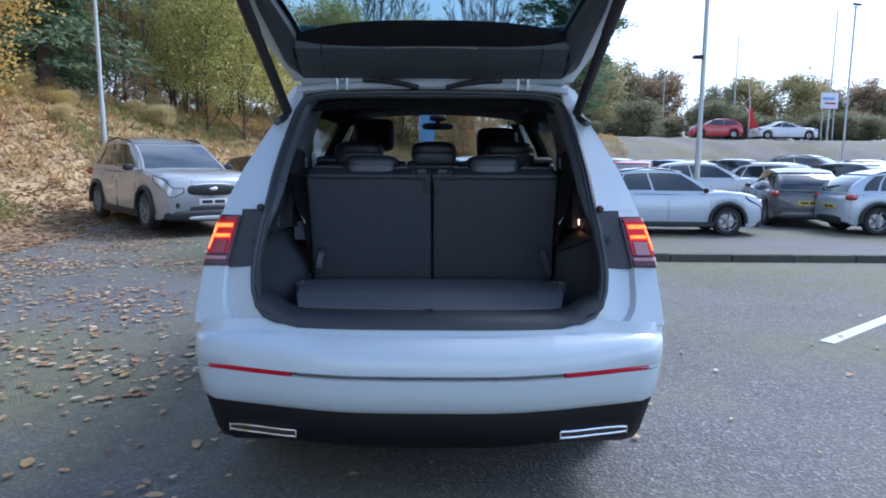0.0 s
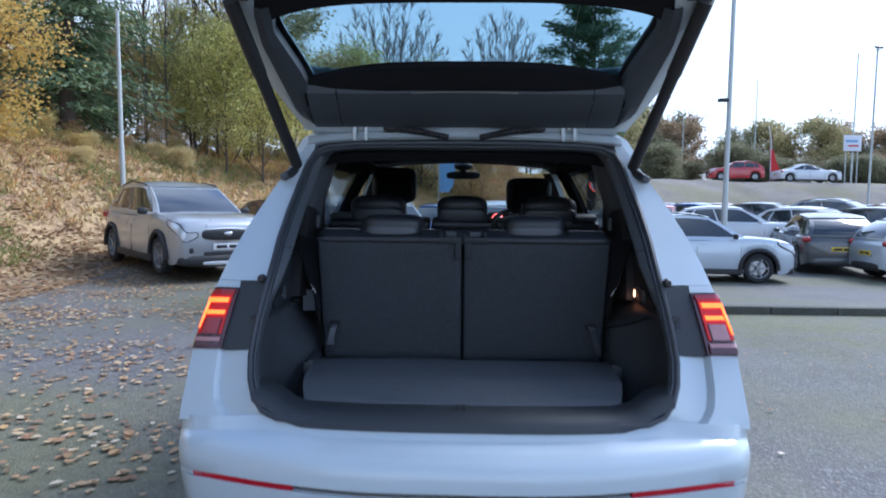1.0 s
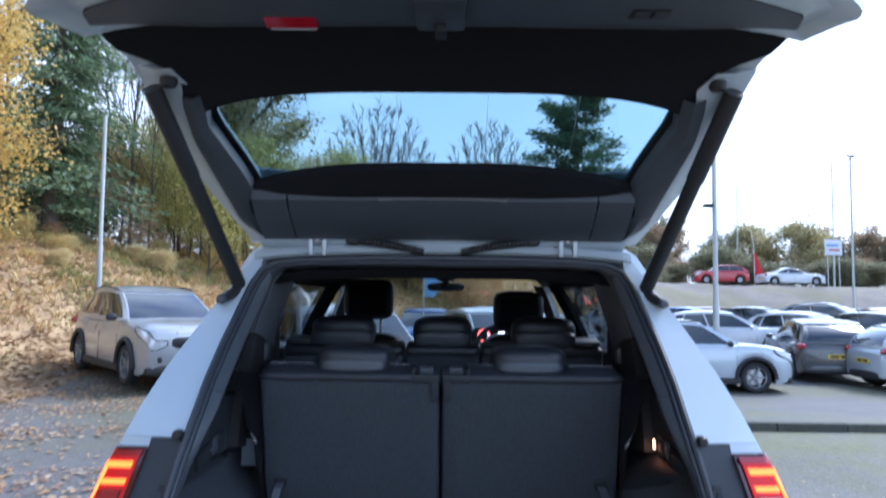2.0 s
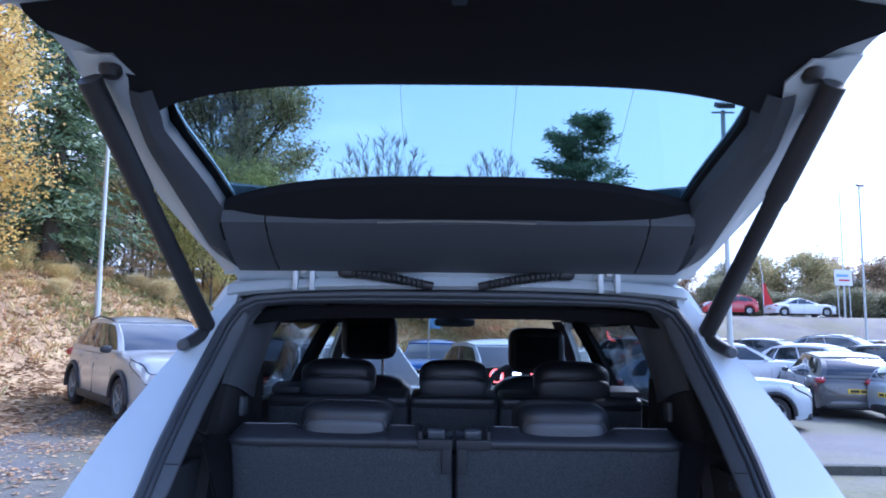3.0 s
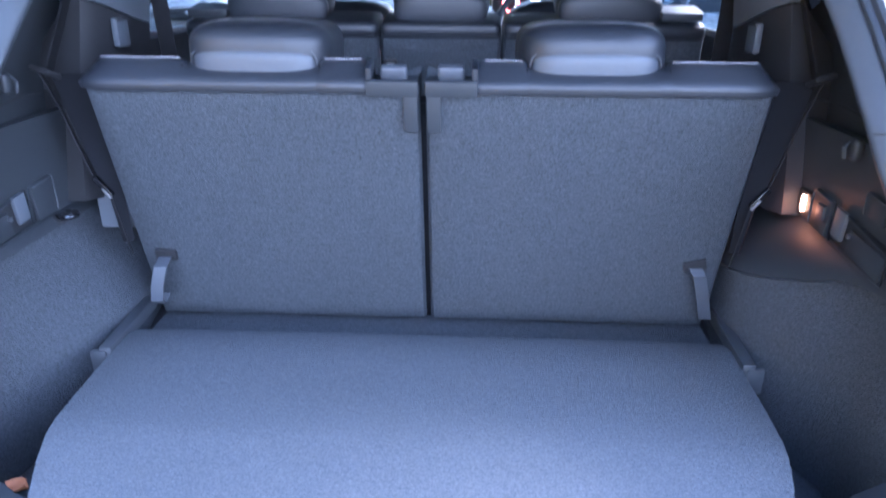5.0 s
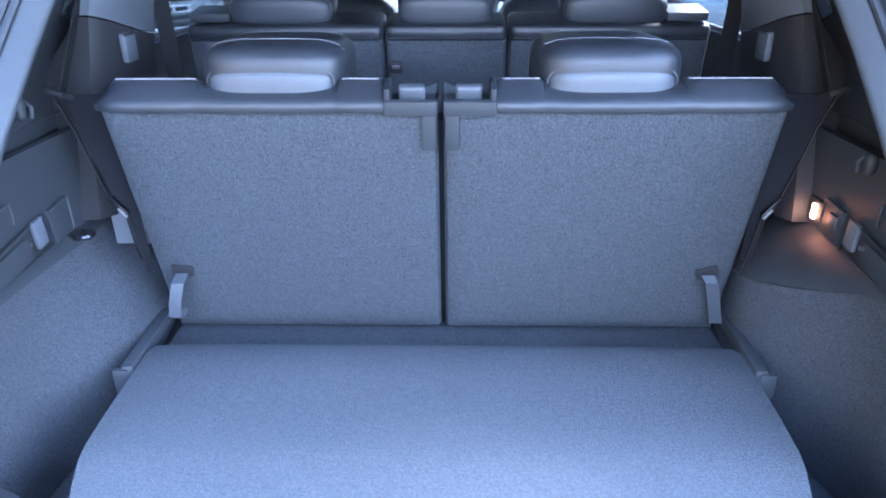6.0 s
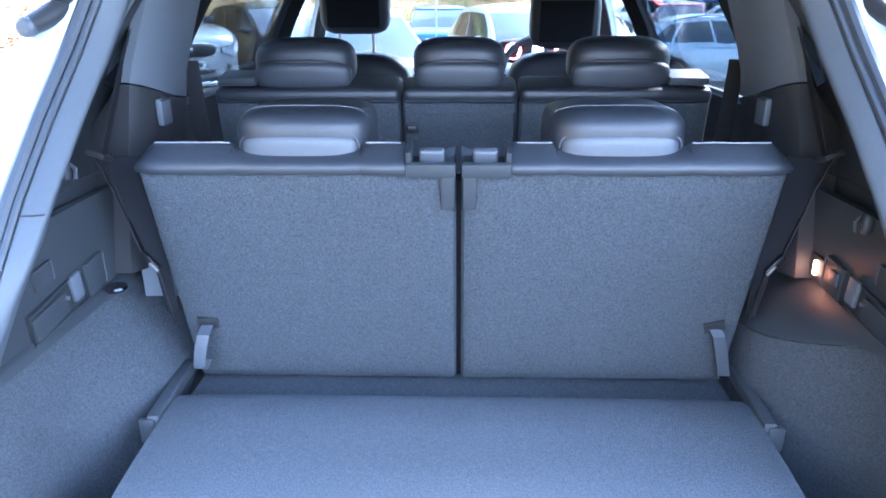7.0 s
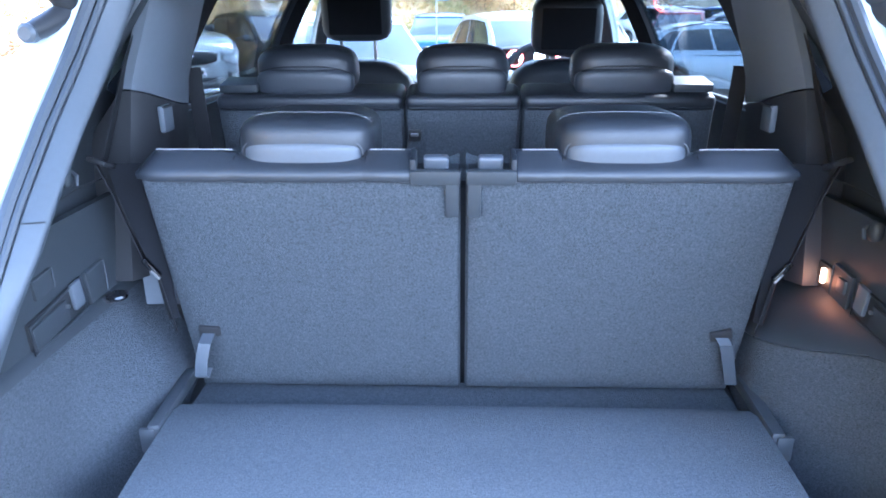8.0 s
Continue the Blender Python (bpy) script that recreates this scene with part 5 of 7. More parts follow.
    if s < 0:
        pts = [base, base + Vector((-0.002, -0.022, -0.012)), base + Vector((-0.008, -0.034, -0.045)), base + Vector((-0.014, -0.032, -0.08)), base + Vector((-0.016, -0.016, -0.092)), base + Vector((-0.010, -0.004, -0.075))]
    else:
        pts = [base, base + Vector((0.006, -0.010, -0.012)), base + Vector((0.022, 0.002, -0.060)), base + Vector((0.040, 0.020, -0.116))]
    part("pull_strap", strip(pts, 0.024, 0.003, (1, 0, 0)), LEATHER_GREY_LIT, st, "grey webbing pull strap")

# black strip put deep in the slit, in place of the shade there
part("seat_gap_shade", box(t3(0, 0.05, 0.22), (0.05, 0.03, 0.50), 0.004, R3), FABRIC_DARK, suv, "black strip standing for the shade between the seat backs")
TILT2 = Matrix.Translation((0, 1.13, 0.72)) @ Matrix.Rotation(radians(9), 4, "X")
R2 = Matrix.Rotation(radians(9), 4, "X")


def t2(x, n, e):
    return TILT2 @ Vector((x, n, e))


for xa, xb, hx, hw in ((-0.645, -0.158, -0.415, 0.265), (-0.152, 0.148, -0.004, 0.245), (0.154, 0.645, 0.415, 0.265)):
    xm = (xa + xb) / 2
    seat = part("second_row_seat", domed_panel(xa, xb, 0.0, 0.575, 0.0, 0.006, t2, 0.06), LINING_CARPET, suv, "second-row seat back in dark carpet and leather")
    part("back_core", box(t2(xm, 0.08, 0.27), (xb - xa - 0.02, 0.10, 0.52), 0.02, R2), LEATHER, seat)
    part("leather_cap", box(t2(xm, 0.07, 0.585), (xb - xa, 0.14, 0.045), 0.02, R2, seg=3), LEATHER, seat, "dark leather cap")
    if abs(hx) > 0.1:
        o = 1 if hx > 0 else -1
        part("seat_catch", box(t2(o * 0.585, 0.06, 0.622), (0.10, 0.09, 0.022), 0.006, R2), GREY_PLASTIC if o < 0 else FRAME_PALE, seat, "plastic seat catch cover")
    part("piping", tube([t2(x, 0.0, 0.575) for x in (xa + 0.01, xm, xb - 0.01)], 0.003, 6), LEATHER, seat)
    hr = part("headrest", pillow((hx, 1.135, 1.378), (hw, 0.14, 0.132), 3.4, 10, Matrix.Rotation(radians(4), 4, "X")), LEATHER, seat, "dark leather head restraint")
    # same leather as the headrest; the light on it is put into the colour
    part("headrest_pad", pillow((hx, 1.086, 1.350), (hw - 0.010, 0.056, 0.078), 3.6, 9, Matrix.Rotation(radians(4), 4, "X")), LEATHER_PAD_LIT, hr)
    part("seam", tube([(hx + (hw / 2 - 0.02) * x, 1.062, 1.391 - 0.012 * abs(x) ** 4) for x in levels(-1, 1, 13)], 0.0012, 4), WEBBING, hr)
part("armrest_hatch", domed_panel(-0.105, 0.142, 0.06, 0.545, -0.006, 0.003, t2, 0.012, 0.010), LINING_CARPET, suv, "dark carpeted load-through hatch")
latch = part("armrest_latch", box(t2(-0.128, -0.004, 0.505), (0.034, 0.010, 0.030), 0.004, R2), RUBBER, suv, "black hatch latch")
part("latch_key", box(t2(-0.128, -0.012, 0.508), (0.020, 0.006, 0.008), 0.002, R2), STEEL, latch)

for hx, top in ((-0.44, 1.640), (0.42, 1.580)):
    seat = part("front_seat", pillow((hx, 2.24, 0.98), (0.50, 0.16, 0.72), 4.0, 9, Matrix.Rotation(radians(8), 4, "X")), LEATHER, suv, "dark leather front seat back")
    part("cushion", pillow((hx, 2.52, 0.66), (0.50, 0.50, 0.16), 4.0, 7), LEATHER, seat)
    hr = part("headrest", pillow((hx, 2.20, top - 0.115), (0.285, 0.12, 0.23), 5.0, 9, Matrix.Rotation(radians(5), 4, "X")), LEATHER, seat, "black leather head restraint")
    part("back_panel", box((hx, 2.135, top - 0.125), (0.215, 0.012, 0.16), 0.005, Matrix.Rotation(radians(5), 4, "X")), FABRIC_DARK, hr)
    for dx in (-0.07, 0.07):
        part("post", tube([(hx + dx, 2.20, top - 0.21), (hx + dx, 2.21, 1.28)], 0.007, 8), STEEL, hr)

# ---- dashboard and controls ----
dash = part("dashboard", shell([[(x, y, z + 0.02 * math.cos(x * 2)) for x in levels(-0.76, 0.76, 11)] for y, z in ((2.68, 0.75), (2.70, 1.06), (2.74, 1.15), (2.88, 1.17), (3.16, 1.12))], 0.03), BLACK_PLASTIC, suv, "black dashboard")
part("binnacle", pillow((0.37, 2.80, 1.30), (0.42, 0.14, 0.12), 4, 6), BLACK_PLASTIC, dash)
cluster = part("dial_panel", box((0.37, 2.722, 1.305), (0.36, 0.006, 0.09), 0.003), RUBBER, dash)
for dx in (-0.12, 0.12):
    part("dial_ring", tube([(0.37 + dx + 0.038 * math.cos(q), 2.715, 1.305 + 0.038 * math.sin(q)) for q in levels(0, 2 * math.pi * 15 / 16, 16)], 0.0035, 5, True), DIAL_RED, cluster, "lit red dial ring")
    bm = bmesh.new()
    for q in levels(-0.6, 3.7, 12):
        tube([(0.37 + dx + 0.024 * math.cos(q), 2.714, 1.305 + 0.024 * math.sin(q)), (0.37 + dx + 0.031 * math.cos(q), 2.714, 1.305 + 0.031 * math.sin(q))], 0.0016, 4, bm=bm)
    part("dial_marks", bm, DIAL_WHITE, cluster)
part("dial_readout", box((0.37, 2.717, 1.305), (0.05, 0.003, 0.045), 0.001), DIAL_WHITE, cluster)
wheel_pts = [(0.37 + 0.185 * math.cos(q), 2.55 + 0.06 * math.sin(q), 1.20 + 0.175 * math.sin(q)) for q in levels(0, 2 * math.pi * 31 / 32, 32)]
steer = part("steering_wheel", tube(wheel_pts, 0.016, 8, True), LEATHER, suv, "black leather steering wheel")
part("wheel_boss", pillow((0.37, 2.57, 1.19), (0.20, 0.06, 0.15), 3, 5), BLACK_PLASTIC, steer)
for q in (0.0, math.pi, -math.pi / 2):
    part("wheel_spoke", tube([(0.37, 2.56, 1.19), (0.37 + 0.18 * math.cos(q), 2.55 + 0.06 * math.sin(q), 1.20 + 0.17 * math.sin(q))], 0.014, 6), CHROME, steer)
part("steering_column", tube([(0.37, 2.58, 1.18), (0.37, 2.78, 1.14)], 0.035, 8), BLACK_PLASTIC, steer)
mir = part("inside_mirror", pillow((0.0, 2.70, 1.615), (0.24, 0.035, 0.055), 4, 6), BLACK_PLASTIC, suv, "black inside mirror")
part("mirror_stem", tube([(0.0, 2.71, 1.63), (0.0, 2.66, 1.67), (0.0, 2.62, 1.70)], 0.02, 8), BLACK_PLASTIC, mir)
part("sensor_box", pillow((0.0, 2.66, 1.675), (0.13, 0.12, 0.05), 3, 5), BLACK_PLASTIC, mir)

# ---- parked cars ----
CAR_COLOURS = {
    "silver": (0.35, 0.36, 0.37), "pale_blue_silver": (0.44, 0.49, 0.54), "white": (0.60, 0.62, 0.64), "grey": (0.055, 0.058, 0.062),
    "blue": (0.03, 0.10, 0.32), "red": (0.42, 0.02, 0.025), "copper": (0.28, 0.12, 0.07), "black": (0.015, 0.015, 0.018),
}
CAR_PAINT = {k: material(k + "_car_paint", c, 0.3, 0.0 if k in ("white", "red", "black", "grey") else 0.3, 0.02, 3, clear=1.0) for k, c in CAR_COLOURS.items()}
DARK_GLASS = material("dark_car_glass", (0.022, 0.027, 0.033), 0.04, 0, 0.1, 2, clear=0.6, spec=0.6, rough_vary=0.01)
HEADLAMP = material("headlamp_lens", (0.52, 0.54, 0.57), 0.12, 0.2, 0.2, 25, clear=1.0)
PLATE_WHITE = material("white_number_plate", (0.7, 0.7, 0.7), 0.4, 0, 0.03, 30)
PLATE_YELLOW = material("yellow_number_plate", (0.7, 0.5, 0.03), 0.4, 0, 0.03, 30)


def parked_car(m, colour, label, group="", L=3.95, W=1.70, H=1.50, cladding=True, coupe=False):
    """A hatchback or crossover: lofted body, glasshouse with panes, wheels, lamps, bumpers and plates. Nose to +y."""
    car = empty("parked_car", label, "car", group)
    paint = CAR_PAINT[colour]
    lower = BLACK_PLASTIC if cladding else paint
    base, beltz = 0.20, 0.63 * H
    axle_f, axle_r = L / 2 - 0.78, -L / 2 + 0.70
    r_w = 0.325

    def top_z(y):
        return curve(y, [(-L / 2, 0.52 * H), (-L / 2 + 0.05, 0.60 * H), (-L / 2 + 0.3, 0.635 * H), (0.0, 0.63 * H), (0.20 * L, 0.665 * H), (0.30 * L, 0.660 * H), (0.40 * L, 0.635 * H), (0.450 * L, 0.610 * H), (0.482 * L, 0.570 * H), (0.494 * L, 0.535 * H), (L / 2, 0.49 * H)])

    def half(y):
        return W / 2 * curve(abs(y) / (L / 2), [(0, 1), (0.70, 0.998), (0.85, 0.975), (0.93, 0.935), (0.98, 0.88), (1.0, 0.82)])

    def low_z(y):
        z = base + 0.10 * smooth01((abs(y) - L * 0.44) / (L * 0.06))
        for a in (axle_f, axle_r):
            if abs(y - a) < r_w + 0.055:
                z = max(z, r_w + math.sqrt((r_w + 0.055) ** 2 - (y - a) ** 2))
        return z

    ys = sorted(set([round(v, 4) for v in levels(-L / 2, L / 2, 33)] + [round(a + (r_w + 0.055) * math.cos(q), 4) for a in (axle_f, axle_r) for q in levels(0, math.pi, 9)] + [round(e * (L / 2 - d), 4) for e in (-1, 1) for d in (0.02, 0.06, 0.12)]))
    rings = []
    for y in ys:
        w, zt, zl = half(y), top_z(y), low_z(y)
        zm = [lerp(zl, zt, t) for t in (0, 0.12, 0.35, 0.6, 0.82, 0.95, 1.0)]
        side = [w * k for k in (0.965, 0.985, 1.0, 1.0, 0.985, 0.95, 0.86)]
        ring = [(x, y, z) for x, z in zip(side, zm)] + [(w * 0.45, y, zt + 0.025)] + [(-w * 0.45, y, zt + 0.025)] + [(-x, y, z) for x, z in zip(side[::-1], zm[::-1])]
        rings.append(ring)
    bm = bmesh.new()
    V = [[bm.verts.new(p) for p in r] for r in rings]
    for A, B in zip(V, V[1:]):
        for j in range(len(A) - 1):
            bm.faces.new((A[j], A[j + 1], B[j + 1], B[j]))
    bm.faces.new(V[0][::-1])
    bm.faces.new(V[-1])
    body = part("body", bm, paint, car)

    def flank_x(y, z):
        t = (z - low_z(y)) / (top_z(y) - low_z(y))
        return half(y) * curve(t, [(0, 0.965), (0.12, 0.985), (0.35, 1.0), (0.6, 1.0), (0.82, 0.985), (0.95, 0.95), (1.0, 0.86)])

    def lamp_patch(b, grow, out):
        """A lens that follows the front corner, from a point on the wing round to the nose."""
        cols = []
        for t in levels(0, 1, 7):
            y = L / 2 - lerp(0.40 + grow, 0.012, t)
            zt = min(top_z(y) - 0.03, lerp(0.605, 0.555, t) * H) + grow * 0.6
            zb = zt - lerp(0.05, 0.165, t ** 0.6) - grow * 1.6
            cols.append([(b * (flank_x(y, z) + out), y, z) for z in levels(zb, zt, 4)])
        x0, zt = half(L / 2), top_z(L / 2) - 0.02 + grow * 0.6
        for k in (0.93, 0.80, 0.70):
            cols.append([(b * (x0 * k - grow), L / 2 + out, z) for z in levels(lerp(zt - 0.15, zt - 0.07, (0.93 - k) / 0.23) - grow, zt, 4)])
        return shell(cols, 0.012, flip=b > 0)

    part("underside", box((0, 0, 0.24), (W * 0.84, L * 0.86, 0.10), 0.03), BLACK_PLASTIC, car)
    # glasshouse
    yr0, yf0 = -L / 2 + 0.09, 0.255 * L
    yr1, yf1 = (-L / 2 + 0.58, 0.045 * L) if not coupe else (-L / 2 + 1.6, 0.0)
    w0, w1 = W / 2 * 0.945, W / 2 * 0.775

    def roof_z(a):
        return H - 0.045 - 0.085 * max(0, (0.6 - a) / 0.6) ** 2 - 0.05 * max(0, (a - 0.6) / 0.4) ** 2

    def gl(b, a, t, off=0.0):
        """Side surface: b = -1 or 1, a from rear to front, t upwards."""
        bow = math.sin(t * math.pi / 2)
        x = b * (lerp(w0, w1, bow * 0.55 + t * 0.45) - 0.05 * abs(2 * a - 1) ** 4 + off)
        swell = (0.055 if a > 0.5 else 0.13) * math.sin(math.pi * min(1, t)) * (2 * a - 1) * abs(2 * a - 1)
        return (x, lerp(lerp(yr0, yr1, t), lerp(yf0, yf1, t), a) + swell, lerp(beltz - 0.02, roof_z(a), t))

    def end_face(front, b, t, off=0.0):
        e = gl(1, 1 if front else 0, t)
        out = 0.07 * (1 - b * b) + off
        return (b * e[0], e[1] + (out if front else -out), e[2] + (0.0 if t < 1 else 0.0))

    bm = bmesh.new()
    loops = []
    for t in levels(0, 1, 7):
        loop = [gl(1, a, t) for a in levels(0, 1, 8)] + [end_face(True, b, t) for b in levels(0.66, -0.66, 5)] + [gl(-1, a, t) for a in levels(1, 0, 8)] + [end_face(False, b, t) for b in levels(-0.66, 0.66, 5)]
        loops.append([bm.verts.new(p) for p in loop])
    for A, B in zip(loops, loops[1:]):
        for j in range(len(A)):
            bm.faces.new((A[j], A[(j + 1) % len(A)], B[(j + 1) % len(B)], B[j]))
    house = part("cabin", bm, paint, car)
    part("roof", shell([[(x * (w1 - 0.05 * abs(2 * a - 1) ** 4 - 0.004), lerp(yr1 - 0.06 * (1 - x * x), yf1 + 0.06 * (1 - x * x), a), roof_z(a) - 0.012 + 0.05 * (1 - x * x) * (1 - (2 * a - 1) ** 4) + 0.012 * (1 - abs(x) ** 6)) for x in levels(-1, 1, 9)] for a in levels(0, 1, 8)], 0.03), paint, car)
    for b in (-1, 1):
        for a0, a1 in (((0.09, 0.20), (0.22, 0.49), (0.51, 0.93)) if not coupe else ((0.20, 0.45), (0.47, 0.90))):
            rows = []
            for t in levels(0.10 + 0.10 * (1 - a0), 0.90, 6):
                rows.append([gl(b, lerp(a0, a1, u), t, 0.004) for u in levels(0, 1, 4)])
            part("side_window", shell(rows, 0.006, flip=b > 0), DARK_GLASS, car)
        part("door_mirror", pillow((b * (W / 2 + 0.05), 0.17 * L, beltz + 0.07), (0.17, 0.10, 0.12), 3.2, 4), BLACK_PLASTIC if cladding else paint, car)
        for yy in (0.0, -0.24 * L):
            part("door_handle", box((b * (W / 2 - 0.002), yy + 0.02, beltz - 0.11), (0.02, 0.13, 0.022), 0.006), paint, body)
        for yy in (0.205 * L, -0.03 * L, -0.25 * L):
            part("door_gap", box((b * (W / 2 - 0.004), yy, 0.52), (0.012, 0.008, 0.52), 0), RUBBER, body)
        if cladding:
            part("sill_cladding", box((b * (W / 2 - 0.012), 0, 0.25), (0.05, axle_f - axle_r - 0.7, 0.12), 0.012), BLACK_PLASTIC, car)
            part("roof_rail", tube([gl(b, 0.08, 1.03), gl(b, 0.14, 1.07), gl(b, 0.5, 1.11), gl(b, 0.88, 1.07), gl(b, 0.94, 1.03)], 0.014, 6), BLACK_PLASTIC, car)
        for a in (axle_f, axle_r):
            wh = wheel((b * (W / 2 - 0.10), a, r_w), b, car, r_w, 0.19, 5, rim_mat=GREY_ALLOY)
            if cladding:
                part("arch_trim", tube([(b * (W / 2 - 0.008), a + (r_w + 0.075) * math.cos(q), r_w + (r_w + 0.075) * math.sin(q)) for q in levels(-0.1, math.pi + 0.1, 13)], 0.046, 6), BLACK_PLASTIC, car)
        # lamps
        hl = part("lamp_housing", lamp_patch(b, 0.009, 0.003), BLACK_PLASTIC, car, "dark headlamp housing")
        part("headlamp", lamp_patch(b, -0.010, 0.010), HEADLAMP, hl, "clear headlamp lens")
        part("lamp_bowl", lathe([(0.0, 0.0), (0.042, 0.004), (0.058, 0.022), (0.060, 0.0)], 14, "y", (b * (half(L / 2 - 0.10) * 0.93), L / 2 - 0.075, 0.50 * H)), CHROME, hl)
        part("tail_lamp", pillow((b * (W / 2 - 0.13), -L / 2 + 0.13, 0.575 * H), (0.22, 0.26, 0.15), 3.0, 6, Matrix.Rotation(radians(b * 25), 4, "Z")), RED_LENS, car, "red tail lamp")
        fog = part("fog_recess", pillow((b * (W / 2 - 0.22), L / 2 - 0.09, 0.29 * H), (0.26, 0.16, 0.15), 3.5, 5, Matrix.Rotation(radians(-b * 20), 4, "Z")), BLACK_PLASTIC, car)
        part("fog_ring", tube([(b * (W / 2 - 0.25) + 0.052 * math.cos(q), L / 2 - 0.02, 0.265 * H + 0.052 * math.sin(q)) for q in levels(0, 2 * math.pi * 15 / 16, 16)], 0.007, 5, True), CHROME, fog)
        part("fog_lamp", lathe([(0.0, 0.095), (0.042, 0.09), (0.042, 0.0)], 12, "y", (b * (W / 2 - 0.26), L / 2 - 0.115, 0.265 * H)), HEADLAMP, fog)
    part("windscreen", shell([[end_face(True, b, t, 0.005) for b in levels(-0.965, 0.965, 9)] for t in levels(0.04, 0.97, 6)], 0.006), DARK_GLASS, car)
    part("rear_window", shell([[end_face(False, b, t, 0.005) for b in levels(-0.86, 0.86, 9)] for t in levels(0.14, 0.88, 6)], 0.006, flip=True), DARK_GLASS, car)
    gr = part("grille", pillow((0, L / 2 - 0.035, 0.455 * H), (0.90, 0.15, 0.21), 3.2, 9), BLACK_PLASTIC, car, "black grille in a chrome frame")
    part("grille_frame", tube([(0.455 * math.copysign(abs(math.cos(q)) ** 0.7, math.cos(q)), L / 2 + 0.012 - 0.055 * abs(math.cos(q)) ** 3, 0.455 * H + 0.104 * math.sin(q)) for q in levels(0, 2 * math.pi * 19 / 20, 20)], 0.011, 5, True), CHROME, gr)
    part("grille_badge", pillow((0, L / 2 + 0.040, 0.465 * H), (0.15, 0.02, 0.06), 2.5, 5), CHROME, gr)
    part("front_skirt", pillow((0, L / 2 - 0.12, 0.275), (W * 0.90, 0.33, 0.21), 4, 6), lower, car)
    if cladding:
        part("skid_plate", pillow((0, L / 2 + 0.03, 0.235), (W * 0.5, 0.08, 0.07), 4, 4), ALLOY, car)
    part("rear_skirt", pillow((0, -L / 2 + 0.12, 0.22 * H), (W * 0.86, 0.28, 0.22), 4, 6), lower, car)
    part("air_intake", box((0, L / 2 - 0.015, 0.245 * H), (0.80, 0.06, 0.09), 0.02), RUBBER, car)
    for yy, zz, mat in ((L / 2 + 0.020, 0.325 * H, PLATE_WHITE), (-L / 2 - 0.004, 0.42 * H, PLATE_YELLOW)):
        pl = part("number_plate", box((0, yy, zz), (0.50, 0.012, 0.105), 0.004), mat, car)
        for k in range(2):
            part("plate_bar", box((-0.11 + 0.22 * k, yy + math.copysign(0.007, yy), zz), (0.18, 0.004, 0.055), 0), RUBBER, pl)
    part("wiper", tube([(-0.45, yf0 + 0.01, beltz + 0.05), (0.0, yf0 + 0.07, beltz + 0.035), (0.4, yf0 + 0.02, beltz + 0.05)], 0.008, 5), RUBBER, car)
    car.matrix_world = m
    return car


def on_ground(x, y, rz, sink=0.0, pitch=0.0):
    return pose(x, y, height(x, y) - sink, pitch, 0, rz)


silver = parked_car(pose(-5.75, 11.5, 0.15, -1.4, 0, -137) @ Matrix.Scale(1.08, 4), "silver", "silver crossover hatchback parked on leaf litter by a bank", "cars by the bank", L=4.1, W=1.76, H=1.55)
parked_car(on_ground(-4.0, 13.9, -137), "black", "black hatchback parked beside a silver crossover", "cars by the bank", cladding=False)
white_ahead = parked_car(on_ground(-1.3, 6.95, -160), "white", "white hatchback parked ahead of the SUV", "cars ahead", cladding=False)
copy_thing(white_ahead, on_ground(0.9, 10.6, -165))
copy_thing(white_ahead, on_ground(2.3, 14.6, 150))
blue = parked_car(on_ground(-0.6, 17.2, 180), "blue", "blue hatchback parked nose towards the camera side", "cars ahead", cladding=False, H=1.46)
side_car = parked_car(on_ground(5.3, 13.5, -94), "pale_blue_silver", "pale silver crossover with black wheel arches on asphalt", "cars across the road")
copy_thing(side_car, on_ground(11.3, 13.6, -93))
grey = parked_car(on_ground(9.8, 16.6, -14), "grey", "dark grey hatchback with a yellow rear plate", "cars across the road", L=4.3, W=1.8, cladding=False)
red = parked_car(on_ground(6.4, 20.6, 160), "red", "red hatchback in a row of parked cars", "cars in the rows", cladding=False)
copper = parked_car(on_ground(17.6, 25.6, 165), "copper", "copper-brown hatchback in a row of parked cars", "cars in the rows", cladding=False)
white2 = parked_car(on_ground(8.9, 20.2, -110), "white", "white hatchback in a row of parked cars", "cars in the rows", cladding=False, L=4.2)
row_kinds = [white2, grey, blue, silver, grey, copper, white2, blue, grey, silver, red]
k = 0
for y0, xs, rz in ((20.3, [11.7 + 2.7 * i for i in range(6)], -146), (25.8, [7.6 + 2.6 * i for i in range(10)], -138), (31.5, [10.5 + 2.6 * i for i in range(11)], -138)):
    for x in xs:
        if abs(x - 17.6) < 1.2 and y0 > 25 and y0 < 26:
            continue
        c = copy_thing(row_kinds[k % len(row_kinds)], on_ground(x + rnd.uniform(-0.15, 0.15), y0 + rnd.uniform(-0.3, 0.3), rz + rnd.uniform(-4, 4)))
        if "group" in c:
            c["group"] = "cars in the rows"
        c["label"] = c["label"].split(" parked")[0].split(" in a row")[0].split(" with")[0] + " in a row of parked cars"
        k += 1
red_up = copy_thing(red, on_ground(20.9, 50.6, 84))
red_up["label"], red_up["group"] = "red hatchback parked on top of the far bank", "cars on the bank"
parked_car(on_ground(26.4, 50.8, -88), "white", "white coupe parked on top of the far bank", "cars on the bank", L=4.7, W=1.85, H=1.38, cladding=False, coupe=True)

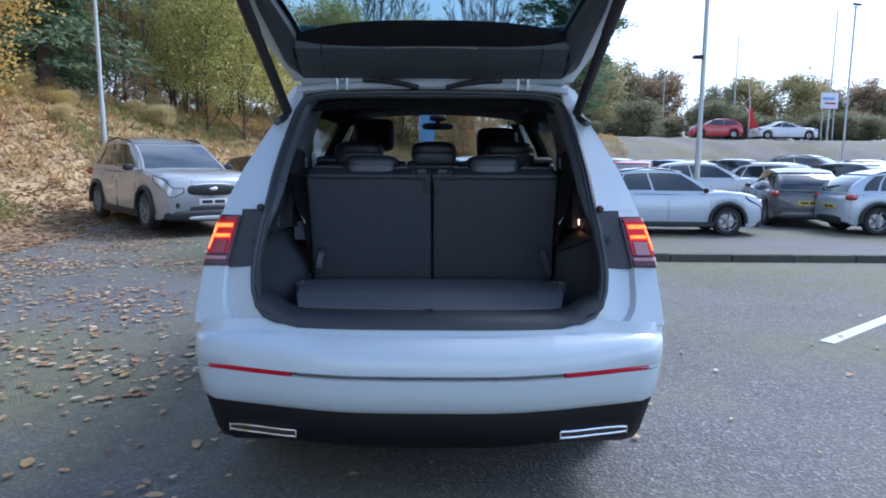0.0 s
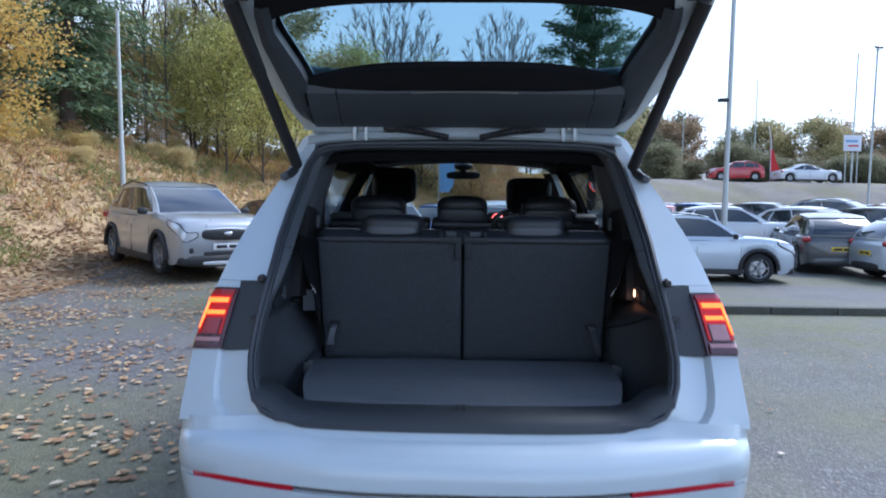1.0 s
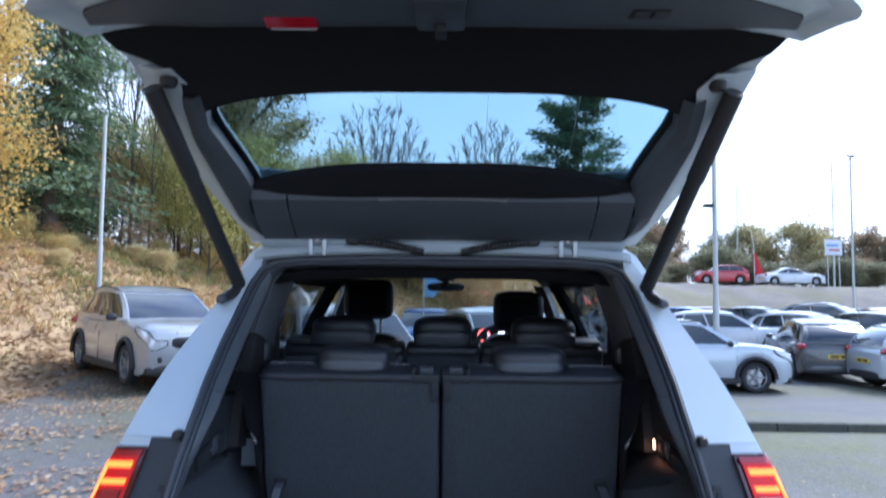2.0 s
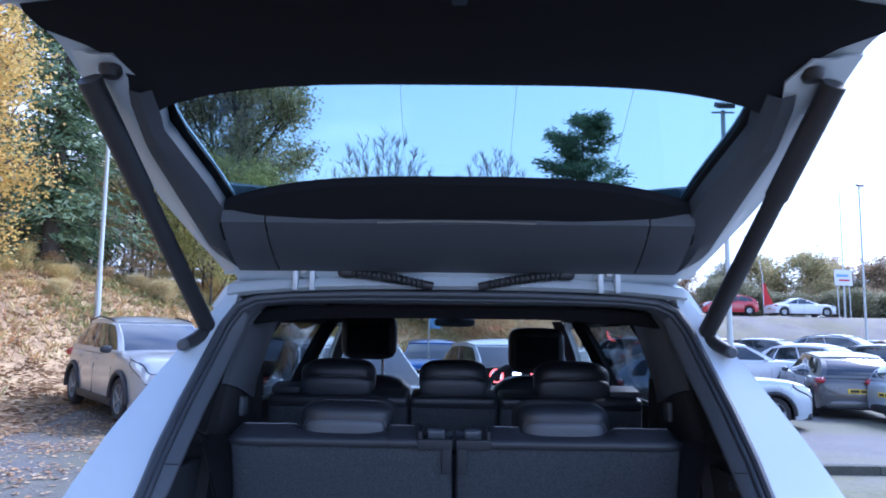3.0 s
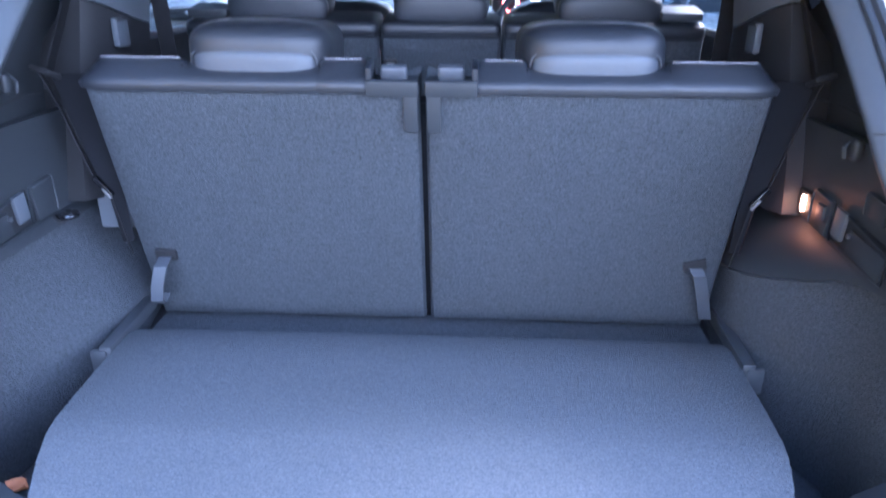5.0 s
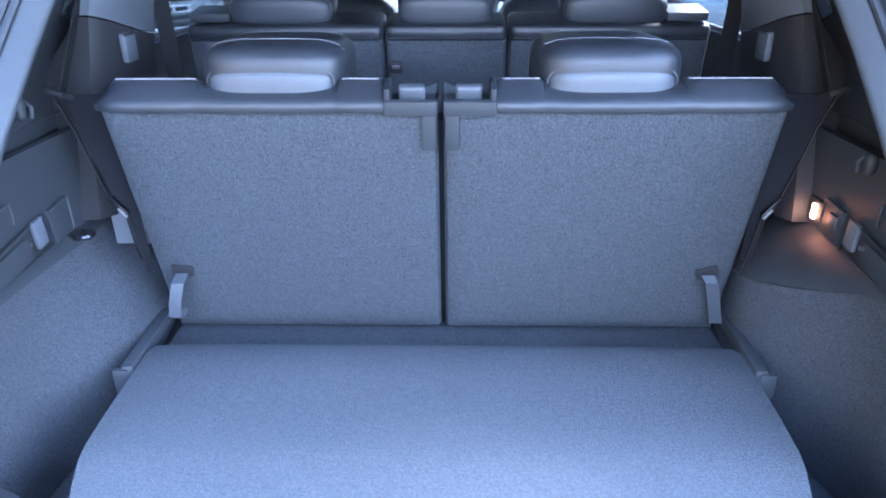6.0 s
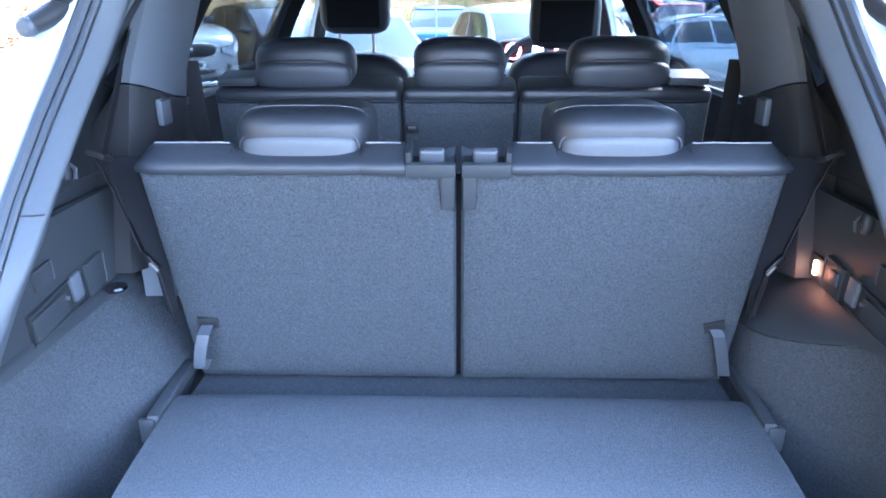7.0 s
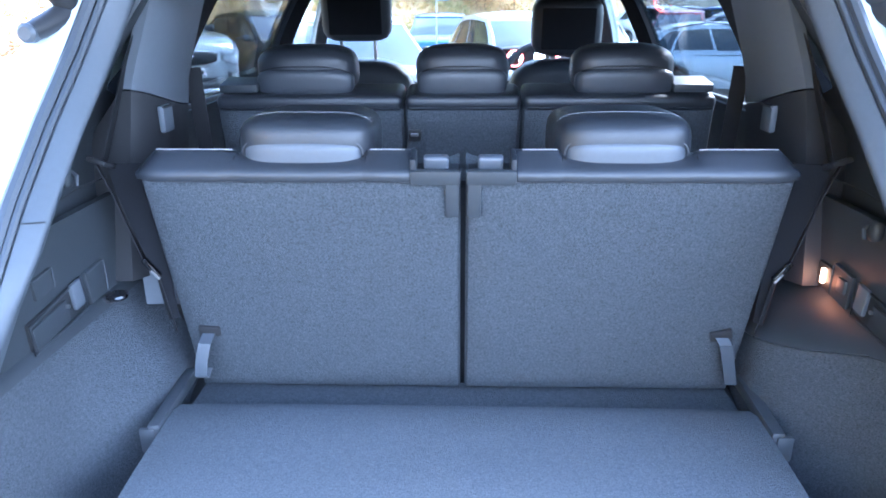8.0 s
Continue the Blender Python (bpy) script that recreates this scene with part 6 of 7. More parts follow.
# ---- lamp posts, flag, sign ----
GALV = material("galvanised_steel", (0.42, 0.44, 0.43), 0.5, 0.6, 0.12, 6)
LAMP_GLASS = material("floodlight_glass", (0.30, 0.32, 0.33), 0.15, 0, 0.1, 10)
FLAG_BLUE = material("blue_flag_cloth", (0.20, 0.36, 0.58), 0.85, 0, 0.12, 3)
FLAG_RED = material("red_flag_cloth", (0.48, 0.03, 0.03), 0.85, 0, 0.1, 3)


def lamp_post(x, y, top, label, r=0.075, heads=1, lean=-1.5, tilt=0.0):
    z = height(x, y)
    h = top - z
    post = empty("lamp_post", label, "lamp post", "car park lamp posts")
    part("pole", tube([(0, 0, -0.2), (0, 0, h * 0.25), (0, 0, h * 0.26), (0, 0, h)], r, 12, r_end=r * 0.62), GALV, post)
    part("base_door", box((0, -r, 0.7), (r, 0.012, 0.45), 0.004), GALV, post)
    if heads:
        part("bracket", tube([(-0.28, 0, h - 0.05), (0.28, 0, h - 0.05)], 0.025, 6), GALV, post)
        hd = part("lamp_head", box((0.0, -0.12, h + 0.10), (0.42, 0.34, 0.13), 0.03, Matrix.Rotation(radians(25), 4, "X")), BLACK_PLASTIC, post, "black floodlight head")
        part("lamp_glass", box((0.0, -0.15, h + 0.03), (0.34, 0.24, 0.02), 0.005, Matrix.Rotation(radians(25), 4, "X")), LAMP_GLASS, hd)
    post.matrix_world = pose(x, y, z, -lean, tilt, 0)
    return post


lamp_post(-9.95, 17.4, 6.9, "grey steel lamp post on the leafy bank", 0.085, 0)
p = lamp_post(6.72, 15.4, 7.3, "grey steel lamp post with a floodlight", 0.085)
sh = part("side_light", box((-0.17, -0.03, 4.35), (0.24, 0.16, 0.09), 0.02), BLACK_PLASTIC, p)
part("side_arm", tube([(0, 0, 4.40), (-0.12, -0.02, 4.40)], 0.02, 6), GALV, sh)
lamp_post(26.0, 42.0, 11.5, "grey steel lamp post in front of the far bank", 0.09)
lamp_post(30.5, 52.0, 13.5, "thin grey lamp post on the far bank", 0.08, 0)
lamp_post(26.3, 60.0, 13.0, "thin grey lamp post among far trees", 0.08, 0)
lamp_post(20.5, 62.0, 10.0, "thin grey lamp post among far trees", 0.07, 0)

flag = empty("feather_flag", "tall blue feather flag on a pole", "flag")
part("pole", tube([(0, 0, 0), (0, 0, 2.4), (0.06, 0, 3.0), (0.22, 0, 3.35)], 0.014, 6), GALV, flag)
part("cloth", shell([[(0.02 + lerp(0.0, w, t), 0.03 * math.sin(z * 2 + 4 * t), z) for t in levels(0, 1, 5)] for z, w in ((1.72, 0.22), (1.9, 0.32), (2.2, 0.36), (2.6, 0.34), (2.95, 0.28), (3.25, 0.15))], 0.003), FLAG_BLUE, flag, "blue cloth")
part("foot", box((0, 0, 0.03), (0.4, 0.4, 0.05), 0.01), BLACK_PLASTIC, flag)
flag.matrix_world = on_ground(-0.55, 13.4, 0)
flag = empty("feather_flag", "leaning red feather flag on the far bank", "flag")
part("pole", tube([(0, 0, 0), (0, 0, 3.2), (-0.2, 0, 4.4)], 0.03, 6), LABEL_WHITE, flag)
part("cloth", shell([[(lerp(0.0, w, t) - 0.1 * smooth01(z / 4), 0.03 * math.sin(z * 2 + 4 * t), z) for t in levels(0, 1, 5)] for z, w in ((0.4, 0.9), (1.0, 0.75), (1.8, 0.45), (2.6, 0.25))], 0.003), FLAG_RED, flag, "red cloth")
flag.matrix_world = on_ground(24.0, 51.5, 0)
sign = empty("road_sign", "pale square sign board on two posts", "sign")
part("board", box((0, 0, 3.0), (1.5, 0.05, 1.2), 0.02), LABEL_WHITE, sign)
for dx in (-0.5, 0.5):
    part("post", tube([(dx, 0.05, -0.2), (dx, 0.05, 3.4)], 0.04, 8), GALV, sign)
part("writing_bar", box((-0.1, -0.03, 3.15), (1.0, 0.01, 0.18), 0), FLAG_BLUE, sign)
part("writing_bar", box((0.05, -0.03, 2.8), (0.9, 0.01, 0.12), 0), FLAG_RED, sign)
sign.matrix_world = on_ground(29.5, 50.2, 10)

# ---- road line and kerb ----
LINE_PAINT = material("worn_white_road_paint", (0.55, 0.55, 0.53), 0.7, 0, 0.25, 7, 0.3, 60)
d = Vector((0.77, 0.64, 0)).normalized()
s2 = Vector((-d.y, d.x, 0))
o = Vector((2.95, 2.38, 0.005))
line = link("road_line", shell([[o + d * t + s2 * w + Vector((0, 0, height(*(o + d * t).xy))) for w in (-0.055, 0.055)] for t in levels(0, 5.2, 12)], 0.003), LINE_PAINT)
tagged(line, "worn white parking line painted on asphalt", "road marking", kind="structure")
KERB = material("concrete_kerb", (0.072, 0.072, 0.056), 0.9, 0, 0.45, 5, 0.3, 80, random_tint=0.12)
kerb = empty("kerb", "grey concrete kerb along the road", "kerb", kind="structure")
stone = bpy.data.meshes.new("kerbstone")
bm = box((0, 0, 0), (0.905, 0.15, 0.26), 0.018)
bm.to_mesh(stone)
bm.free()
stone.materials.append(KERB)
for i in range(34):
    x = 1.1 + 0.915 * i
    ob = new("kerbstone", stone)
    ob.parent = kerb
    ob.matrix_basis = pose(x, KERB_Y + rnd.uniform(-0.006, 0.006), height(x, KERB_Y - 0.2) - 0.025 + rnd.uniform(-0.004, 0.004), rnd.uniform(-0.6, 0.6), 0, rnd.uniform(-0.4, 0.4))

# ---- fallen leaves and rough grass ----
LITTER = leaf_material("fallen_leaves", [(0.230, 0.127, 0.069), (0.391, 0.241, 0.127), (0.529, 0.391, 0.218), (0.460, 0.287, 0.138), (0.322, 0.172, 0.092), (0.161, 0.092, 0.052), (0.529, 0.333, 0.138), (0.598, 0.517, 0.391)], 0.15)
GREEN_GRASS = leaf_material("green_grass", [(0.16, 0.19, 0.05), (0.24, 0.26, 0.08), (0.33, 0.32, 0.11), (0.20, 0.22, 0.07)], 0.3)
GRASS = leaf_material("dry_grass", [(0.319, 0.261, 0.102), (0.551, 0.377, 0.160), (0.696, 0.522, 0.246), (0.319, 0.319, 0.102), (0.609, 0.362, 0.145), (0.493, 0.246, 0.102)], 0.3)


def scatter_leaves(name, count, place, size, label):
    r = random.Random(len(name) * 13 + count)
    verts, faces = [], []
    for _ in range(count):
        x, y = place(r)
        z = height(x, y) + 0.006 + r.random() * 0.012
        a, q = r.uniform(*size), r.uniform(0, 6.28)
        b = a * r.uniform(0.5, 0.8)
        ca, sa = math.cos(q), math.sin(q)
        tilt, curl = r.uniform(-0.35, 0.35), r.uniform(0.0, 0.35)
        i = len(verts)
        for u, v in ((-1, 0), (-0.3, -1), (0.5, -0.8), (1, 0), (0.5, 0.8), (-0.3, 1)):
            verts.append((x + (u * ca * a - v * sa * b) / 2, y + (u * sa * a + v * ca * b) / 2, z + abs(v) * b * curl / 2 + u * a * tilt / 4 + 0.004))
        faces += [(i, i + 1, i + 2, i + 3), (i, i + 3, i + 4, i + 5)]
    me = bpy.data.meshes.new(name)
    me.from_pydata(verts, [], faces)
    me.materials.append(LITTER)
    return tagged(new(name, me), label, "leaves", kind="stuff")


def on_asphalt(r):
    while True:
        x, y = -0.6 - 6.6 * r.random() ** 0.85, r.uniform(-3.0, 12)
        d = -bank_distance(x, y)
        drift = smooth01(0.5 + 1.4 * noise.noise((x * 0.9, y * 0.9, 5)) + 0.5 * noise.noise((x * 3.1, y * 3.1, 8)))
        if d > -0.3 and r.random() < (0.15 + 0.85 * drift) * (0.16 + 0.9 * math.exp(-d / 2.8)) and not (abs(x) < 0.95 and y > -0.3):
            return x, y


def on_bank(r):
    while True:
        x, y = r.uniform(-17, -3), r.uniform(1, 28)
        if -0.6 < bank_distance(x, y) < 10:
            return x, y


def everywhere(r):
    return r.uniform(-4, 6), r.uniform(-2.5, 5)


scatter_leaves("fallen_leaves", 12500, on_asphalt, (0.025, 0.085), "brown and yellow fallen leaves on asphalt")
scatter_leaves("bank_leaves", 60000, on_bank, (0.06, 0.14), "thick carpet of brown fallen leaves")
scatter_leaves("stray_leaves", 260, everywhere, (0.025, 0.06), "a few stray leaves on asphalt")


def grass_tufts(name, count, place, label, mat, tall):
    r = random.Random(count)
    verts, faces = [], []
    for _ in range(count):
        x, y = place(r)
        z = height(x, y) - 0.03
        for _ in range(5):
            q, h, lean = r.uniform(0, 6.28), r.uniform(*tall) * r.uniform(0.5, 1), r.uniform(0.03, 0.2)
            px, py = x + r.uniform(-0.12, 0.12), y + r.uniform(-0.12, 0.12)
            w = r.uniform(0.004, 0.011)
            i = len(verts)
            verts += [(px - w * math.sin(q), py + w * math.cos(q), z), (px + w * math.sin(q), py - w * math.cos(q), z), (px + lean * math.cos(q) * 0.4, py + lean * math.sin(q) * 0.4, z + h * 0.7), (px + lean * math.cos(q), py + lean * math.sin(q), z + h)]
            faces += [(i, i + 1, i + 2), (i, i + 2, i + 3)]
    me = bpy.data.meshes.new(name)
    me.from_pydata(verts, [], faces)
    me.materials.append(mat)
    return tagged(new(name, me), label, "grass", kind="stuff")


def bank_top(r):
    while True:
        x, y = r.uniform(-24, 12), r.uniform(6, 48)
        if 2.5 < bank_distance(x, y) < 16:
            return x, y


def green_patches(r):
    while True:
        x, y = r.uniform(-22, 4), r.uniform(8, 40)
        if 1.0 < bank_distance(x, y) < 14 and noise.noise((x * 0.35, y * 0.35, 2)) + 0.25 * r.random() > 0.18:
            return x, y


grass_tufts("rough_grass", 15000, bank_top, "dry yellow-brown rough grass on the bank", GRASS, (0.08, 0.36))
grass_tufts("green_grass", 9000, green_patches, "green grass in patches on the bank", GREEN_GRASS, (0.06, 0.26))

DRY_LEAF = material("orange_dry_leaf", (0.42, 0.16, 0.07), 0.7, 0, 0.2, 60)
dry_leaf = link("dry_leaf", shell([[(-0.566 + 0.016 * u - 0.003 * abs(v), 0.046 + 0.015 * v * (1 - abs(u) ** 2.2), 0.736 + 0.008 * v * v + 0.003 * u * u) for v in levels(-1, 1, 5)] for u in levels(-0.95, 0.95, 7)], 0.002), DRY_LEAF)
tagged(dry_leaf, "small curled orange dry leaf lying on the boot sill", "leaf")

# ---- trees ----
TWIG = material("pale_brown_twigs", (0.20, 0.17, 0.15), 0.9, 0, 0.2, 6)
BARK = material("grey_brown_bark", (0.10, 0.08, 0.065), 0.9, 0, 0.35, 6, 0.6, 30)
FAR_BROWN = leaf_material("dull_brown_far_leaves", [(0.26, 0.18, 0.11), (0.36, 0.26, 0.15), (0.44, 0.33, 0.20), (0.30, 0.24, 0.14)], 0.35)
FAR_GREEN = leaf_material("grey_green_far_leaves", [(0.15, 0.16, 0.09), (0.23, 0.23, 0.12), (0.31, 0.28, 0.16), (0.19, 0.19, 0.11)], 0.35)
GOLD = leaf_material("golden_leaves", [(0.625, 0.425, 0.112), (0.725, 0.525, 0.150), (0.500, 0.312, 0.088), (0.775, 0.587, 0.188), (0.550, 0.450, 0.138)], 0.45)
GREEN = leaf_material("yellow_green_leaves", [(0.34, 0.37, 0.12), (0.52, 0.54, 0.18), (0.76, 0.71, 0.24), (0.80, 0.70, 0.28), (0.42, 0.43, 0.15)], 0.45)
OAK = leaf_material("olive_brown_leaves", [(0.23, 0.23, 0.11), (0.36, 0.35, 0.16), (0.48, 0.41, 0.20), (0.60, 0.46, 0.23)], 0.4)
THICKET = leaf_material("olive_brown_thicket_leaves", [(0.490, 0.380, 0.200), (0.669, 0.535, 0.268), (0.800, 0.579, 0.312), (0.535, 0.514, 0.246), (0.800, 0.779, 0.401)], 0.4)
BRAMBLE = leaf_material("dry_bramble_leaves", [(0.642, 0.392, 0.160), (0.800, 0.535, 0.232), (0.499, 0.463, 0.160), (0.800, 0.677, 0.304), (0.392, 0.392, 0.125)], 0.4)
PINE = leaf_material("dark_pine_needles", [(0.095, 0.145, 0.080), (0.145, 0.215, 0.110), (0.23, 0.31, 0.16), (0.115, 0.180, 0.10)], 0.35)
BROWN = leaf_material("russet_leaves", [(0.624, 0.356, 0.179), (0.800, 0.514, 0.268), (0.800, 0.690, 0.380), (0.669, 0.490, 0.246)], 0.4)


def branch(r, p, d, length, rad, depth, bm, tips, spread, lift):
    n = 5
    pts, q = [p.copy()], d.copy()
    for i in range(n):
        q = (q + Vector((r.uniform(-1, 1), r.uniform(-1, 1), r.uniform(-0.5, 1) * lift)) * 0.16).normalized()
        pts.append(pts[-1] + q * length / n)
    tube(pts, rad, 6 if depth > 1 else 4, bm=bm, r_end=rad * 0.45, cap=False)
    if depth == 0:
        tips += pts[2:]
        return
    if depth == 1:
        tips += pts[3:]
    for i in range(4 if depth > 1 else 5):
        t = r.uniform(0.35, 1.0)
        k = min(n - 1, int(t * n))
        at = pts[k].lerp(pts[k + 1], t * n - k)
        nd = (q * 0.7 + Vector((r.uniform(-1, 1), r.uniform(-1, 1), r.uniform(-0.25, 0.7) + lift * 0.2)) * spread).normalized()
        branch(r, at, nd, length * r.uniform(0.5, 0.72), rad * 0.5, depth - 1, bm, tips, spread, lift)


def leaf_cloud(r, tips, per_tip, reach, size, mat, name, parent, droop=0.0, slim=(0.45, 0.75)):
    verts, faces = [], []
    for p in tips:
        for _ in range(per_tip):
            c = p + Vector((r.gauss(0, reach), r.gauss(0, reach), r.gauss(0, reach * 0.8) - droop * r.random()))
            a = Vector((r.uniform(-1, 1), r.uniform(-1, 1), r.uniform(-0.6, 0.6))).normalized()
            b = a.cross(Vector((r.uniform(-1, 1), r.uniform(-1, 1), r.uniform(-1, 1)))).normalized()
            s1 = r.uniform(*size)
            s2 = s1 * r.uniform(*slim)
            i = len(verts)
            verts += [c - a * s1 / 2, c + b * s2 / 2, c + a * s1 / 2, c - b * s2 / 2]
            faces.append((i, i + 1, i + 2, i + 3))
    me = bpy.data.meshes.new(name)
    me.from_pydata([tuple(v) for v in verts], [], faces)
    me.materials.append(mat)
    ob = new(name, me)
    ob.parent = parent
    return ob


def leafy_tree(seed, h, label, mat, per_tip=10, reach=0.35, size=(0.09, 0.2), trunk_h=0.3, rad=0.16, limbs=9, spread=0.8, lift=0.5, depth=2, droop=0.0, name="tree", category="tree", group="", wide=1.0, bark=BARK):
    r = random.Random(seed)
    tree = empty(name, label, category, group)
    bm, tips = bmesh.new(), []
    pts = [Vector((0, 0, -0.2))]
    for i in range(1, 9):
        pts.append(Vector((r.gauss(0, 0.05) * h / 8 * i * 0.3, r.gauss(0, 0.05) * h / 8 * i * 0.3, h * 0.92 * i / 8)))
    tube(pts, rad, 9, bm=bm, r_end=rad * 0.18)
    for i in range(limbs):
        t = lerp(trunk_h, 0.95, (i + r.random() * 0.6) / limbs)
        k = min(7, int(t * 8))
        at = pts[k].lerp(pts[k + 1], t * 8 - k)
        q = i * 2.4 + r.uniform(-0.4, 0.4)
        d = Vector((math.cos(q) * spread, math.sin(q) * spread, lift + 0.5 * t)).normalized()
        branch(r, at, d, h * 0.34 * wide * (1.15 - 0.75 * abs(t - 0.45)), rad * 0.42 * (1.1 - t * 0.6), depth, bm, tips, 0.75, lift)
    part("trunk", bm, bark, tree)
    if per_tip:
        leaf_cloud(r, tips, per_tip, reach, size, mat, "crown", tree, droop)
    return tree


def fan_tree(seed, h, w, label):
    """A leafless tree: many stems that fan out of a short trunk to a domed outline, with side twigs."""
    r = random.Random(seed)
    tree = empty("tree", label, "tree", "trees ahead")
    bm = bmesh.new()
    tube([(0, 0, -0.2), (0.03, 0.02, h * 0.16), (0.0, 0.0, h * 0.42)], 0.17, 9, bm=bm, r_end=0.07)
    for i in range(56):
        q, up = i * 2.4, 1 - ((i + 0.5) / 56) * 0.95
        out = math.sqrt(1 - up * up)
        k = r.uniform(0.93, 1.0)
        end = Vector((math.cos(q) * out * w * k, math.sin(q) * out * w * k, h * (0.44 + 0.56 * up * k)))
        start = Vector((0, 0, h * r.uniform(0.12, 0.36)))
        bow = Vector((r.uniform(-0.25, 0.25), r.uniform(-0.25, 0.25), -0.10 * w * out))
        def at(u):
            return start.lerp(end, u) + bow * math.sin(math.pi * u)
        tube([at(u) for u in (0, 0.25, 0.5, 0.75, 1.0)], r.uniform(0.028, 0.045), 5, bm=bm, r_end=0.006, cap=False)
        for _ in range(20):
            u = 1 - 0.65 * r.random() ** 1.4
            a = at(u)
            d = (end - start).normalized() * 0.75 + Vector((r.uniform(-1, 1), r.uniform(-1, 1), r.uniform(-0.35, 0.7))) * 0.6
            d = d.normalized() * h * 0.13 * (1.25 - u) * r.uniform(0.6, 1.3)
            tube([a, a + d * 0.5 + Vector((0, 0, 0.03)), a + d], 0.019, 4, bm=bm, r_end=0.008, cap=False)
            for _ in range(3):
                c = a + d * r.uniform(0.3, 0.9)
                e = (d.normalized() + Vector((r.uniform(-1, 1), r.uniform(-1, 1), r.uniform(-0.4, 0.8))) * 0.7).normalized() * r.uniform(0.2, 0.5)
                tube([c, c + e], 0.009, 3, bm=bm, r_end=0.005, cap=False)
    part("trunk", bm, TWIG, tree)
    return tree


def conifer(seed, h, label, w=0.24, start=0.12, name="tree", group="", ragged=0.35, step=0.032, clump=0.0):
    """A pine or fir: whorls of drooping limbs hung with slender needle sprays; clump gathers them at the limbs' ends."""
    r = random.Random(seed)
    tree = empty(name, label, "tree", group)
    bm = bmesh.new()
    tube([(0, 0, -0.2), (0.03, 0, h * 0.5), (0, 0.04, h)], 0.02 * h, 9, bm=bm, r_end=0.02)
    verts, faces = [], []
    z = start * h
    while z < h * 0.985:
        t = (z / h - start) / (1 - start)
        reach = h * w * ((1 - t) ** 0.75 if not clump else (1 - t ** 2.2) ** 0.5 * (0.55 + 0.45 * min(1, t * 4))) + 0.25
        for k in range(8):
            q = r.uniform(0, 6.28)
            ln = reach * r.uniform(1 - ragged * 1.4, 1 + ragged * 0.5)
            zz = z + r.uniform(-0.5, 0.5) * step * h
            bend = (0.22, -0.34) if not clump else (0.55, -0.25)
            def at(u):
                return Vector((math.cos(q) * ln * u, math.sin(q) * ln * u, zz + ln * (bend[0] * u + bend[1] * u * u)))
            tube([at(u) for u in (0, 0.3, 0.6, 1.0)], 0.035 * (1.2 - t), 4, bm=bm, r_end=0.008, cap=False)
            out = Vector((math.cos(q), math.sin(q), 0))
            side = Vector((-out.y, out.x, 0))
            for u in levels(0.22 if not clump else 0.6, 1.0, 9):
                c = at(u)
                spread = ln * 0.16 * (1.15 - u * 0.6) + 0.12
                for _ in range(11 if not clump else 17):
                    p = c + side * r.gauss(0, spread) + Vector((0, 0, r.gauss(-0.06 if not clump else 0.10, 0.10 + clump * 0.14))) + out * r.gauss(0, 0.12)
                    d = (out * r.uniform(0.2, 1.0) + side * r.uniform(-0.9, 0.9) + Vector((0, 0, r.uniform(-0.75, 0.15) + clump))).normalized()
                    n = d.cross(Vector((r.uniform(-1, 1), r.uniform(-1, 1), r.uniform(-1, 1)))).normalized()
                    a, b = r.uniform(0.16, 0.34), r.uniform(0.022, 0.05)
                    i = len(verts)
                    verts += [p - n * b, p + n * b, p + d * a + n * b * 0.4, p + d * a - n * b * 0.4]
                    faces.append((i, i + 1, i + 2, i + 3))
        z += h * step
    part("trunk", bm, BARK, tree)
    me = bpy.data.meshes.new("crown")
    me.from_pydata([tuple(v) for v in verts], [], faces)
    me.materials.append(PINE)
    new("crown", me).parent = tree
    return tree


def stand(ob, x, y, rz=0.0, s=1.0):
    ob.matrix_world = pose(x, y, height(x, y) - 0.05, 0, 0, rz) @ Matrix.Scale(s, 4)
    return ob


def again(ob, x, y, rz, s=1.0, sink=0.05):
    c = copy_thing(ob, pose(x, y, height(x, y) - sink, 0, 0, rz))
    c.scale = (s, s, s)
    return c


gold = stand(leafy_tree(3, 11.0, "tall tree with golden autumn leaves on the bank", GOLD, 12, 0.34, (0.07, 0.15), 0.06, 0.16, 22, 0.8, 0.2, droop=0.9, group="bank trees", wide=0.40), -13.3, 15.0)
again(gold, -15.4, 11.0, 130, 1.05)
again(gold, -16.5, 18.5, 220, 0.95)
fir = stand(conifer(5, 14.5, "dark green conifer on the leafy bank", 0.20, 0.04, group="bank trees", ragged=0.5), -13.4, 20.6)
again(fir, -19.0, 24.0, 140, 0.85)
birch = stand(leafy_tree(11, 13.0, "slender tree with thin yellow-green leaves", GREEN, 2, 0.30, (0.06, 0.12), 0.35, 0.08, 13, 0.5, 0.8, group="bank trees", wide=0.8), -11.4, 26.5)
for x, y, rz, sc in ((-14.2, 28, 80, 1.05), (-9.6, 29.5, 190, 0.95), (-16.5, 30.0, 300, 1.1), (-12.4, 32, 20, 1.15), (-18.5, 25.5, 250, 0.9)):
    again(birch, x, y, rz, sc)
sapling = stand(leafy_tree(13, 10.5, "slender bare sapling with reddish brown twigs", BROWN, 1, 0.25, (0.04, 0.09), 0.25, 0.055, 14, 0.45, 0.9, depth=2, group="bank trees", wide=0.7), -10.2, 25.8)
for k, (x, y) in enumerate(((-9.6, 27.6), (-11.8, 24.6), (-10.8, 28.6), (-13.0, 25.4), (-10.9, 31.5), (-15.2, 26.2), (-12.6, 29.6))):
    again(sapling, x, y, 67 * k, 0.85 + 0.06 * (k % 5))
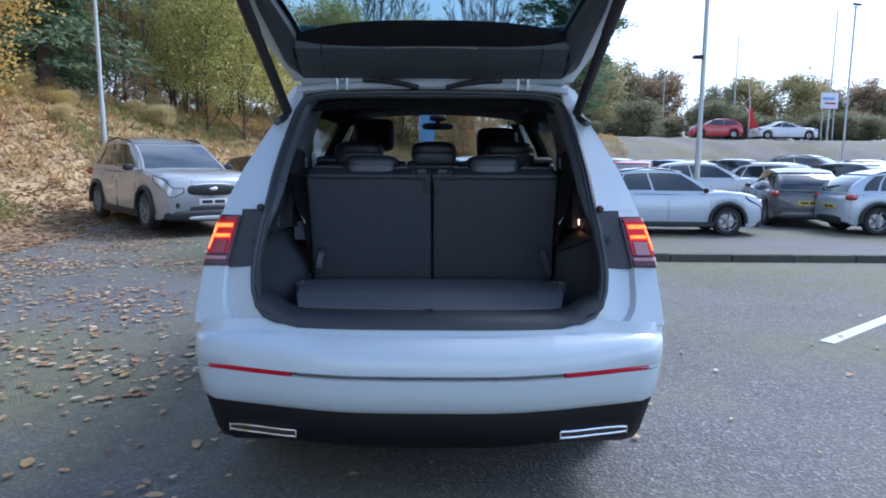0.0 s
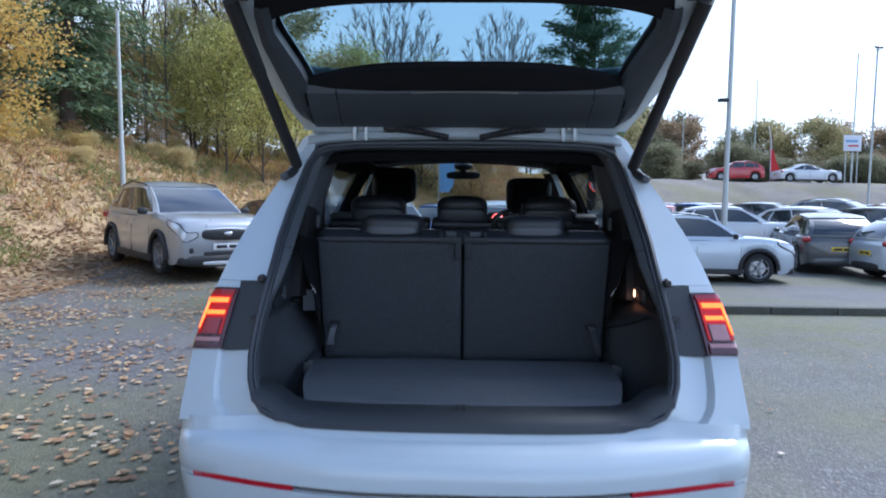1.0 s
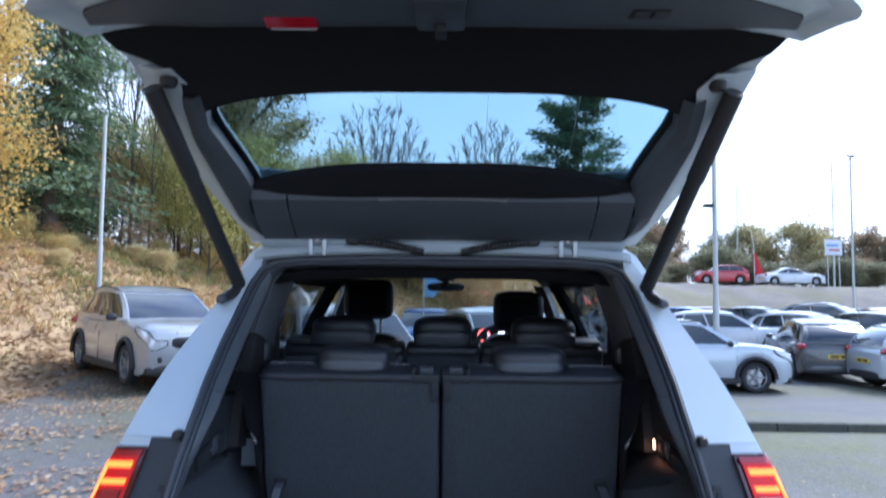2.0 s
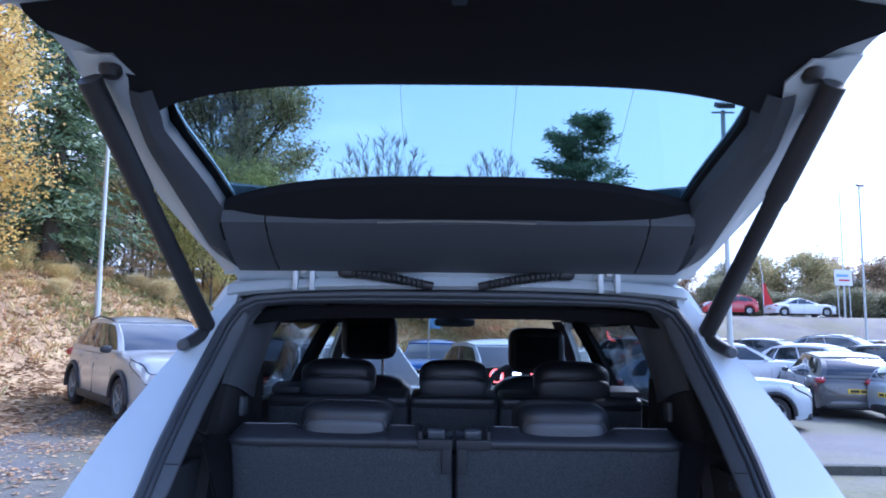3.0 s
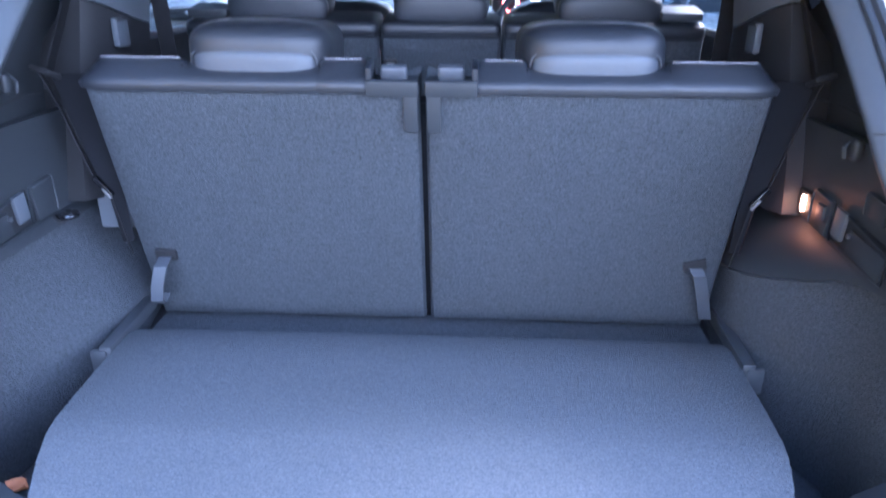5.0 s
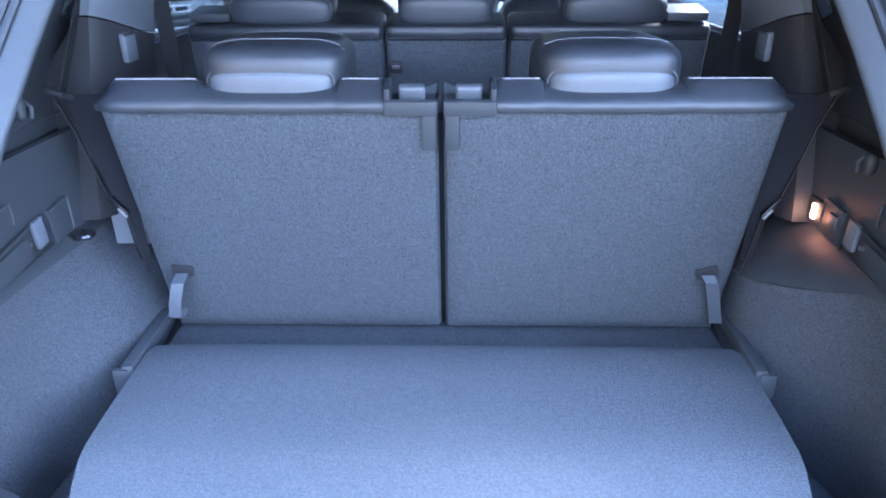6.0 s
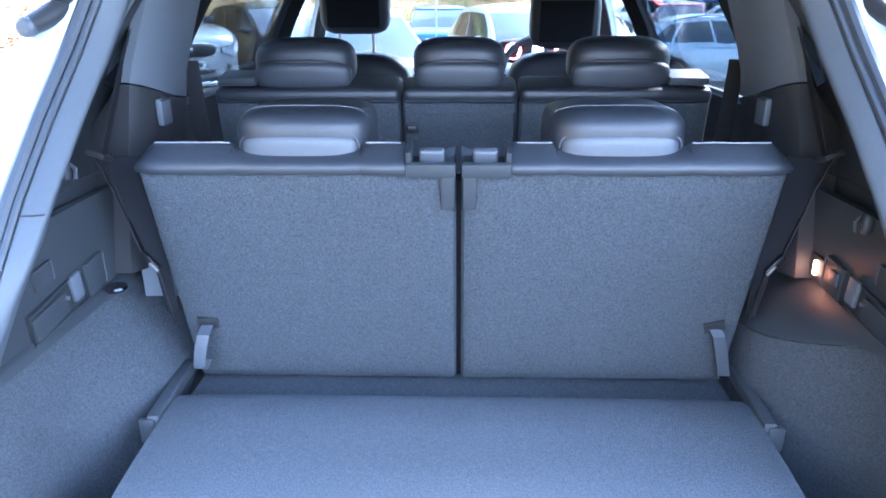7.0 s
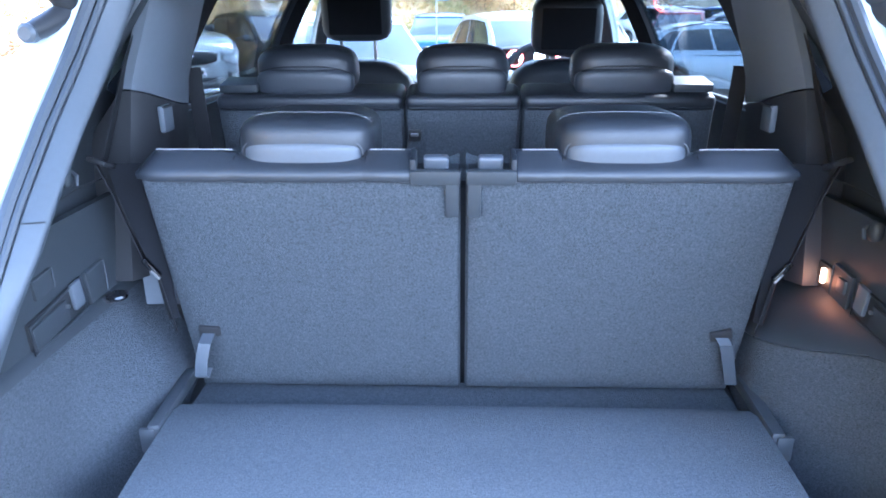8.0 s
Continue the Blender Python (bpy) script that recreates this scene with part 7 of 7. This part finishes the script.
shrub = stand(leafy_tree(21, 5.0, "yellow-green leafy shrub on the bank", GREEN, 7, 0.26, (0.06, 0.13), 0.06, 0.05, 16, 0.75, 0.8, name="shrub", category="shrub", group="bank shrubs", wide=0.9), -9.2, 24.0)
for x, y, rz, sc in ((-7.0, 26.0, 70, 0.9), (-10.4, 25.2, 150, 0.7), (-5.6, 27.6, 220, 0.6), (-9.6, 27.5, 40, 1.0), (-12.2, 28.5, 90, 0.9), (-11.4, 26.0, 300, 1.05), (-8.0, 24.8, 200, 1.0)):
    again(shrub, x, y, rz, sc)
rust = stand(leafy_tree(23, 2.6, "low russet bramble bush on the bank", BROWN, 7, 0.26, (0.05, 0.11), 0.02, 0.03, 14, 0.9, 0.7, name="bush", category="bush", group="bank bushes"), -12.0, 24.6, 0, 0.6)
for x, y, rz, sc in ((-6.4, 26.5, 20, 0.5), (2.6, 36.5, 10, 0.8)):
    again(rust, x, y, rz, sc)
thicket = stand(leafy_tree(27, 3.4, "dense olive-brown thicket along the top of the bank", THICKET, 9, 0.34, (0.06, 0.14), 0.02, 0.05, 16, 0.85, 0.7, name="bush", category="bush", group="bank bushes"), -17.5, 25.4)
for i in range(26):
    t = i / 25
    again((thicket, rust, thicket, shrub)[i % 4], lerp(-27, 1.0, t) + rnd.uniform(-0.6, 0.6), lerp(22.5, 35.0, t ** 0.8) + rnd.uniform(-1.0, 1.0), rnd.uniform(0, 360), rnd.uniform(0.9, 1.4), 0.45)
bramble = stand(leafy_tree(29, 2.2, "low tangle of dry yellow-brown brambles on the bank", BRAMBLE, 4, 0.30, (0.05, 0.11), 0.02, 0.02, 14, 1.0, 0.7, name="bush", category="bush", group="bank bushes"), -12.9, 18.6, 0, 0.3)
undergrowth = 0
while undergrowth < 120:
    x, y = rnd.uniform(-19, 0), rnd.uniform(9, 34)
    if 5.5 < bank_distance(x, y) < 11.5:
        b = again((bramble, thicket, bramble, rust, bramble)[undergrowth % 5], x, y, rnd.uniform(0, 360), 0.3, 0.12)
        k = rnd.uniform(0.14, 0.34)
        b.scale = (1.5 * k, 1.4 * k, 0.9 * k)
        undergrowth += 1
# unseen trees added on the bank behind the camera, to block sky light from the left
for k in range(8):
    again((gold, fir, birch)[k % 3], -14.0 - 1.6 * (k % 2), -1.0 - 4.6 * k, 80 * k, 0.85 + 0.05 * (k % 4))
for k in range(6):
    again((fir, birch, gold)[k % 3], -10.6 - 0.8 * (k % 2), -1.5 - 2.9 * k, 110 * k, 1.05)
stand(leafy_tree(31, 13.0, "broad tree with olive-brown leaves", OAK, 21, 0.36, (0.10, 0.20), 0.22, 0.24, 18, 0.8, 0.5, group="trees ahead", wide=0.56), -9.3, 27.0)
bare = stand(fan_tree(41, 10.9, 4.0, "bare winter tree with a round fan of fine twigs"), -4.5, 40.0)
stand(fan_tree(45, 10.4, 3.3, "smaller bare winter tree with a round fan of fine twigs"), 2.5, 42.0)
pine = stand(conifer(43, 13.6, "ragged dark pine with open branches", 0.19, 0.30, group="trees ahead", ragged=0.6, step=0.036, clump=0.35), 7.3, 36.5)
autumn = stand(leafy_tree(51, 6.0, "dull brown autumn tree beyond the far bank", FAR_BROWN, 7, 0.42, (0.16, 0.34), 0.08, 0.14, 14, 0.85, 0.5, group="far trees"), 22.0, 68.0)
olive = stand(leafy_tree(53, 6.4, "olive-green tree beyond the far bank", OAK, 7, 0.42, (0.16, 0.34), 0.08, 0.14, 14, 0.85, 0.5, group="far trees"), 14.0, 62.0)
olive2 = stand(leafy_tree(57, 6.6, "dull olive tree beyond the far bank", FAR_GREEN, 7, 0.42, (0.16, 0.34), 0.08, 0.14, 14, 0.85, 0.5, group="far trees"), 18.0, 70.0)
hedge = stand(leafy_tree(61, 3.4, "grey-green hedge bush along the top of the far bank", FAR_GREEN, 10, 0.34, (0.08, 0.18), 0.02, 0.05, 16, 0.85, 0.7, name="bush", category="bush", group="far bushes"), 12.0, 58.0)
far = [autumn, olive2, olive, olive2, autumn]
for i in range(38):
    x = 8 + 1.75 * i + rnd.uniform(-0.9, 0.9)
    again(far[(i * 2 + i // 3) % 5], x, 70 + rnd.uniform(-5, 8) + 0.1 * i, rnd.uniform(0, 360), rnd.choice((0.5, 0.6, 0.65, 0.75, 0.95)))
for i in range(40):
    x = 8 + 1.45 * i + rnd.uniform(-0.8, 0.8)
    b = again((hedge, hedge, autumn, hedge, sapling, hedge)[i % 6], x, 57.5 + rnd.uniform(-2.0, 4), rnd.uniform(0, 360), 0.5, 0.4)
    k = rnd.uniform(0.4, 1.0) * (0.5 if i % 6 in (2, 4) else 1.0)
    b.scale = (1.5 * k, 1.3 * k, rnd.uniform(0.6, 1.1) * k)
for x, y, sc in ((-27, 40, 0.9), (-22, 36, 0.8), (-19, 42, 0.8), (-12, 46, 0.7), (1, 66, 0.7), (6, 62, 0.7)):
    again(birch if x < -10 else olive, x, y, rnd.uniform(0, 360), sc)
